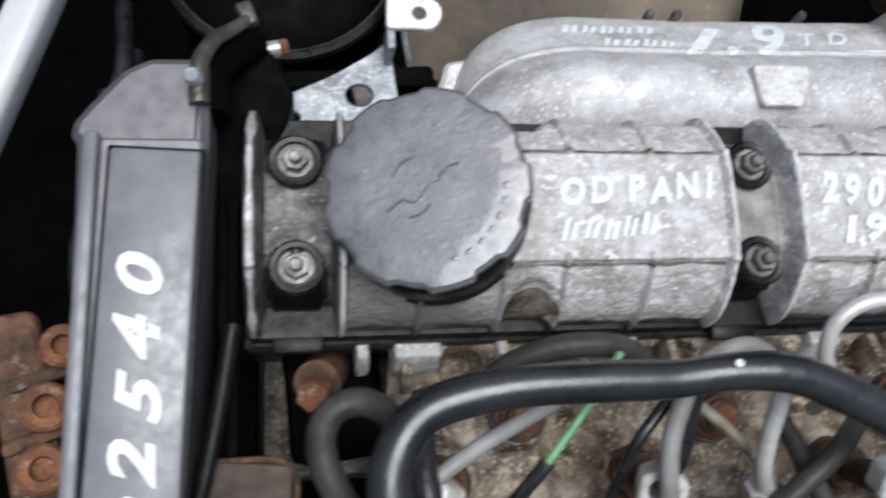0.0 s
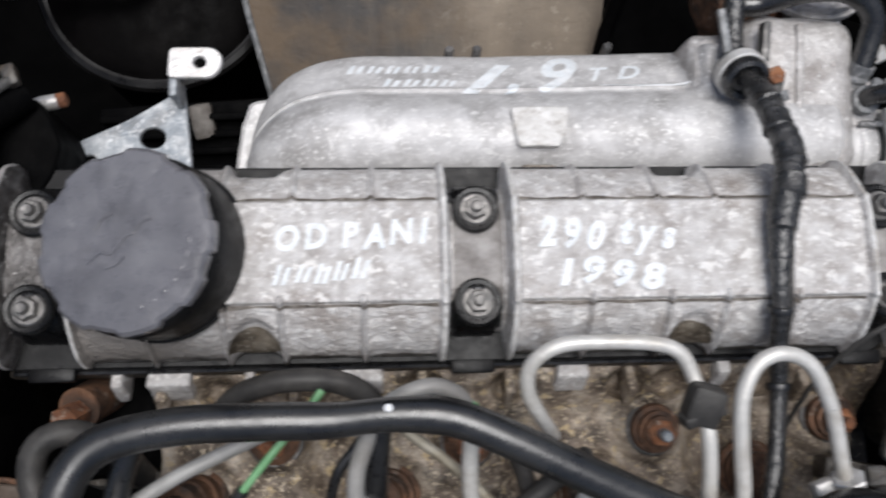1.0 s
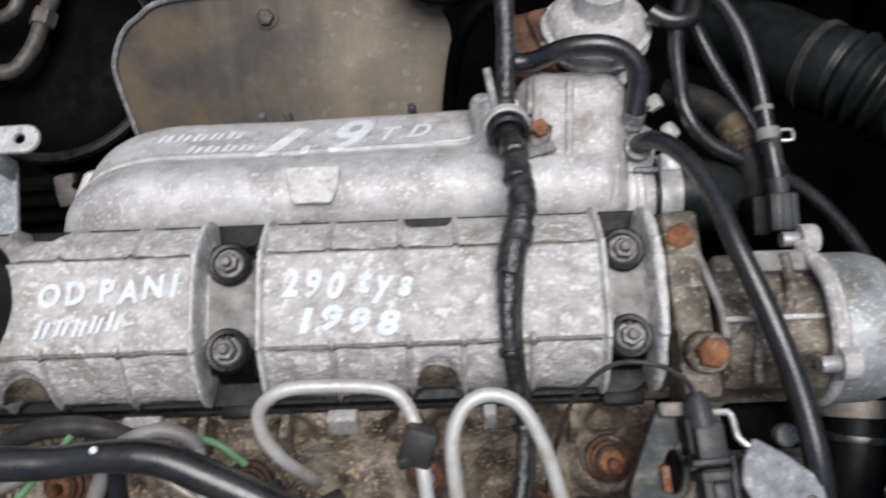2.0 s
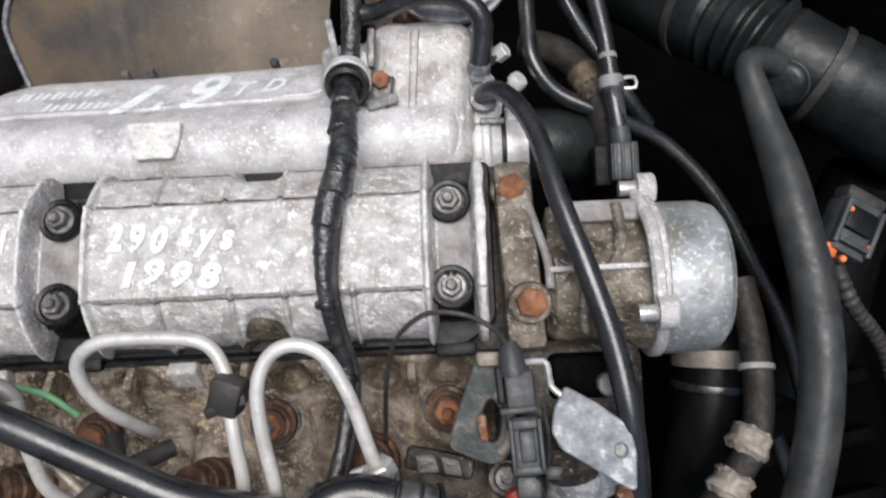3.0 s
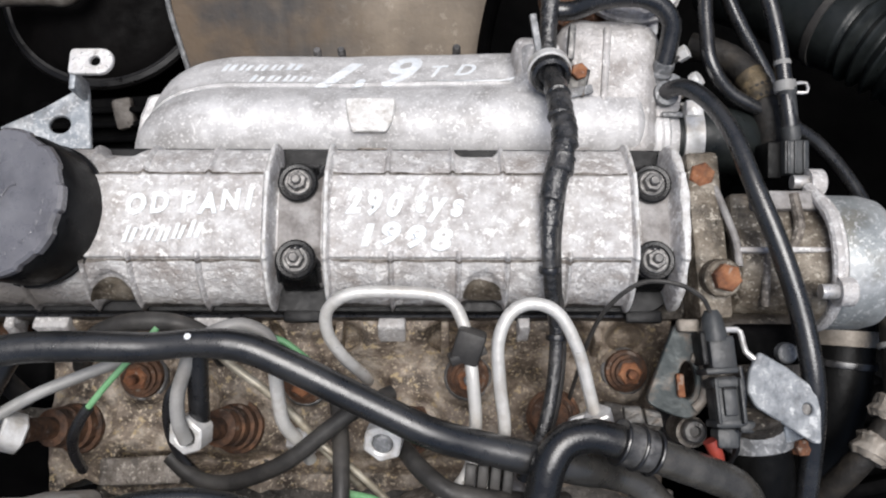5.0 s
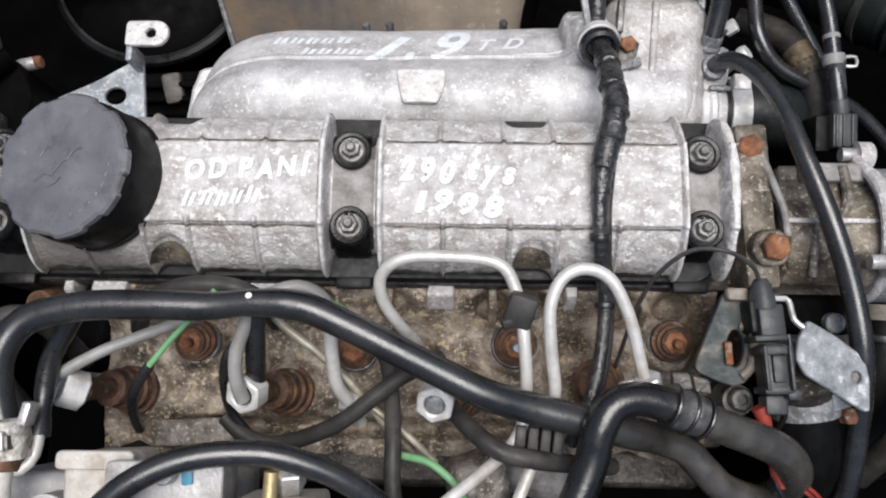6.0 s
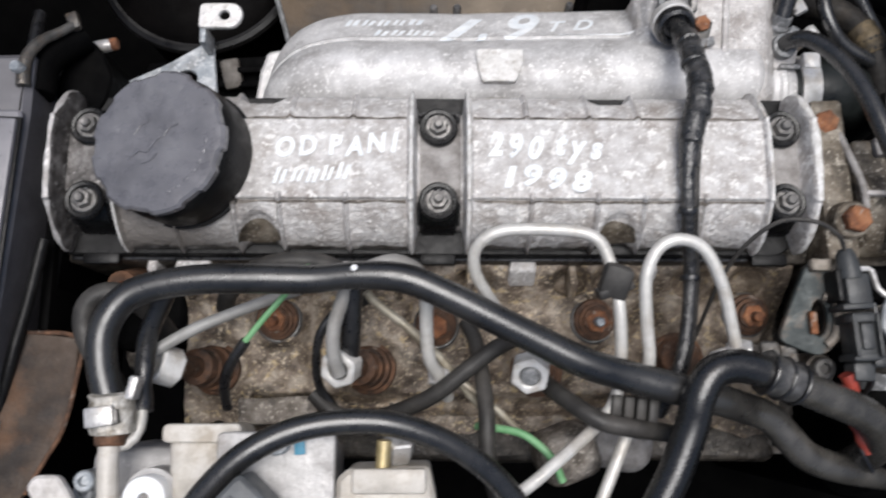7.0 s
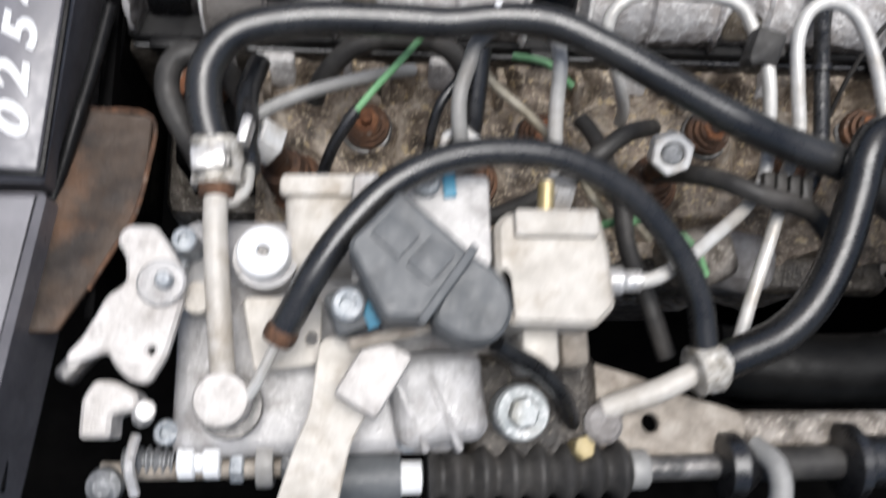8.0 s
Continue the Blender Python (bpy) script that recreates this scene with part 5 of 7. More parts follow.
hose_s = thing("coolant_hose", (0.12, -0.083, 0.922), "shiny black rubber hose with two grey tape bands", "hose", "hoses")
part("tube", sweep([(0.2140, -0.1300, 0.845), (0.2148, -0.1220, 0.868), (0.2125, -0.1135, 0.8860), (0.2055, -0.1055, 0.8960), (0.1960, -0.1000, 0.9010), (0.1730, -0.0920, 0.9100), (0.1560, -0.0860, 0.9165), (0.1450, -0.0825, 0.9200), (0.1330, -0.0800, 0.9220), (0.1215, -0.0830, 0.9235),
                    (0.1150, -0.0930, 0.9230), (0.1115, -0.1080, 0.9190), (0.1030, -0.1290, 0.9165), (0.0910, -0.1490, 0.9140), (0.0760, -0.1625, 0.9120), (0.0570, -0.1705, 0.9110), (0.0460, -0.1745, 0.9110)],
                   lambda s, d: 0.0075 + 0.0006 * step(s, 0.5, 0.2), 22, 0.002), HOSE_WORN, hose_s)
band = ring_clamp("steel_band", hose_s, (0.1535, -0.0851, 0.9172), (1, -0.34, -0.29), 0.0079, 0.0150, BOLT, "dull steel band between two black rings", False)
for q, ax in (((0.1462, -0.0828, 0.9196), (1, -0.32, -0.25)), ((0.1540, -0.0853, 0.9170), (1, -0.34, -0.29)), ((0.1612, -0.0877, 0.9146), (1, -0.36, -0.33))):
    ring_clamp("black_ring", hose_s, q, ax, 0.0090, 0.0018, RUBBER, "thin black ring", False)
part("clip_plate", plate(rounded([(0.1530, -0.0690), (0.1615, -0.0690), (0.1635, -0.0770), (0.1540, -0.0770)], 0.0015), 0.003, (), pose(0, 0, 0.9110, 10)), CLIP_DARK, hose_s, "dark dirty steel clip plate")
part("clip_plate", plate(rounded([(0.1632, -0.0700), (0.1715, -0.0720), (0.1728, -0.0790), (0.1648, -0.0780)], 0.0015), 0.003, (), pose(0, 0, 0.9085, 10)), CLIP_DARK, hose_s, "dark dirty steel clip plate")
part("hose_clamp", lumpy(lathe([(0.0080, 0), (0.0098, 0.0006), (0.0090, 0.004), (0.0100, 0.007), (0.0090, 0.011), (0.0080, 0.0130)], (0.0395, -0.1762, 0.9110), (1, 0.27, 0), 20), 0.0011, 210, 1), FOIL, hose_s, "crimped dirty steel clamp")
for q, ax in (((0.0070, -0.1880, 0.9080), (0, 0, 1)),):
    part("spigot", sweep([(0.0400, -0.1765, 0.9105), (0.0250, -0.1830, 0.9090), (0.0060, -0.1890, 0.9030)], 0.0046, 14), PUMP_CREAM, hose_s, "cream metal spigot")

elbow = thing("radiator_hose", (0.225, -0.09, 0.88), "thick black rubber radiator hose with steel clamp", "hose", "hoses")
part("tube", sweep([(0.2190, -0.0660, 0.8830), (0.2205, -0.0800, 0.8815), (0.2240, -0.0950, 0.8760), (0.2290, -0.1100, 0.8640), (0.2340, -0.1250, 0.8400), (0.237, -0.135, 0.80)], 0.0148, 26), RUBBER_DEEP, elbow)
ring_clamp("hose_clamp", elbow, (0.2208, -0.0815, 0.8812), (0.15, -0.95, -0.20), 0.0152, 0.0105, ZINC_DULL, "grey steel clamp band", False)
part("clamp_ear", block((0.011, 0.010, 0.007), pose(0.2320, -0.0780, 0.8945, 20, 0, 15), 0.0015), ZINC, elbow)

loop = thing("fuel_hose", (-0.04, -0.106, 0.95), "dusty black rubber hose arching over the injection pump", "hose", "hoses")
part("tube", sweep([(-0.1128, -0.1640, 0.9390), (-0.1085, -0.1570, 0.9430), (-0.1020, -0.1460, 0.9480), (-0.0910, -0.1310, 0.9520), (-0.0760, -0.1165, 0.9540), (-0.0570, -0.1070, 0.9530), (-0.0360, -0.1035, 0.9510), (-0.0150, -0.1050, 0.9480),
                    (0.0080, -0.1140, 0.9410), (0.0270, -0.1290, 0.9310), (0.0400, -0.1480, 0.9210), (0.0445, -0.1680, 0.9130)], 0.0051, 20, 0.002), RUBBER_DUSTY, loop)
part("spout", sweep([(-0.1120, -0.1625, 0.9390), (-0.1155, -0.1690, 0.9360), (-0.1210, -0.1790, 0.9300), (-0.1245, -0.1840, 0.9260)], 0.0020, 10), STEEL_PIPE, loop, "dull metal spout")
part("collar", lathe([(0.0053, 0), (0.0057, 0.001), (0.0057, 0.005), (0.0052, 0.006)], (-0.1118, -0.1622, 0.9395), (-0.45, -0.75, -0.35), 18), RUST_DARK, loop)

tube("return_hose", [(-0.0620, -0.0920, 0.868), (-0.0530, -0.1000, 0.868), (-0.0420, -0.1045, 0.8700), (-0.0270, -0.1035, 0.8740), (-0.0030, -0.0940, 0.8850), (0.0160, -0.0800, 0.8900), (0.0290, -0.0705, 0.8900), (0.0460, -0.0620, 0.8780)], 0.0041, RUBBER_OLD,
           "dusty grey rubber return hose between injectors", "hose", "hoses")
tube("return_hose", [(0.0480, -0.0820, 0.872), (0.0550, -0.0900, 0.893), (0.0640, -0.0980, 0.9070), (0.0745, -0.1045, 0.9110), (0.0890, -0.1075, 0.9090), (0.1040, -0.1095, 0.9000), (0.1180, -0.1120, 0.885), (0.130, -0.113, 0.870)], 0.0043, RUBBER_OLD, "dusty grey rubber return hose between injectors", "hose", "hoses")
tube("return_hose", [(-0.1480, -0.0980, 0.880), (-0.1520, -0.0860, 0.8950), (-0.1585, -0.0745, 0.9020), (-0.1630, -0.0640, 0.9040), (-0.1632, -0.0545, 0.9050), (-0.1590, -0.0480, 0.9050), (-0.1510, -0.0460, 0.9040), (-0.1430, -0.0490, 0.8980), (-0.1370, -0.0560, 0.886), (-0.1330, -0.0660, 0.870)], 0.0050, RUBBER_OLD,
     "loop of dusty black hose at the timing end", "hose", "hoses")
tube("breather_hose", [(-0.1080, -0.0490, 0.868), (-0.1040, -0.0430, 0.8770), (-0.0940, -0.0345, 0.8860), (-0.0800, -0.0298, 0.8910), (-0.0660, -0.0288, 0.8920), (-0.0530, -0.0305, 0.8900), (-0.0430, -0.0360, 0.8840), (-0.0360, -0.0460, 0.8740)], 0.0046, RUBBER_OLD,
     "dusty black hose arched beside the gasket", "hose", "hoses")
tube("black_cable", [(-0.0430, -0.0480, 0.905), (-0.0470, -0.0540, 0.9020), (-0.0540, -0.0630, 0.8990), (-0.0575, -0.0740, 0.8900), (-0.0580, -0.0880, 0.8740), (-0.0500, -0.1000, 0.8660)], 0.0022, RUBBER, "thin black cable curled round an injector", "cable")
tube("black_cable", [(0.0150, -0.0560, 0.870), (0.0195, -0.0660, 0.8740), (0.0225, -0.0840, 0.8820), (0.0240, -0.1020, 0.8900), (0.0245, -0.1230, 0.8920), (0.0300, -0.1450, 0.895), (0.0380, -0.168, 0.890)], 0.0040, RUBBER_OLD, "black sleeved cable going forward", "cable")
gw = thing("glow_wire", (-0.081, -0.059, 0.905), "green wire with a black sleeve", "wire")
part("green_wire", sweep([(-0.0600, -0.0330, 0.9040), (-0.0680, -0.0435, 0.9050), (-0.0742, -0.0510, 0.9052), (-0.0810, -0.0590, 0.9050), (-0.0895, -0.0695, 0.9032)], 0.0015, 10), GREEN, gw)
part("black_sleeve", sweep([(-0.0885, -0.0685, 0.9035), (-0.0930, -0.0740, 0.9005), (-0.0985, -0.0815, 0.8940), (-0.1030, -0.0900, 0.8810), (-0.1050, -0.0990, 0.8650)], 0.0026, 10), RUBBER, gw)
tube("green_wire", [(0.0200, -0.1080, 0.876), (0.0290, -0.1085, 0.8850), (0.0420, -0.1115, 0.8890), (0.0540, -0.1215, 0.8900), (0.0600, -0.1330, 0.886)], 0.0019, GREEN, "loose green plastic-covered wire", "wire")
tube("green_wire", [(-0.0200, -0.0340, 0.888), (-0.0050, -0.0380, 0.8900), (0.0070, -0.0470, 0.8860)], 0.0016, GREEN, "short green wire behind the hose", "wire")
tube("sensor_wire", [(0.1360, -0.0660, 0.850), (0.1372, -0.0580, 0.8600), (0.1412, -0.0360, 0.8850), (0.1475, -0.0220, 0.9050), (0.1600, -0.0132, 0.9150), (0.1750, -0.0140, 0.9180), (0.1870, -0.0195, 0.9140), (0.1925, -0.0260, 0.9080)], 0.0011, RUBBER_OLD,
     "thin black sensor wire arched over the cover edge", "wire", seg=8)

# ---------- injection pump ----------
pump = thing("injection_pump", (-0.09, -0.16, 0.84), "pale cast aluminium diesel injection pump with levers", "injection pump")
part("body", block((0.106, 0.088, 0.070), (-0.101, -0.1600, 0.8735), 0.006, 3), PUMP_ALU, pump)
part("neck", block((0.060, 0.050, 0.050), (-0.052, -0.178, 0.866), 0.012, 3), PUMP_ALU, pump)
part("rear_pad", block((0.030, 0.034, 0.040), pose(-0.0990, -0.1230, 0.9060, 0, 0, 3), 0.005, 3), PUMP_CREAM, pump)
part("rear_lip", lumpy(plate(rounded([(-0.1160, -0.1050), (-0.0830, -0.1050), (-0.0830, -0.1130), (-0.1160, -0.1130)], 0.003), 0.005, (), pose(0, 0, 0.9290)), 0.0005, 160, 1), PUMP_CREAM, pump, "worn lip of the casting")
part("bolted_plate", plate(rounded([(-0.0900, -0.1080), (-0.0415, -0.1080), (-0.0415, -0.1420), (-0.0640, -0.1480), (-0.0900, -0.1480)], 0.003), 0.006, (), pose(0, 0, 0.9390)), PUMP_ALU, pump)
part("plate_pillar", block((0.044, 0.036, 0.032), (-0.0660, -0.1280, 0.9190), 0.003), PUMP_ALU, pump)
part("side_plate", plate(rounded([(-0.1285, -0.1490), (-0.1000, -0.1490), (-0.1010, -0.1730), (-0.1235, -0.1755)], 0.003), 0.004, ((-0.1040, -0.1640, 0.0020, 0.0022),), pose(0, 0, 0.9220)), PUMP_CREAM, pump, "cream plate with a small hole")
for bx, by, bz, r in ((-0.1540, -0.1345, 0.9080, 0.0045), (-0.0645, -0.1120, 0.9390, 0.0052), (-0.0910, -0.1560, 0.9420, 0.0056), (-0.0690, -0.1990, 0.9030, 0.0048), (-0.1550, -0.1950, 0.9020, 0.0046), (-0.1490, -0.1290, 0.9200, 0.0046)):
    b_ = part("screw", lathe([(r, -0.012), (r, 0.005), (r * 0.85, 0.0058), (r * 0.5, 0.0058), (r * 0.45, 0.0035)], (bx, by, bz), (0, 0, 1), 20), ZINC, pump)
part("thread_paint", block((0.0045, 0.009, 0.0012), pose(-0.0835, -0.1590, 0.9432, 0, 0, 20), 0.0004), BLUE, pump, "dab of blue thread paint")
part("thread_paint", block((0.0045, 0.009, 0.0012), pose(-0.0560, -0.1125, 0.9402, 0, 0, 5), 0.0004), BLUE, pump, "dab of blue thread paint")
knob = part("white_nut", lathe([(0.0092, 0), (0.0092, 0.009), (0.0086, 0.0102), (0.0024, 0.0104), (0.0022, 0.0075)], (-0.1205, -0.1350, 0.9235), (0, 0, 1), 36), MARKER, pump, "white round nut with a small hole")
# Dark disc at the bottom paints in the shade of the hole.
part("nut_hole", lathe([(0.0022, 0), (0.0022, 0.0002)], (-0.1205, -0.1350, 0.9312), (0, 0, 1), 16), BOLT, knob)
part("nut_base", lathe([(0.0115, 0), (0.0115, 0.02)], (-0.1205, -0.1350, 0.905), (0, 0, 1), 28), PUMP_ALU, pump)
banjo = part("banjo_cap", lathe([(0.0096, -0.018), (0.0096, 0), (0.0095, 0.005), (0.0088, 0.0066), (0.0060, 0.0070)], (-0.1335, -0.1850, 0.9215), (0, 0, 1), 36), LEVER_CREAM, pump, "pale round banjo cap")
part("banjo_ring", lathe([(0.0108, 0), (0.0114, 0.002), (0.0108, 0.004)], (-0.1318, -0.1868, 0.9135), (0, 0, 1), 32), BOLT, banjo)
lever = part("throttle_lever", plate(rounded([(-0.1700, -0.1310), (-0.1670, -0.1260), (-0.1570, -0.1260), (-0.1520, -0.1330), (-0.1470, -0.1420), (-0.1465, -0.1520), (-0.1485, -0.1610), (-0.1510, -0.1710), (-0.1560, -0.1800), (-0.1615, -0.1795), (-0.1670, -0.1745), (-0.1700, -0.1690),
                                            (-0.1770, -0.1720), (-0.1820, -0.1742), (-0.1832, -0.1702), (-0.1790, -0.1655), (-0.1750, -0.1580), (-0.1718, -0.1508), (-0.1655, -0.1460), (-0.1662, -0.1370)], 0.0025), 0.006, ((-0.1560, -0.1690, 0.0013, 0.0015),), pose(0, 0, 0.9330), 0.0012), LEVER_CREAM, pump, "pale cream cast throttle lever")
part("lever_boss", lathe([(0.0082, 0), (0.0082, 0.003), (0.0074, 0.0038)], (-0.1535, -0.1465, 0.9320), (0, 0, 1), 28), PUMP_ALU, lever)
part("lever_stud", lathe([(0.0030, 0), (0.0030, 0.004), (0.0022, 0.005)], (-0.1520, -0.1462, 0.9350), (0, 0, 1), 14), ZINC, lever)
part("stop_block", plate(rounded([(-0.1790, -0.1840), (-0.1755, -0.1780), (-0.1690, -0.1780), (-0.1610, -0.1825), (-0.1605, -0.1880), (-0.1690, -0.1890), (-0.1690, -0.1970), (-0.1790, -0.1970)], 0.002), 0.016, (), pose(0, 0, 0.9260), 0.0014), LEVER_CREAM, pump, "stepped pale stop block")
part("stop_screw", lathe([(0.0036, 0), (0.0036, 0.012), (0.003, 0.013)], (-0.1590, -0.1900, 0.9250), (0.3, 0.1, 1), 16), BRIGHT, pump)
part("lever_shaft", lathe([(0.0055, 0), (0.0055, 0.012)], (-0.1430, -0.1500, 0.9150), (0, 0, 1), 20), PUMP_CREAM, pump)
arm = part("cast_arm", plate(rounded([(-0.1010, -0.1640), (-0.0840, -0.1640), (-0.0700, -0.1720), (-0.0820, -0.1860), (-0.0900, -0.2000), (-0.0960, -0.2300), (-0.1180, -0.2300), (-0.1090, -0.2010), (-0.1040, -0.1900)], 0.005), 0.007, (), pose(0, 0, 0.9280)), PUMP_CREAM, pump,
           "cream curved cast arm")
part("arm_block", block((0.0165, 0.0240, 0.016), pose(-0.0825, -0.1785, 0.9330, 0, 0, -32), 0.002), LEVER_CREAM, arm, "pale square block")
part("rear_casting", lumpy(block((0.034, 0.034, 0.020), pose(-0.0590, -0.1840, 0.9080, 8, 4, 6), 0.006, 4), 0.0010), PUMP_ALU, pump)
for k in range(2):
    part("casting_rib", block((0.0030, 0.030, 0.006), pose(-0.0690 + 0.012 * k, -0.1900, 0.9150, 8, 4, 24), 0.0012), PUMP_ALU, pump)
part("lever_return", block((0.0060, 0.0200, 0.012), pose(-0.1790, -0.1700, 0.9260, 0, 0, -38), 0.002), BOLT, lever, "dark spring seat")


sensor = thing("sensor_box", (-0.066, -0.146, 0.95), "dark grey plastic sensor box screwed on the pump", "sensor")
part("box", plate(rounded([(-0.0915, -0.1400), (-0.0745, -0.1220), (-0.0510, -0.1440), (-0.0660, -0.1640), (-0.0800, -0.1640)], 0.003), 0.022, (), pose(0, 0, 0.9650), 0.0015), GREY_PLASTIC, sensor)
part("round_end", plate(rounded([(-0.0540, -0.1410), (-0.0420, -0.1490), (-0.0385, -0.1600), (-0.0430, -0.1700), (-0.0545, -0.1715), (-0.0660, -0.1640)], 0.005), 0.022, (), pose(0, 0, 0.9620), 0.0015), GREY_PLASTIC, sensor)
part("rib", block((0.003, 0.030, 0.002), pose(-0.0600, -0.1530, 0.9652, 0, 0, -36), 0.0007), GREY_PLASTIC, sensor)
for px_, py_, pw, ph in ((-0.0765, -0.1375, 0.012, 0.010), (-0.0655, -0.1455, 0.010, 0.012)):
    part("raised_panel", block((pw, ph, 0.0016), pose(px_, py_, 0.9652, 0, 0, -42), 0.0006), GREY_PLASTIC, sensor)
part("screw_ear", block((0.020, 0.016, 0.010), pose(-0.0880, -0.1560, 0.9380, 0, 0, 20), 0.003), GREY_PLASTIC, sensor)
part("brass_edge", block((0.030, 0.004, 0.003), pose(-0.0760, -0.1660, 0.9435, 0, 0, 12), 0.0008), TAN_STEEL, sensor, "straw-coloured metal edge")
tube("sensor_cable", [(-0.0420, -0.1690, 0.945), (-0.0360, -0.1720, 0.9400), (-0.0250, -0.1760, 0.9300), (-0.0150, -0.1830, 0.9200), (-0.0080, -0.1920, 0.9060), (-0.003, -0.204, 0.885)], 0.0034, RUBBER, "black cable from the sensor box", "cable")

sol = thing("stop_solenoid", (-0.018, -0.142, 0.92), "cream metal stop solenoid block beside the pump", "solenoid")
part("block", plate(rounded([(-0.0405, -0.1265), (-0.0360, -0.1225), (-0.0030, -0.1215), (0.0000, -0.1350), (0.0010, -0.1560), (-0.0060, -0.1630), (-0.0365, -0.1620), (-0.0375, -0.1450), (-0.0405, -0.1440)], 0.002), 0.038, (), pose(0, 0, 0.9420), 0.002), PUMP_CREAM, sol)
part("top_step", block((0.030, 0.0100, 0.005), pose(-0.0190, -0.1270, 0.9430), 0.0015), PUMP_CREAM, sol)
part("foot", block((0.0140, 0.0170, 0.030), (-0.0230, -0.1680, 0.9130), 0.003), PUMP_CREAM, sol)
part("foot", block((0.0110, 0.0160, 0.028), (-0.0090, -0.1670, 0.9090), 0.003), TAN_STEEL, sol, "tan stained foot")
part("outlet", lathe([(0.0055, 0), (0.0055, 0.010), (0.0042, 0.012), (0.0042, 0.018)], (-0.0005, -0.1430, 0.9220), (1, 0, 0), 18), BRIGHT, sol, "bright outlet stub")
part("top_union", hexagon(0.0070, 0.012, (-0.0165, -0.1180, 0.9280), (0.1, 0.6, 0.6), 0.2), BRIGHT, sol)
part("yellow_spacer", lathe([(0.0030, 0), (0.0030, 0.013)], (-0.0220, -0.1240, 0.9400), (0.05, 0.95, 0.1), 12), BRASS, sol, "straw-coloured spacer")
fit_ = thing("distributor_casting", (-0.03, -0.19, 0.88), "oily dark casting with a bright round plug", "engine part")
part("head_block", block((0.052, 0.050, 0.060), (-0.0210, -0.1920, 0.8740), 0.006, 3), OILY_BLACK, fit_)
part("round_plug", lathe([(0.0105, 0), (0.0105, 0.008), (0.0095, 0.0095), (0.0060, 0.0095), (0.0055, 0.0080)], (-0.0285, -0.1895, 0.9050), (0.1, -0.1, 1), 32), DRUM_ZINC, fit_, "pale round plug")
part("plug_hexagon", hexagon(0.0060, 0.004, (-0.0277, -0.1903, 0.9120), (0.1, -0.1, 1), 0.2), DRUM_ZINC, fit_)
part("brass_nut", hexagon(0.0045, 0.009, (-0.0060, -0.2040, 0.9020), (0.2, 0.1, 1), 0.3), BRASS, fit_)
part("banjo_eye", lathe([(0.0072, 0), (0.0078, 0.001), (0.0078, 0.006), (0.0060, 0.0075), (0.0030, 0.0078)], (0.0045, -0.1945, 0.8990), (0.1, 0, 1), 24), CAST_MID, fit_)

support = thing("pump_bracket", (0.03, -0.19, 0.89), "dull tan steel bracket plate with a round hole", "bracket")
part("plate", plate(rounded([(-0.0260, -0.1640), (-0.0060, -0.1680), (0.0230, -0.1770), (0.0400, -0.1840), (0.0570, -0.1890), (0.0640, -0.1920), (0.0620, -0.2100), (0.0200, -0.2100), (0.0100, -0.2040), (-0.0200, -0.2000)], 0.004), 0.004, ((0.0252, -0.1945, 0.0034, 0.0036),), pose(0, 0, 0.9000)),
     TAN_STEEL, support)
part("bar", lumpy(block((0.130, 0.015, 0.014), pose(0.1250, -0.1985, 0.8900, 0, 0, -1), 0.004, 3), 0.0006, 90, 1), CAST_DARK, support, "dull grey-brown steel bar")

cable = thing("throttle_cable", (-0.03, -0.218, 0.90), "throttle cable with ribbed black rubber bellows", "cable")


def bellows(s, d):
    return 0.0098 + 0.0020 * math.cos(d * 2 * math.pi / 0.0104)


part("bellows", sweep([(-0.0620, -0.2125, 0.9), (-0.03, -0.2122, 0.9), (0.0140, -0.2115, 0.9)], bellows, 24, 0.0012), RUBBER_OLD, cable, "ribbed rubber bellows")
part("end_sleeve", sweep([(-0.1120, -0.2130, 0.9), (-0.0720, -0.2126, 0.9)], 0.0092, 18), GREY_PLASTIC, cable)
part("white_collar", lathe([(0.0062, 0), (0.0062, 0.0080)], (-0.0722, -0.2126, 0.9), (1, 0, 0), 18), MARKER, cable, "white collar")
part("end_ferrule", lathe([(0.0072, 0), (0.0076, 0.001), (0.0076, 0.0060), (0.0070, 0.0070)], (0.0150, -0.2115, 0.9), (1, 0, 0), 20), WIRE_PALE, cable, "pale grey ferrule")
part("rod", sweep([(0.0210, -0.2112, 0.9), (0.0520, -0.2110, 0.9)], 0.0050, 14), BOLT, cable)
part("grommet", lathe([(0.0080, 0), (0.0125, 0.002), (0.0130, 0.008), (0.0085, 0.014)], (0.0500, -0.2110, 0.9), (1, 0, 0), 24), RUBBER, cable)
part("outer", sweep([(0.0600, -0.2110, 0.9), (0.1050, -0.2105, 0.9)], 0.0065, 16), RUBBER_OLD, cable)
part("pale_tube", sweep([(0.0640, -0.2035, 0.9040), (0.0680, -0.2110, 0.9120), (0.0680, -0.2220, 0.9130), (0.0650, -0.2340, 0.9060)], 0.0042, 14), WIRE_PALE, cable, "pale grey sleeve")
part("end_grommet", lathe([(0.0110, 0), (0.0150, 0.002), (0.0150, 0.006), (0.0100, 0.010), (0.0100, 0.024)], (0.1000, -0.2105, 0.9), (1, 0, 0), 26), RUBBER, cable)
part("adjuster", lathe([(0.0095, 0), (0.0095, 0.040)], (0.1180, -0.2105, 0.9), (1, 0, 0), 20), ZINC_DULL, cable)
link = thing("throttle_linkage", (-0.14, -0.208, 0.90), "steel linkage rod with pale nylon joints", "linkage")
part("rod", sweep([(-0.1780, -0.2080, 0.9), (-0.1200, -0.2080, 0.9), (-0.1080, -0.2080, 0.9)], 0.0035, 12), TAN_STEEL, link)
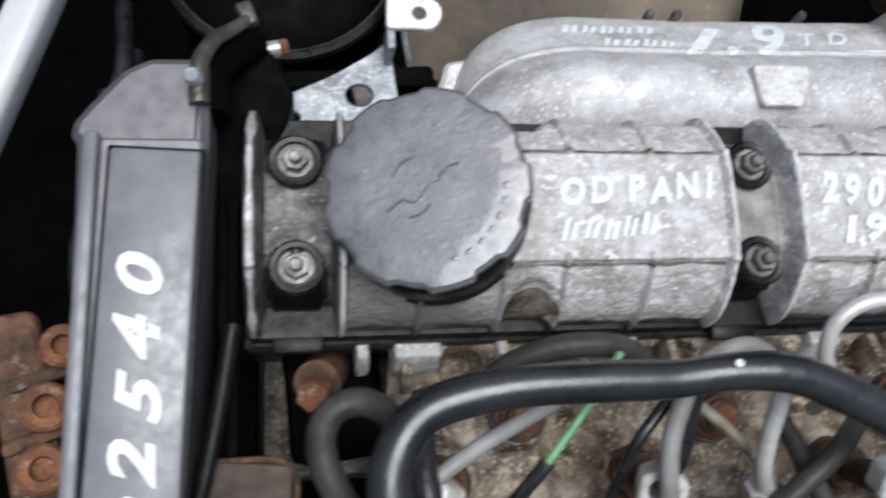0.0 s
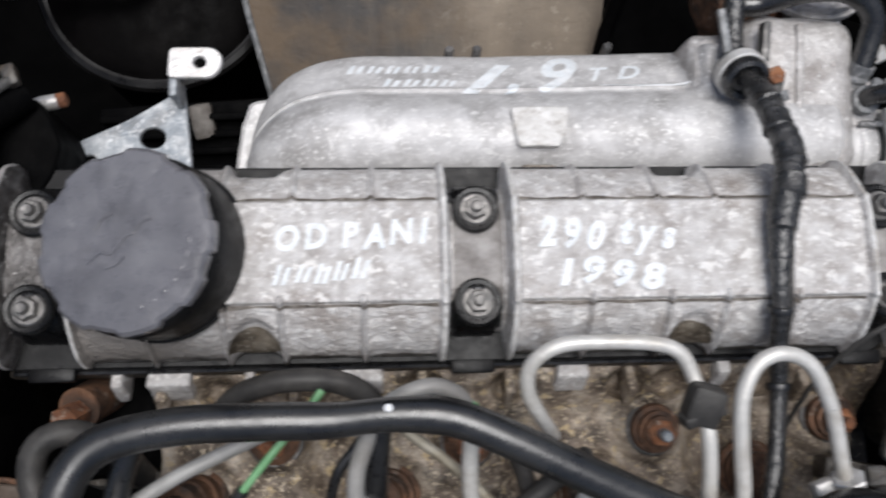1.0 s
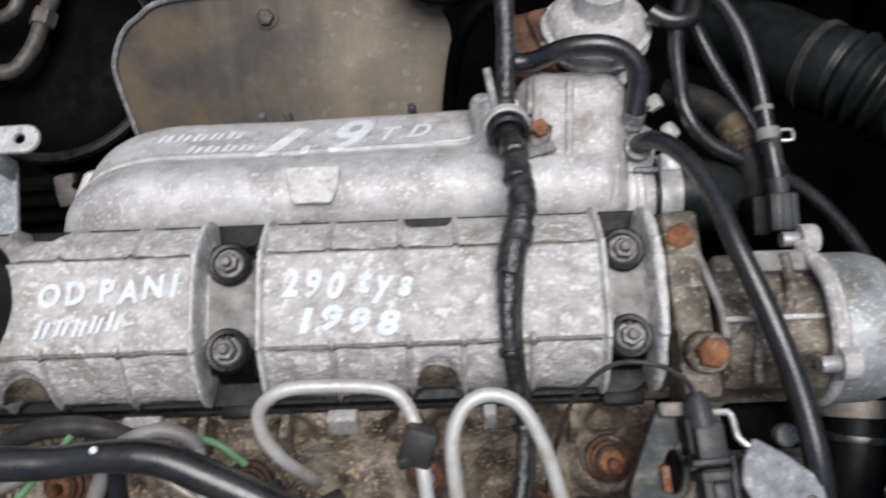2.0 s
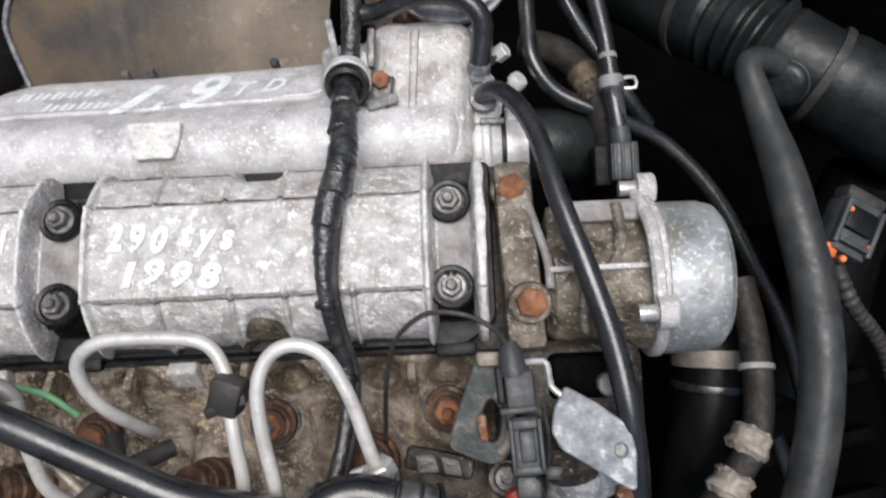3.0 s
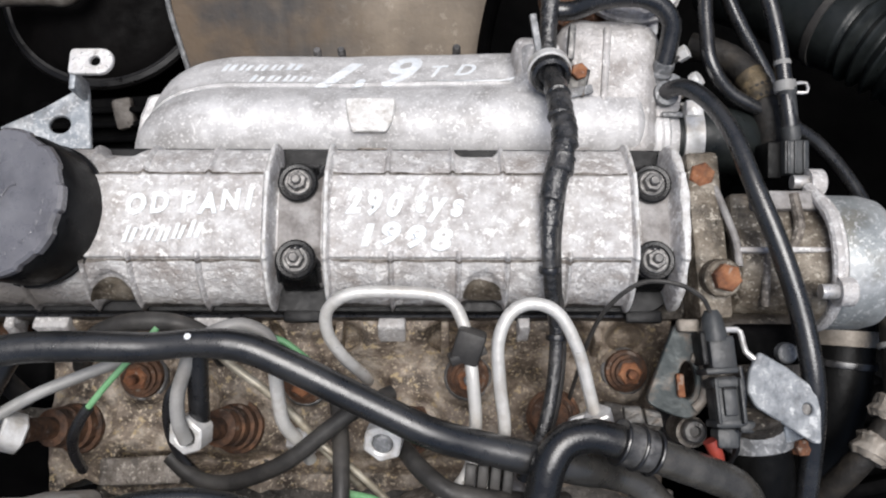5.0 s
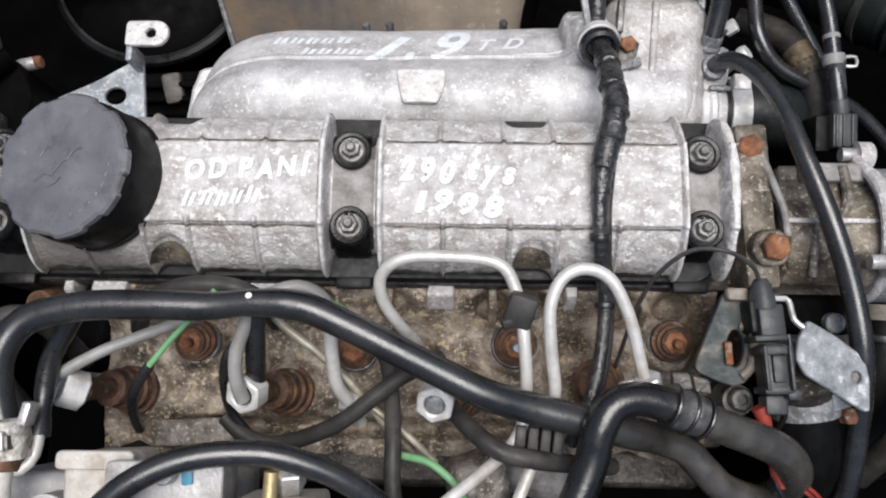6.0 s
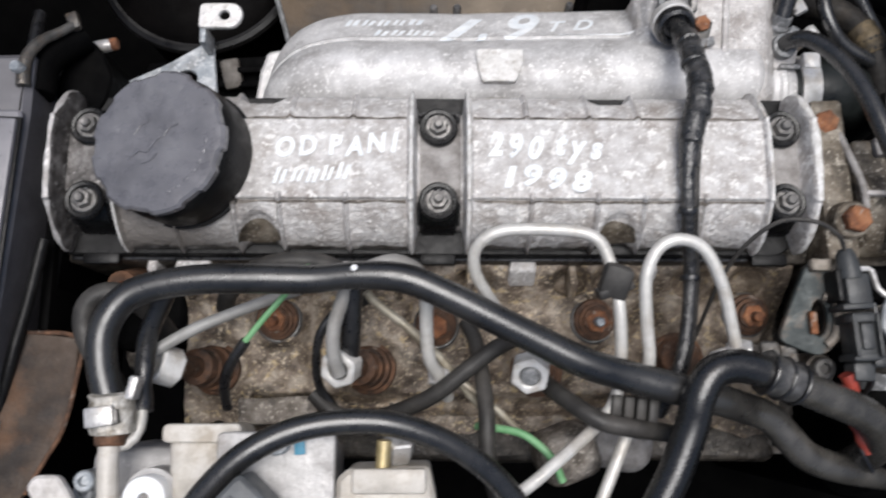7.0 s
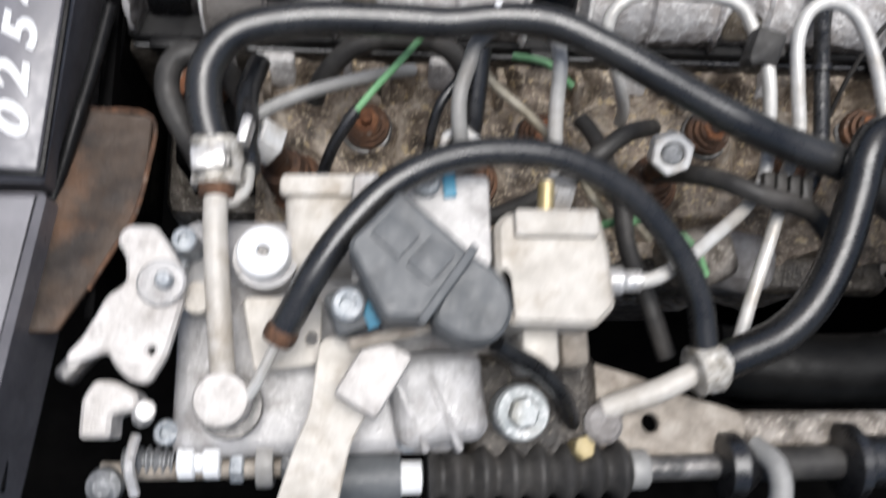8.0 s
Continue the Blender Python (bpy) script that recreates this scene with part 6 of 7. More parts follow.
part("nylon_joint", lathe([(0.0058, 0), (0.0067, 0.0006), (0.0067, 0.0054), (0.0060, 0.0060), (0.0046, 0.0062), (0.0046, 0.0088), (0.0060, 0.0090), (0.0067, 0.0096), (0.0067, 0.0144), (0.0058, 0.0150)], (-0.1510, -0.2048, 0.9020), (1, 0, 0), 26), MARKER, link, "white grooved nylon joint")
part("washer", lathe([(0.0090, 0), (0.0092, 0.001), (0.0092, 0.005), (0.0088, 0.006)], (-0.1235, -0.2060, 0.9), (1, 0, 0), 22), WIRE_PALE, link)
part("ball_joint", lathe([(0.0062, 0), (0.0066, 0.002), (0.0060, 0.006), (0.003, 0.008)], (-0.1755, -0.2120, 0.9), (0, -0.2, 1), 22), ZINC_DULL, link, "dull grey ball joint")


def coil(s, d):
    return 0.0044 + 0.0010 * math.cos(d * 2 * math.pi / 0.0028)


part("spring", sweep([(-0.1700, -0.2050, 0.9000), (-0.1600, -0.2045, 0.9005), (-0.1530, -0.2050, 0.9000)], coil, 14, 0.0005), ZINC_DULL, link, "small grey return spring")
part("lock_nut", hexagon(0.0056, 0.0050, (-0.1330, -0.2075, 0.9005), (1, 0, 0), 0.3), ZINC, link)
part("lock_nut", hexagon(0.0050, 0.0045, (-0.1150, -0.2080, 0.9000), (1, 0, 0), 0.1), ZINC_DULL, link)
part("clip_wire", sweep([(-0.1650, -0.1960, 0.9080), (-0.1660, -0.2060, 0.9110), (-0.1640, -0.2160, 0.9080)], 0.0020, 10), BRIGHT, link)
big = thing("radiator_hose", (0.13, -0.171, 0.865), "thick black rubber hose with a dull clamp band", "hose", "hoses")
part("tube", sweep([(0.078, -0.165, 0.850), (0.100, -0.1690, 0.8560), (0.130, -0.1710, 0.8580), (0.165, -0.1700, 0.858), (0.22, -0.168, 0.85)], 0.0165, 26), RUBBER_DEEP, big)
ring_clamp("hose_clamp", big, (0.1640, -0.1700, 0.8580), (1, 0, 0), 0.0170, 0.0110, ZINC_DULL, "dull clamp band")
clutter = thing("oily_casting", (0.07, -0.115, 0.83), "oily lumpy casting below the fuel pipes", "engine part")
part("lump", block((0.030, 0.026, 0.030), pose(0.0640, -0.1210, 0.8680, 12, 8, 20), 0.008, 3), CAST_DARK, clutter)
part("lump", lumpy(block((0.036, 0.030, 0.034), pose(0.0970, -0.1160, 0.8360, 8, -6, -10), 0.010, 4), 0.0012), CAST_MID, clutter, "dull grey rounded boss")


# ---------- vacuum pump and its bracket at the gearbox end ----------
vac = thing("vacuum_pump", (0.235, 0.0, 0.83), "oily cast vacuum pump with a zinc-coated drum", "vacuum pump")
part("flange", block((0.017, 0.084, 0.050), pose(0.2010, 0.0150, 0.8640, 0, 0, 2), 0.003), OIL_CAST, vac, "dirty mounting flange")
for ax_, ay, az in ((0.1990, 0.0450, 0.8840), (0.2040, -0.0080, 0.8970)):
    pad = part("bolt_pad", lathe([(0.0092, -0.012), (0.0092, 0), (0.0082, 0.001)], (ax_, ay, az - 0.001), (0.05, -0.15, 1), 28), OIL_CAST, vac)
    part("rusty_bolt", hexagon(0.0068, 0.0058, (ax_, ay, az), (0.05, -0.15, 1), ay * 30), RUST, pad, "orange rusty bolt head")
part("bridge", sweep([(0.2050, 0.0400, 0.8870), (0.2090, 0.0250, 0.8900), (0.2125, 0.0100, 0.8925), (0.2130, -0.0020, 0.8930)], 0.0019, 10), CAST_MID, vac, "thin cast edge of the flange")
part("body", lathe([(0.022, 0), (0.026, 0.004), (0.027, 0.030), (0.030, 0.040), (0.031, 0.047)], (0.212, 0.0030, 0.8650), (1, 0, 0), 40), OIL_CAST, vac, "oil-wet lower body")
part("top_block", lumpy(block((0.044, 0.046, 0.040), pose(0.2350, 0.0130, 0.8660, -4), 0.003, 2), 0.0008, 120, 2), OIL_CAST, vac)
part("rib", block((0.046, 0.0026, 0.008), (0.2360, 0.0060, 0.8915), 0.001), CAST, vac)
part("ledge", block((0.034, 0.010, 0.006), pose(0.2400, 0.0320, 0.8860, -4), 0.0015), CAST_MID, vac)
part("web", sweep([(0.2440, 0.0350, 0.8880), (0.2450, 0.0200, 0.8900), (0.2420, 0.0100, 0.8900), (0.2360, 0.0020, 0.8900)], 0.0028, 10), CAST_DARK, vac)
part("web", sweep([(0.2280, 0.0060, 0.8910), (0.2270, -0.0080, 0.8890), (0.2275, -0.0200, 0.8850)], 0.0022, 10), CAST_DARK, vac)
part("rim_lip", sweep([(0.2545, 0.0400, 0.8820), (0.2555, 0.0330, 0.8890), (0.2565, 0.0200, 0.8990), (0.2570, 0.0060, 0.9015), (0.2575, -0.0070, 0.8995), (0.2580, -0.0140, 0.8965)], 0.0030, 10), CAST, vac, "bright scraped flange edge")
part("rim_plate", lathe([(0.0350, 0), (0.0360, 0.001), (0.0360, 0.0045), (0.0350, 0.0055)], (0.2575, 0.0050, 0.8650), (1, 0, 0), 48), CAST, vac)
for ey, ez in ((0.0435, 0.8790), (-0.0150, 0.8995), (-0.012, 0.832)):
    ear = part("ear", lathe([(0.0070, 0), (0.0070, 0.007), (0.0062, 0.008)], (0.2555, ey, ez), (1, 0, 0), 24), CAST, vac)
    part("ear_bolt", lathe([(0.0036, 0), (0.0036, 0.009), (0.003, 0.010)], (0.2475, ey, ez + 0.001), (1, 0, 0), 16), BRIGHT, ear)
part("drum", lathe([(0.0340, 0), (0.0345, 0.002), (0.0342, 0.019), (0.0325, 0.0250), (0.0290, 0.0280), (0.0100, 0.0288), (0.001, 0.0288)], (0.2630, 0.0045, 0.8665), (1, 0, 0), 56), DRUM_ZINC, vac, "mottled zinc-coated drum")

plug_ = thing("cable_connector", (0.2525, 0.058, 0.868), "black plug connector on a cable above the vacuum pump", "connector")
part("housing", block((0.0130, 0.0180, 0.022), pose(0.2520, 0.0590, 0.8680, 10), 0.0015), CONN_GREY, plug_)
for ox in (-0.0045, -0.0010, 0.0035):
    part("ridge", block((0.0016, 0.0165, 0.002), pose(0.2520 + ox, 0.0570, 0.8788, 10), 0.0005), CONN_GREY, plug_)
part("latch", block((0.0075, 0.0190, 0.018), pose(0.2425, 0.0585, 0.8650, 10), 0.001), RUBBER_DEEP, plug_, "black latch")
part("stem", lathe([(0.0040, 0), (0.0050, 0.004), (0.0050, 0.009), (0.0040, 0.010), (0.0044, 0.016), (0.0044, 0.026), (0.0050, 0.027), (0.0050, 0.030), (0.0043, 0.031)], (0.2518, 0.0650, 0.8740), (-0.09, 0.98, 0.17), 18), SMOKE_PLASTIC, plug_, "smoke-grey sleeve")
part("pale_mark", lathe([(0.0042, 0), (0.0044, 0.0006), (0.0044, 0.002), (0.0042, 0.0026)], (0.2479, 0.1065, 0.8791), (-0.05, 1, 0.05), 14), WIRE_PALE, plug_, "pale sleeve end")
part("cable", sweep([(0.2515, 0.0680, 0.8750), (0.2492, 0.0860, 0.8780), (0.2480, 0.1050, 0.8790), (0.2462, 0.1230, 0.8800), (0.2410, 0.1480, 0.8810), (0.229, 0.175, 0.880)], 0.0042, 12), RUBBER, plug_)
sc = ring_clamp("pale_clip", plug_, (0.2485, 0.0950, 0.8787), (-0.05, 1, 0.1), 0.0044, 0.0060, WIRE_PALE, "pale spring clip", False)
part("clip_loop", sweep([(0.2540, 0.0965, 0.8800), (0.2592, 0.0965, 0.8800), (0.2594, 0.0918, 0.8795), (0.2540, 0.0918, 0.8790)], 0.0009, 8), BRIGHT, sc)
tube("brown_hose", [(0.2120, 0.1330, 0.8440), (0.2220, 0.1285, 0.8480), (0.2330, 0.1200, 0.8530), (0.2415, 0.1040, 0.8585), (0.2465, 0.0880, 0.8590), (0.2490, 0.0730, 0.8550), (0.250, 0.060, 0.845)], lambda s, d: 0.0078 + 0.0003 * math.sin(d * 1100), BROWN_RUBBER,
     "brown-stained old rubber hose beside the connector", "hose", "hoses")
part("worn_patch", sweep([(0.2385, 0.1105, 0.8570), (0.2408, 0.1055, 0.8582), (0.2430, 0.1000, 0.8588), (0.2448, 0.0940, 0.8592)], lambda s, d: 0.0082 + 0.0004 * math.sin(d * 1100), 18, 0.0015), TAN_RUBBER, bpy.data.objects["brown_hose"], "tan worn sleeve")
tube("vacuum_hose", [(0.2180, 0.1720, 0.868), (0.2130, 0.1500, 0.8700), (0.2125, 0.1300, 0.8700), (0.2138, 0.1120, 0.8700), (0.2250, 0.0970, 0.8650), (0.2470, 0.0870, 0.8600), (0.2770, 0.0740, 0.8500), (0.3030, 0.0470, 0.8400), (0.3210, 0.0130, 0.8300), (0.3360, -0.0190, 0.8200), (0.350, -0.06, 0.80)],
     0.0040, RUBBER_DUSTY, "long thin black vacuum hose", "hose", "hoses")
tube("vacuum_hose", [(0.2010, 0.1640, 0.874), (0.2090, 0.1590, 0.8740), (0.2200, 0.1600, 0.8730), (0.2260, 0.1720, 0.8700)], 0.0046, RUBBER_DUSTY, "short black vacuum hose", "hose", "hoses")
tube("vacuum_hose", [(0.2240, 0.1750, 0.858), (0.2350, 0.1480, 0.8540), (0.2480, 0.1250, 0.8480), (0.2620, 0.1050, 0.8400), (0.2750, 0.0900, 0.830)], 0.0042, RUBBER_DUSTY, "dusty black vacuum hose", "hose", "hoses")
hose_b = tube("heater_hose", [(0.1890, 0.0945, 0.8600), (0.1895, 0.0948, 0.8740), (0.1960, 0.0925, 0.8830), (0.2045, 0.0815, 0.8905), (0.2115, 0.0630, 0.8990), (0.2170, 0.0360, 0.9065), (0.2268, 0.0030, 0.9085), (0.2360, -0.0290, 0.9050), (0.2412, -0.0610, 0.9000),
                               (0.2440, -0.0920, 0.8850), (0.2432, -0.1230, 0.8700), (0.238, -0.160, 0.845)], lambda s, d: 0.0044 + 0.0008 * step(s, 0.1, 0.55), RUBBER_DUSTY, "long black rubber heater hose past the vacuum pump", "hose", "hoses", 18)
ring_clamp("spring_clip", hose_b, (0.1891, 0.0946, 0.8690), (0.1, -0.05, 1.0), 0.0056, 0.0045, ZINC_DULL, "dull spring clip")
tube("heater_hose", [(0.3420, 0.1060, 0.8480), (0.3320, 0.1060, 0.8610), (0.3215, 0.1065, 0.8685), (0.3145, 0.1015, 0.8715), (0.3165, 0.0860, 0.8722), (0.3195, 0.0700, 0.8730), (0.3225, 0.0490, 0.8770), (0.3260, 0.0140, 0.8800), (0.3290, -0.0110, 0.8780), (0.3290, -0.0440, 0.8740), (0.3230, -0.0800, 0.8680), (0.3110, -0.1180, 0.8600), (0.297, -0.150, 0.850)],
              lambda s, d: 0.0064 + 0.0032 * step(s, 0.08, 0.36), GREY_RUBBER, "thick grey-black heater hose at the gearbox end", "hose", "hoses", 24)

duct = thing("intake_duct", (0.33, 0.125, 0.82), "black corrugated rubber intake duct", "duct")


def pleats(s, d):
    w = step(s, 0.41, 0.43) * step(s, 0.55, 0.53)
    return 0.0250 - 0.0008 * w + w * 0.0026 * math.cos(d * 2 * math.pi / 0.0088) + 0.0022 * step(s, 0.63, 0.67)


part("bellows", sweep([(0.2700, 0.2250, 0.745), (0.2900, 0.1920, 0.785), (0.3035, 0.1690, 0.805), (0.3230, 0.1480, 0.822), (0.3390, 0.1320, 0.830), (0.3560, 0.1170, 0.833), (0.3740, 0.1050, 0.832), (0.4050, 0.0870, 0.825), (0.4500, 0.0650, 0.800)], pleats, 44, 0.0010), DUCT, duct)
ring_clamp("collar", duct, (0.3650, 0.1108, 0.8326), (0.82, -0.57, 0.0), 0.0262, 0.0050, RUBBER_OLD, "raised grey collar", False)
ring_clamp("rear_collar", duct, (0.3105, 0.1610, 0.8118), (0.60, -0.65, 0.46), 0.0254, 0.0050, RUBBER_OLD, "raised grey collar", False)
stub_ = part("side_stub", lathe([(0.0100, -0.026), (0.0100, 0), (0.0108, 0.001), (0.0108, 0.005), (0.0095, 0.0065), (0.0070, 0.0075)], (0.3370, 0.0990, 0.8560), (-0.45, -0.45, 0.8), 30), DUCT, duct, "round side stub")
part("stub_lip", lathe([(0.0102, 0), (0.0114, 0.0008), (0.0114, 0.0026), (0.0102, 0.0034)], (0.3378, 0.0998, 0.8545), (-0.45, -0.45, 0.8), 30), GREY_RUBBER, stub_)
part("down_pipe", sweep([(0.4050, 0.0680, 0.790), (0.3950, 0.0380, 0.765), (0.3850, -0.0070, 0.745), (0.3750, -0.0420, 0.72)], 0.024, 30), RUBBER_DEEP, duct)
airbox = thing("air_box", (0.45, 0.20, 0.78), "black plastic air filter box at the bay's edge", "air box")
part("box", block((0.14, 0.12, 0.12), pose(0.4450, 0.2150, 0.790, 0, 0, -8), 0.012, 3), BLACK_PLASTIC, airbox)
part("lid_edge", block((0.146, 0.126, 0.012), pose(0.4450, 0.2150, 0.838, 0, 0, -8), 0.004, 2), BLACK_PLASTIC, airbox)
filler = thing("round_lid", (0.305, 0.235, 0.83), "black round lid with a pale rim", "lid")
part("lid", lathe([(0.030, -0.03), (0.032, 0), (0.032, 0.010), (0.028, 0.012), (0.026, 0.009)], (0.3100, 0.2380, 0.820), (0, -0.2, 1), 36), BLACK_PLASTIC, filler)
part("rim", lathe([(0.0318, 0.0), (0.0332, 0.001), (0.0332, 0.004), (0.0318, 0.005)], (0.3100, 0.2365, 0.827), (0, -0.2, 1), 36), RUBBER_OLD, filler)

MULTI_GREY = material("blue_grey_plastic", [(0.040, 0.046, 0.047), (0.062, 0.069, 0.070), (0.090, 0.098, 0.099)], 0.45, 0, 80, bump=0.2, bump_scale=700,
                      stain=(0.020, 0.021, 0.021), stain_amount=0.5, stain_scale=110)
mconn = thing("multi_plug", (0.350, 0.024, 0.872), "unplugged dark grey connector with an orange seal", "connector")
mm = pose(0.3480, 0.0210, 0.8740, 0, 14, -28)
part("housing", block((0.0190, 0.0260, 0.014), mm, 0.0018), MULTI_GREY, mconn)
for ox in (-0.0085, 0.0085):
    part("rail", block((0.0022, 0.0220, 0.004), mm @ pose(ox, 0, 0.0080), 0.0006), MULTI_GREY, mconn)
part("cross_bar", block((0.0150, 0.0022, 0.004), mm @ pose(0, -0.0085, 0.0085), 0.0006), MULTI_GREY, mconn)
part("frame", block((0.0140, 0.0110, 0.004), mm @ pose(0, 0.003, 0.0075), 0.001), BLACK_PLASTIC, mconn, "black latch frame")
part("top_lip", block((0.0200, 0.0060, 0.012), mm @ pose(0, 0.0150, 0.001), 0.002), RUBBER_OLD, mconn, "dusty tan lip")
for ox, oy in ((-0.0060, 0.0060), (0.0090, -0.0060), (-0.0100, -0.0140), (-0.0010, -0.0160)):
    part("orange_seal", lathe([(0.0016, 0), (0.0016, 0.003), (0.0010, 0.0036)], tuple(mm @ Vector((ox, oy, 0.0060))), (0, 0, 1), 12), ORANGE, mconn, "orange rubber seal")
part("seal_lump", block((0.0090, 0.0060, 0.008), mm @ pose(-0.0075, -0.0140, 0.002), 0.002), ORANGE, mconn)
part("cable", sweep([tuple(mm @ Vector((-0.001, -0.014, 0))), (0.3430, -0.0020, 0.8740), (0.3500, -0.0140, 0.8680), (0.3690, -0.0330, 0.8500), (0.3850, -0.0700, 0.825), (0.395, -0.12, 0.80)],
                    lambda s, d: 0.0036 + 0.0004 * math.sin(d * 1500), 12, 0.0012), RUBBER_OLD, mconn, "corrugated black cable sleeve")

# ---------- coolant pipework below the vacuum pump ----------
cool = thing("coolant_pipe", (0.297, -0.05, 0.80), "thick black coolant hose with a dull steel clamp band", "hose", "hoses")
part("tube", sweep([(0.3000, -0.0100, 0.815), (0.2995, -0.0350, 0.812), (0.2960, -0.0650, 0.806), (0.2900, -0.0950, 0.79), (0.285, -0.13, 0.76)], 0.0180, 30), RUBBER_DEEP, cool)
ring_clamp("hose_clamp", cool, (0.2994, -0.0300, 0.8125), (-0.06, -1, -0.12), 0.0184, 0.0090, TAN_STEEL, "dull steel clamp band", False)
ring_clamp("hose_clamp", cool, (0.2985, -0.0440, 0.8110), (-0.10, -1, -0.18), 0.0186, 0.0040, RUBBER, "dark narrow ring", False)
side = thing("coolant_pipe", (0.315, -0.08, 0.82), "thin black coolant pipe with dirty silver unions", "hose", "hoses")
part("tube", sweep([(0.3080, 0.0050, 0.845), (0.3110, -0.0200, 0.846), (0.3105, -0.0440, 0.848), (0.3060, -0.0670, 0.851), (0.2970, -0.0830, 0.850), (0.2850, -0.1000, 0.842), (0.273, -0.121, 0.82)], 0.0070, 18), BROWN_RUBBER, side)
ring_clamp("thin_band", side, (0.3103, -0.0370, 0.8476), (-0.05, -1, 0.08), 0.0073, 0.0030, WIRE_PALE, "pale thin band", False)
for q in ((0.3060, -0.0650, 0.8508), (0.2960, -0.0840, 0.8490)):
    part("foil_wrap", lumpy(lathe([(0.0078, 0), (0.0098, 0.002), (0.0088, 0.006), (0.0102, 0.010), (0.0080, 0.013)], q, (-0.5, -0.85, -0.05), 16), 0.0014, 190, 2), TAN_STEEL, side, "crumpled dirty foil wrap")
tube("clear_hose", [(0.3320, -0.0700, 0.80), (0.3400, -0.0900, 0.79), (0.3480, -0.1150, 0.78), (0.352, -0.15, 0.76)], 0.0042, RUBBER, "thin black hose low in the bay", "hose", "hoses")
gear = thing("gearbox_casting", (0.36, -0.07, 0.415), "shade-black gearbox casting deep in the bay", "engine part")
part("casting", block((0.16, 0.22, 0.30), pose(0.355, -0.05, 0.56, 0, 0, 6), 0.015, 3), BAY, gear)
for k in range(4):
    part("fin", block((0.10, 0.010, 0.02), pose(0.37, -0.12 + 0.035 * k, 0.716, 0, 0, 12), 0.003), BLACK_PAINT, gear)

# ---------- thermostat end: lifting eye, connector, grey plate ----------
thermo = thing("thermostat_housing", (0.215, -0.045, 0.85), "dark oily thermostat housing at the end of the head", "housing")
part("housing", block((0.060, 0.046, 0.050), pose(0.2220, -0.0440, 0.8560, 6), 0.008, 3), OILY_BLACK, thermo)
part("cover_lug", block((0.036, 0.020, 0.014), pose(0.2280, -0.0380, 0.8780, 10), 0.004, 3), BLACK_PAINT, thermo)
part("lug_bolt", lathe([(0.0050, -0.004), (0.0050, 0.006), (0.0040, 0.007)], (0.2350, -0.0420, 0.8820), (0.1, -0.2, 1), 20), ZINC_DULL, thermo, "dull zinc bolt head")
part("outlet", lathe([(0.0150, 0), (0.0150, 0.02)], (0.2150, -0.0660, 0.8950), (0.3, -0.55, -0.75), 26), OILY_BLACK, thermo)
eye = thing("lifting_eye", (0.182, -0.055, 0.885), "dark green-grey lifting eye plate with a rusty slot", "bracket")
part("plate", plate(rounded([(0.1800, -0.0295), (0.1900, -0.0295), (0.1900, -0.0440), (0.1950, -0.0490), (0.1955, -0.0630), (0.1910, -0.0715), (0.1850, -0.0745), (0.1760, -0.0715), (0.1665, -0.0670), (0.1670, -0.0620), (0.1735, -0.0460)], 0.0035), 0.005, ((0.1852, -0.0560, 0.0038, 0.0088),),
                   Matrix.Translation((0.18, -0.055, 0.8920)) @ pose(0, 0, 0, 8, -6, 0) @ Matrix.Translation((-0.18, 0.055, 0))), material("dull_green_grey_steel", [(0.030, 0.037, 0.037), (0.055, 0.065, 0.065), (0.11, 0.122, 0.12)], 0.55, 0.3, 60, bump=0.3,
                                                                                                                                  stain=(0.22, 0.12, 0.06), stain_amount=0.5, stain_scale=60), eye)
part("rusty_lip", sweep([(0.1870, -0.0455, 0.8945), (0.1920, -0.0480, 0.8955), (0.1932, -0.0560, 0.8950), (0.1918, -0.0650, 0.8935), (0.1880, -0.0690, 0.8920)], 0.0022, 10), TAN_STEEL, eye, "rusty worn lip")
part("top_tab", lumpy(block((0.0100, 0.0060, 0.006), pose(0.1850, -0.0310, 0.8975), 0.0015), 0.0006, 200, 1), TAN_STEEL, eye, "tan crusted end")
part("rust_patch", lumpy(block((0.0036, 0.0110, 0.004), pose(0.1815, -0.0585, 0.8935, 8, -6, 4), 0.001), 0.0004, 250, 1), RUST, eye, "rust in the slot")

conn = thing("sensor_connector", (0.198, -0.058, 0.90), "grey plastic two-part sensor connector hanging on its wire", "connector")
part("nose", lathe([(0.0030, 0), (0.0046, 0.003), (0.0060, 0.012), (0.0060, 0.014)], (0.1935, -0.0245, 0.9060), (0.08, -1, -0.05), 18), CONN_GREY, conn)
part("socket", block((0.0118, 0.0150, 0.014), pose(0.1968, -0.0440, 0.9030, 0, 0, 4), 0.0015), CONN_GREY, conn)
part("collar", block((0.0150, 0.0030, 0.015), pose(0.1958, -0.0520, 0.9030, 0, 0, 4), 0.001), CONN_GREY, conn)
part("plug", block((0.0112, 0.0230, 0.014), pose(0.1982, -0.0660, 0.9020, 0, 0, 3), 0.0015), CONN_GREY, conn)
part("latch", block((0.0058, 0.0120, 0.003), pose(0.1985, -0.0660, 0.9095, 0, 0, 3), 0.0008), CONN_GREY, conn)
for ox in (-0.0056, 0.0056):
    part("guide_rail", block((0.0018, 0.0200, 0.004), pose(0.1982 + ox, -0.0655, 0.9100, 0, 0, 3), 0.0006), CONN_GREY, conn)
part("band", block((0.0138, 0.0042, 0.0155), pose(0.1977, -0.0575, 0.9025, 0, 0, 3), 0.001), CONN_GREY, conn)
part("band", block((0.0136, 0.0034, 0.0155), pose(0.1988, -0.0752, 0.9015, 0, 0, 3), 0.001), CONN_GREY, conn)
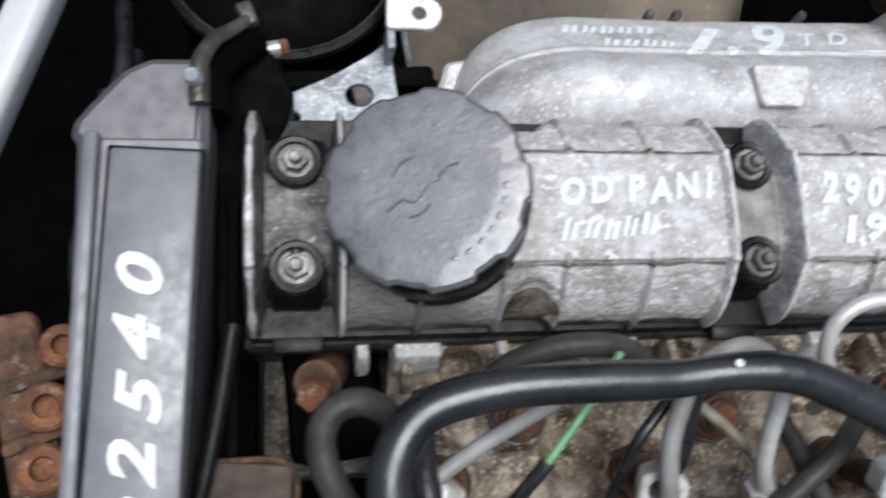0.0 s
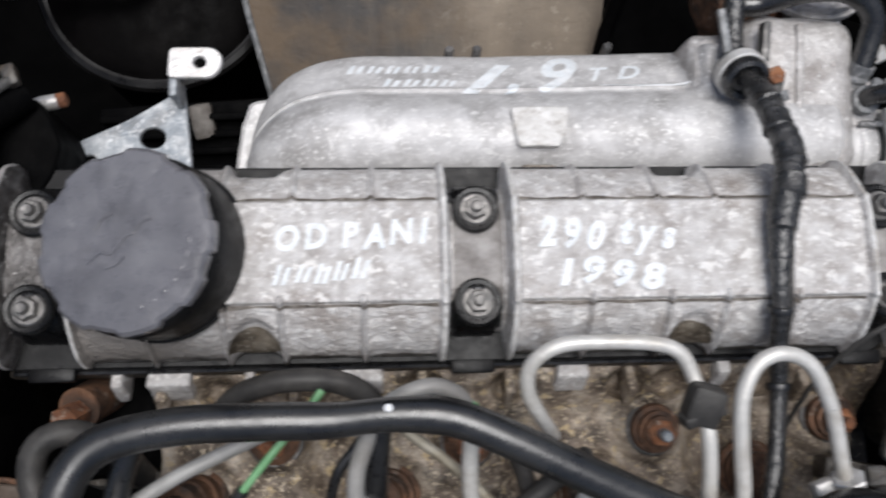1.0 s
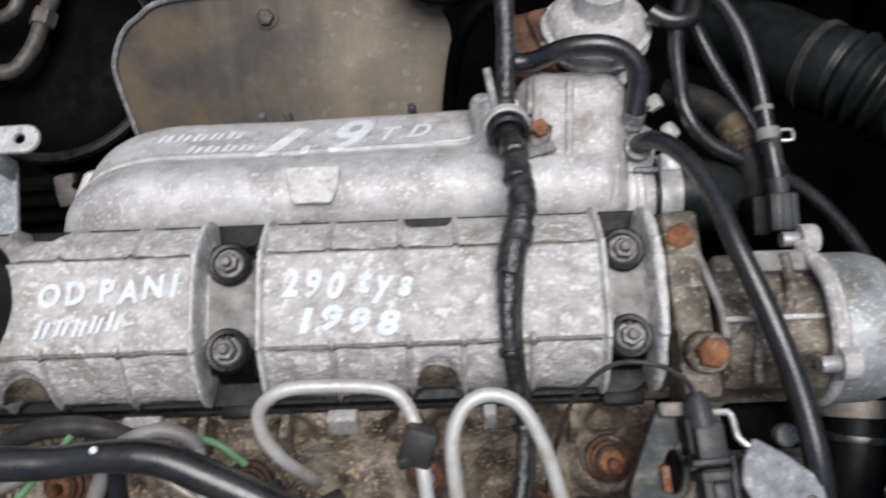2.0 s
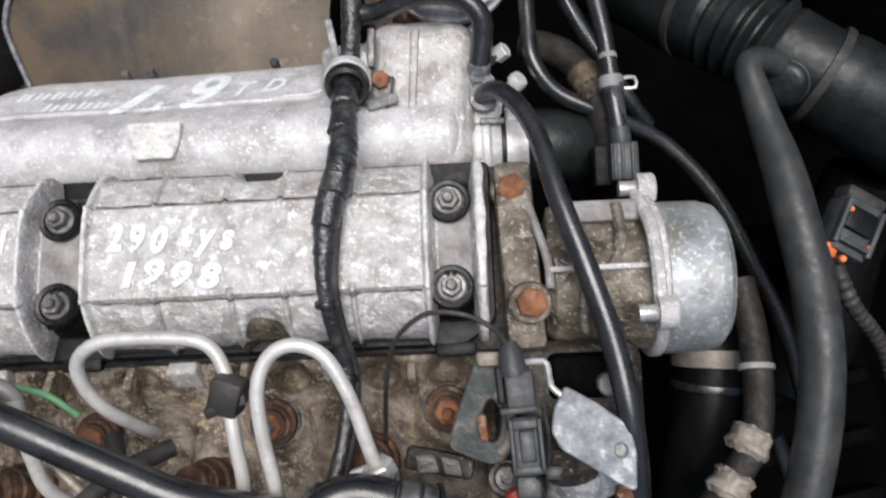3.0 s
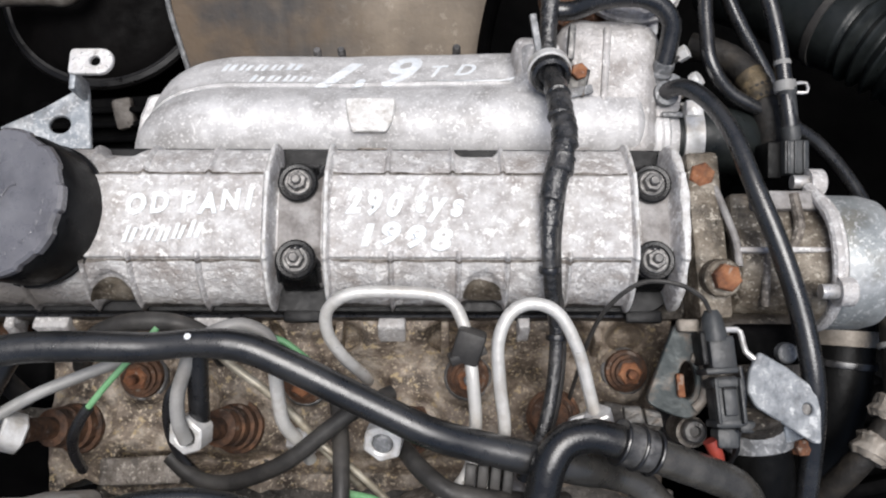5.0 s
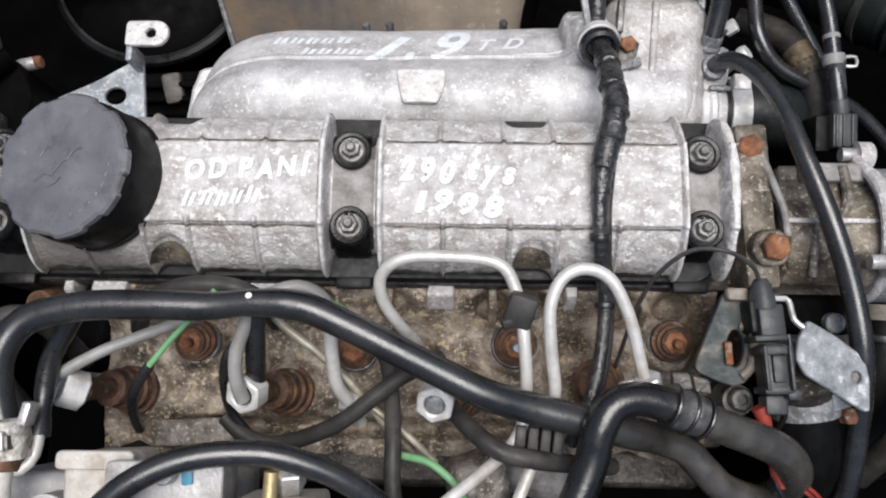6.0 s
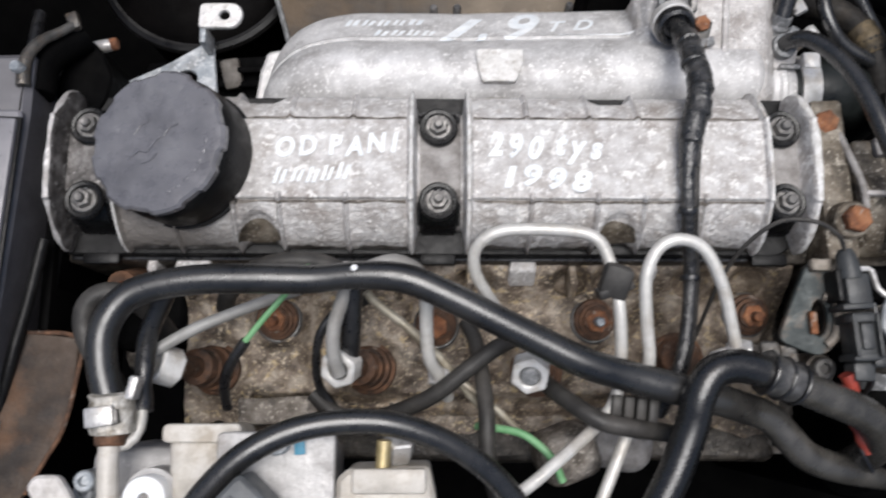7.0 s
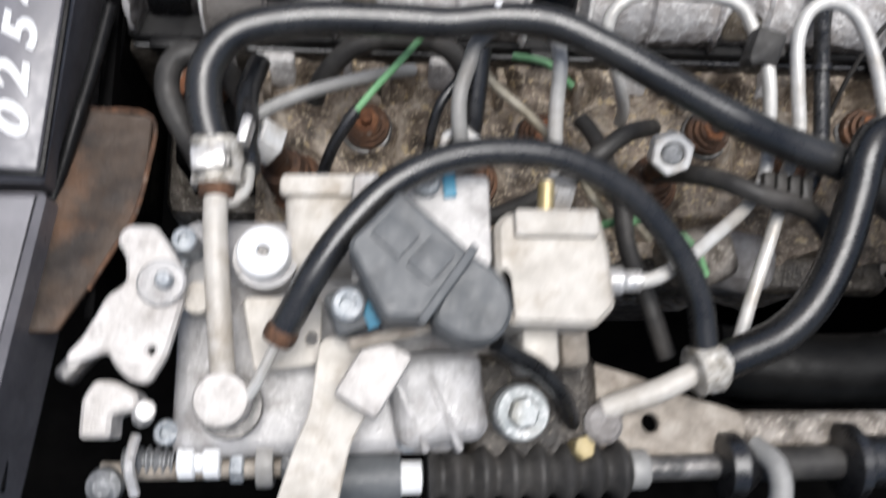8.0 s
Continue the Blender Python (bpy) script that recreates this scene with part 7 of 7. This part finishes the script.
part("side_wire", sweep([(0.2060, -0.0500, 0.9040), (0.2072, -0.0640, 0.9040), (0.2060, -0.0790, 0.8990), (0.2030, -0.0950, 0.8920)], 0.0010, 8), RUBBER, conn, "thin black wire beside the plug")
part("side_ear", block((0.0080, 0.0060, 0.006), pose(0.2090, -0.0770, 0.8990), 0.002), CONN_GREY, conn)
part("tail", block((0.0100, 0.0090, 0.011), pose(0.1985, -0.0820, 0.9000), 0.0015), CONN_GREY, conn)
part("front_slot", block((0.0060, 0.0016, 0.0020), pose(0.1983, -0.0600, 0.9098, 0, 0, 3), 0.0004), BLACK_PLASTIC, conn, "black slot")
part("socket_side", block((0.0030, 0.0150, 0.013), pose(0.1890, -0.0420, 0.9020, 0, 0, 4), 0.0008), BLACK_PLASTIC, conn, "black latch side")
part("red_seal", sweep([(0.1915, -0.0830, 0.9010), (0.1950, -0.0900, 0.8990), (0.1975, -0.0960, 0.8930)], lambda s, d: 0.0035 - 0.0008 * s, 14), RED, conn, "red rubber seal")
part("black_wire", sweep([(0.2020, -0.0780, 0.9050), (0.2040, -0.0870, 0.9000), (0.2025, -0.0960, 0.8900), (0.2030, -0.1110, 0.8850), (0.2050, -0.1200, 0.8840), (0.2110, -0.1290, 0.8800)], 0.0011, 8), RUBBER, conn)
part("red_tape", sweep([(0.2000, -0.1020, 0.8850), (0.2030, -0.1100, 0.8850), (0.2055, -0.1160, 0.8850), (0.2075, -0.1200, 0.8840)], lambda s, d: 0.0026 + 0.0007 * math.sin(d * 600), 12), RED, conn, "crumpled red tape")
for k in range(2):
    part("red_wire", sweep([(0.2050, -0.1140, 0.8850), (0.2110, -0.1165 - 0.0015 * k, 0.8860), (0.2180, -0.1195 - 0.003 * k, 0.8850), (0.2270, -0.1265 - 0.004 * k, 0.8800), (0.2370, -0.1380 - 0.008 * k, 0.8700)], 0.0011, 8), RED, conn, "thin red wire")
PLATE_ZINC = material("crusted_grey_zinc", [(0.16, 0.172, 0.185), (0.26, 0.274, 0.288), (0.38, 0.392, 0.402)], 0.55, 0.2, 150, bump=0.7, bump_scale=420, crust=(0.62, 0.63, 0.63), crust_amount=0.6, crust_scale=150, crust_edge=0.585,
                      stain=(0.09, 0.09, 0.092), stain_amount=0.6, stain_scale=80)
tag = thing("grey_plate", (0.228, -0.066, 0.90), "mottled pale grey bent steel plate with a hole", "bracket")
part("plate", plate(rounded([(0.2150, -0.0430), (0.2270, -0.0500), (0.2400, -0.0600), (0.2415, -0.0700), (0.2405, -0.0845), (0.2370, -0.0840), (0.2270, -0.0775), (0.2120, -0.0680), (0.2085, -0.0610), (0.2100, -0.0520)], 0.0022), 0.003, ((0.2355, -0.0690, 0.0024, 0.0027),), pose(0, 0, 0.9045)), PLATE_ZINC, tag)
part("fold", sweep([(0.1995, -0.0330, 0.8970), (0.2075, -0.0328, 0.8990), (0.2092, -0.0360, 0.9000), (0.2098, -0.0430, 0.9020), (0.2140, -0.0470, 0.9030)], 0.0014, 8), BRIGHT, tag, "bright bent wire edge")
part("hole_boss", lathe([(0.0050, 0), (0.0050, 0.002), (0.0030, 0.002)], (0.2355, -0.0690, 0.9000), (0, 0, 1), 18), BOLT, tag)
part("rusty_nut", hexagon(0.0042, 0.008, (0.2365, -0.0860, 0.8850), (0.2, -0.1, 1)), RUST, tag, "small rusty nut")
screw = thing("small_bolt", (0.1905, -0.0785, 0.87), "dark socket bolt in an oily boss", "bolt")
part("boss", lathe([(0.0075, 0), (0.0075, 0.018)], (0.1905, -0.0785, 0.8600), (0, -0.1, 1), 22), CAST_DARK, screw)
part("bolt", lathe([(0.0056, 0), (0.0056, 0.006), (0.0048, 0.007), (0.0028, 0.007), (0.0026, 0.004)], (0.1905, -0.0793, 0.8770), (0, -0.1, 1), 20), BOLT, screw)
part("oily_pad", block((0.030, 0.010, 0.012), pose(0.1620, -0.0730, 0.8720, 0, 0, -12), 0.002), OILY_BLACK, screw)

# ---------- timing cover and the timing end ----------
timing = thing("timing_cover", (-0.22, -0.01, 0.86), "black plastic timing belt cover with white painted number", "timing cover")
body_out = rounded([(-0.2415, -0.1000), (-0.2425, 0.0425), (-0.2445, 0.0450), (-0.2440, 0.0500), (-0.2395, 0.0560), (-0.2285, 0.0690), (-0.2200, 0.0735), (-0.2005, 0.0740), (-0.2000, 0.0440), (-0.2080, -0.1000)], 0.002)
part("cover_shell", plate(body_out, 0.060, (), pose(0, 0, 0.9020), 0.003), SHADED_PLASTIC, timing)
part("front_frame", plate(rounded([(-0.2400, -0.0980), (-0.2370, 0.0430), (-0.2010, 0.0430), (-0.2090, -0.0980)], 0.003), 0.005, (), pose(0, 0, 0.9060), 0.0012), SKYLIT_PLASTIC, timing)
part("edge_rail", block((0.0050, 0.142, 0.006), pose(-0.2372, -0.0270, 0.9080, 0, 0, -1.2), 0.0015), SKYLIT_PLASTIC, timing)
part("panel", block((0.0285, 0.136, 0.004), pose(-0.2185, -0.0300, 0.9080, 0, 0, -2.4), 0.0015), SKYLIT_PLASTIC, timing, "raised flat panel")


part("groove", block((0.0315, 0.139, 0.002), pose(-0.2185, -0.0300, 0.9062, 0, 0, -2.4), 0.0008), BLACK_PLASTIC, timing, "black groove round the panel")


def panel_top(x, y):
    return 0.9101


writing("02540", 0.0200, Matrix.Translation((-0.2140, -0.0880, 0.911)) @ Matrix.Rotation(radians(90), 4, "Z") @ Matrix.Diagonal((1.30, 0.92, 1, 1)), MARKER, timing, "white hand-painted number", drape=panel_top, jitter=0.09, seed=31, bold=0.030, gap=0.10, shear=0.3)
part("lower_cover", plate(rounded([(-0.2520, -0.2300), (-0.2420, -0.1040), (-0.2065, -0.1040), (-0.2095, -0.1280), (-0.2230, -0.2300)], 0.003), 0.050, (), pose(0, 0, 0.9020), 0.003), SKYLIT_PLASTIC, timing, "lower plastic cover, grey with sky sheen in its colour")
guard = thing("belt_guard", (-0.19, 0.03, 0.86), "black metal belt guard with a curled edge", "guard")
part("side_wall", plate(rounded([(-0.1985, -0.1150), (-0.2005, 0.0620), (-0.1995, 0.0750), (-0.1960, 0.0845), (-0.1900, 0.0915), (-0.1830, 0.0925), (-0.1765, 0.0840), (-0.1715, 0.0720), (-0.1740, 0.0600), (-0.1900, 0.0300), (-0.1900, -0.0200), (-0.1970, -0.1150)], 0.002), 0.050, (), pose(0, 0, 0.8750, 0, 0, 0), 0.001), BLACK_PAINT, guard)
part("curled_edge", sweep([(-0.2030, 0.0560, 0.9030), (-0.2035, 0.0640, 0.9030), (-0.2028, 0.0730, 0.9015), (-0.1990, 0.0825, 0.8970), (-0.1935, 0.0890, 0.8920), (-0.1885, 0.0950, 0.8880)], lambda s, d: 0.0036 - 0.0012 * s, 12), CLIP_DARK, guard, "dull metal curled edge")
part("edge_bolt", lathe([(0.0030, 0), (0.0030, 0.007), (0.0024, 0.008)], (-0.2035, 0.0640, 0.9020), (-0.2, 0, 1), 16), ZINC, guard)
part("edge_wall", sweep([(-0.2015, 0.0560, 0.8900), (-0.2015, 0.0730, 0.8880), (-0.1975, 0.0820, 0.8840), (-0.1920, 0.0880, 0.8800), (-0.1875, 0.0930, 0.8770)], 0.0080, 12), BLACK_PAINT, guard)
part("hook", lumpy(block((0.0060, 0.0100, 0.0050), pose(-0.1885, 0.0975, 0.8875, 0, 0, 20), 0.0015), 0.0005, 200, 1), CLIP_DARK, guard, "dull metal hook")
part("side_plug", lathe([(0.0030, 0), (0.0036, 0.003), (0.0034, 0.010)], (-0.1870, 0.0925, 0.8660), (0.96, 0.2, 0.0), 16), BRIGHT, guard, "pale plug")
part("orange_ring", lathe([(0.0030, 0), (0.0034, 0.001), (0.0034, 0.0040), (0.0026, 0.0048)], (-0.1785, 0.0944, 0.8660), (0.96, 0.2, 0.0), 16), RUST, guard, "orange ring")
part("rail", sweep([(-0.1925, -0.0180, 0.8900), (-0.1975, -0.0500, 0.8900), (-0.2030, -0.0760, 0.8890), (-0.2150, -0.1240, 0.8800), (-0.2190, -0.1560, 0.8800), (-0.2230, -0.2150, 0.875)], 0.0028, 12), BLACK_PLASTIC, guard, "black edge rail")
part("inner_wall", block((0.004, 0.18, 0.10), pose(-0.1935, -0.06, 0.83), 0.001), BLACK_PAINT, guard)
rplate = thing("rusty_plate", (-0.195, -0.10, 0.85), "rust-streaked dark steel plate beside the timing cover", "plate")
part("plate", plate(rounded([(-0.2010, -0.0630), (-0.1730, -0.0660), (-0.1735, -0.0900), (-0.1775, -0.1100), (-0.1840, -0.1225), (-0.1930, -0.1390), (-0.2030, -0.1560), (-0.2170, -0.1560), (-0.2110, -0.1100)], 0.0012, 4), 0.003, (), pose(0, 0, 0.8860)), RUSTY_PLATE, rplate)
part("rolled_edge", sweep([(-0.2005, -0.0632, 0.8855), (-0.1735, -0.0662, 0.8855), (-0.1737, -0.0900, 0.8855), (-0.1777, -0.1100, 0.8855), (-0.1842, -0.1225, 0.8855), (-0.1930, -0.1390, 0.8850)], 0.0011, 8, 0.004), RUST_DARK, rplate, "rusty rolled edge")
rbolt = thing("rusty_bolt", (-0.1640, -0.0300, 0.862), "orange rusty bolt beside the gasket", "bolt")
part("bolt", hexagon(0.0062, 0.012, (-0.1640, -0.0400, 0.8600), (-0.2, -0.3, 1), 0.3), RUST, rbolt)
part("boss", lathe([(0.0090, -0.03), (0.0090, 0)], (-0.1640, -0.0380, 0.8600), (-0.2, -0.3, 1), 20), RUST_DARK, rbolt)
mount = thing("engine_mount", (-0.265, -0.045, 0.84), "rusty ribbed engine mount beside the timing cover", "engine mount")
part("arm", block((0.020, 0.085, 0.018), pose(-0.2760, -0.0470, 0.8260, 0, 14, 12), 0.005, 3), RUST_DARK, mount)
for my, mr in ((-0.020, 0.0085), (-0.043, 0.0095), (-0.066, 0.0095)):
    part("boss", lathe([(mr, -0.02), (mr, 0.008), (mr * 0.85, 0.010), (mr * 0.5, 0.010), (mr * 0.45, 0.005)], (-0.2625 - 0.005 * (my < -0.03), my, 0.8330), (0.25, 0.1, 1), 24), RUST, mount, "rusty round boss")
    part("web", lumpy(block((0.026, 0.006, 0.016), pose(-0.2700, my - 0.011, 0.8290, 0, 10, 20), 0.002, 2), 0.001, 120, 2), RUST_DARK, mount)
rail = thing("body_rail", (-0.27, 0.06, 0.80), "pale painted body rail at the edge of the bay", "body panel")
part("rail", block((0.018, 0.42, 0.02), pose(-0.2975, 0.0850, 0.8250, 0, 0, -18), 0.005, 3), BODY, rail)
for k, (gx, gy) in enumerate(((-0.252, 0.085), (-0.246, 0.060), (-0.258, 0.040))):
    tube("bay_cable", [(gx, gy + 0.06, 0.80), (gx + 0.004, gy + 0.02, 0.815), (gx - 0.004, gy - 0.02, 0.82), (gx - 0.002, gy - 0.06, 0.80)], 0.004, RUBBER, "black cable beside the timing cover", "cable")

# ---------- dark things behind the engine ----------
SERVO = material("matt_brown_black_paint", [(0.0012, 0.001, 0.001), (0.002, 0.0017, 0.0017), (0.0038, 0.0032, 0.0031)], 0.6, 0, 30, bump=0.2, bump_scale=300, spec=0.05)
# Greyer than the shell: the rim's soft highlight is put into its colour.
SERVO_RIM = material("highlit_black_enamel", [(0.004, 0.0037, 0.0037), (0.007, 0.0065, 0.0065), (0.013, 0.0125, 0.0125)], 0.38, 0, 40, bump=0.15, bump_scale=300, spec=0.4)
BRAKE_STEEL = material("dull_brown_pipe_steel", [(0.060, 0.052, 0.045), (0.11, 0.098, 0.086), (0.17, 0.155, 0.138)], 0.5, 0.2, 90, bump=0.4, stain=(0.05, 0.036, 0.027), stain_amount=0.7, stain_scale=70)
servo = thing("brake_servo", (-0.181, 0.238, 0.70), "large round black brake servo against the firewall", "brake servo")
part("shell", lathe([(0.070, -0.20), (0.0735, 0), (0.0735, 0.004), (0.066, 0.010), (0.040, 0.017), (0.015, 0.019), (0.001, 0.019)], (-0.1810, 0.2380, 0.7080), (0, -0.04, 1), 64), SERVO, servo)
part("rim", lathe([(0.0722, -0.004), (0.0745, -0.0045), (0.0778, -0.002), (0.0788, 0.0015), (0.0772, 0.0045), (0.0740, 0.0060), (0.0722, 0.0055)], (-0.1810, 0.2380, 0.7080), (0, -0.04, 1), 72), SERVO_RIM, servo, "rolled black rim")
grid = thing("ribbed_cover", (-0.14, 0.12, 0.75), "black ribbed cover behind the bracket", "cover")
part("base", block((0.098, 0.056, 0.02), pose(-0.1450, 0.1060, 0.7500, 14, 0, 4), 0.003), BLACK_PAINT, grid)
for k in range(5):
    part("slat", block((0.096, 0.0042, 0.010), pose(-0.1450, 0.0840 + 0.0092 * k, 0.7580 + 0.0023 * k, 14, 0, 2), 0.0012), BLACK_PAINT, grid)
part("post", lumpy(block((0.0125, 0.0200, 0.012), pose(-0.1370, 0.1190, 0.7660, 14, 0, 12), 0.002, 2), 0.0006, 150, 1), BRAKE_STEEL, grid, "brown-grey post")

brake = thing("brake_pipe", (-0.19, 0.22, 0.745), "dull brown brake pipes bent above the servo", "pipe")
part("pipe", sweep([(-0.2650, 0.2130, 0.735), (-0.2360, 0.2120, 0.744), (-0.2080, 0.2115, 0.746), (-0.1930, 0.2110, 0.746), (-0.1850, 0.2180, 0.746), (-0.1780, 0.2320, 0.746), (-0.1730, 0.2550, 0.745), (-0.1680, 0.2800, 0.740)], 0.0056, 14), BRAKE_STEEL, brake)
part("union", hexagon(0.0085, 0.012, (-0.1752, 0.2440, 0.7455), (0.2, 0.95, 0.0)), BRAKE_STEEL, brake)
part("second_pipe", sweep([(-0.2500, 0.2440, 0.752), (-0.2060, 0.2460, 0.754), (-0.1920, 0.2490, 0.755), (-0.1865, 0.2580, 0.756), (-0.1820, 0.2800, 0.755)], 0.0046, 12), BRAKE_STEEL, brake)
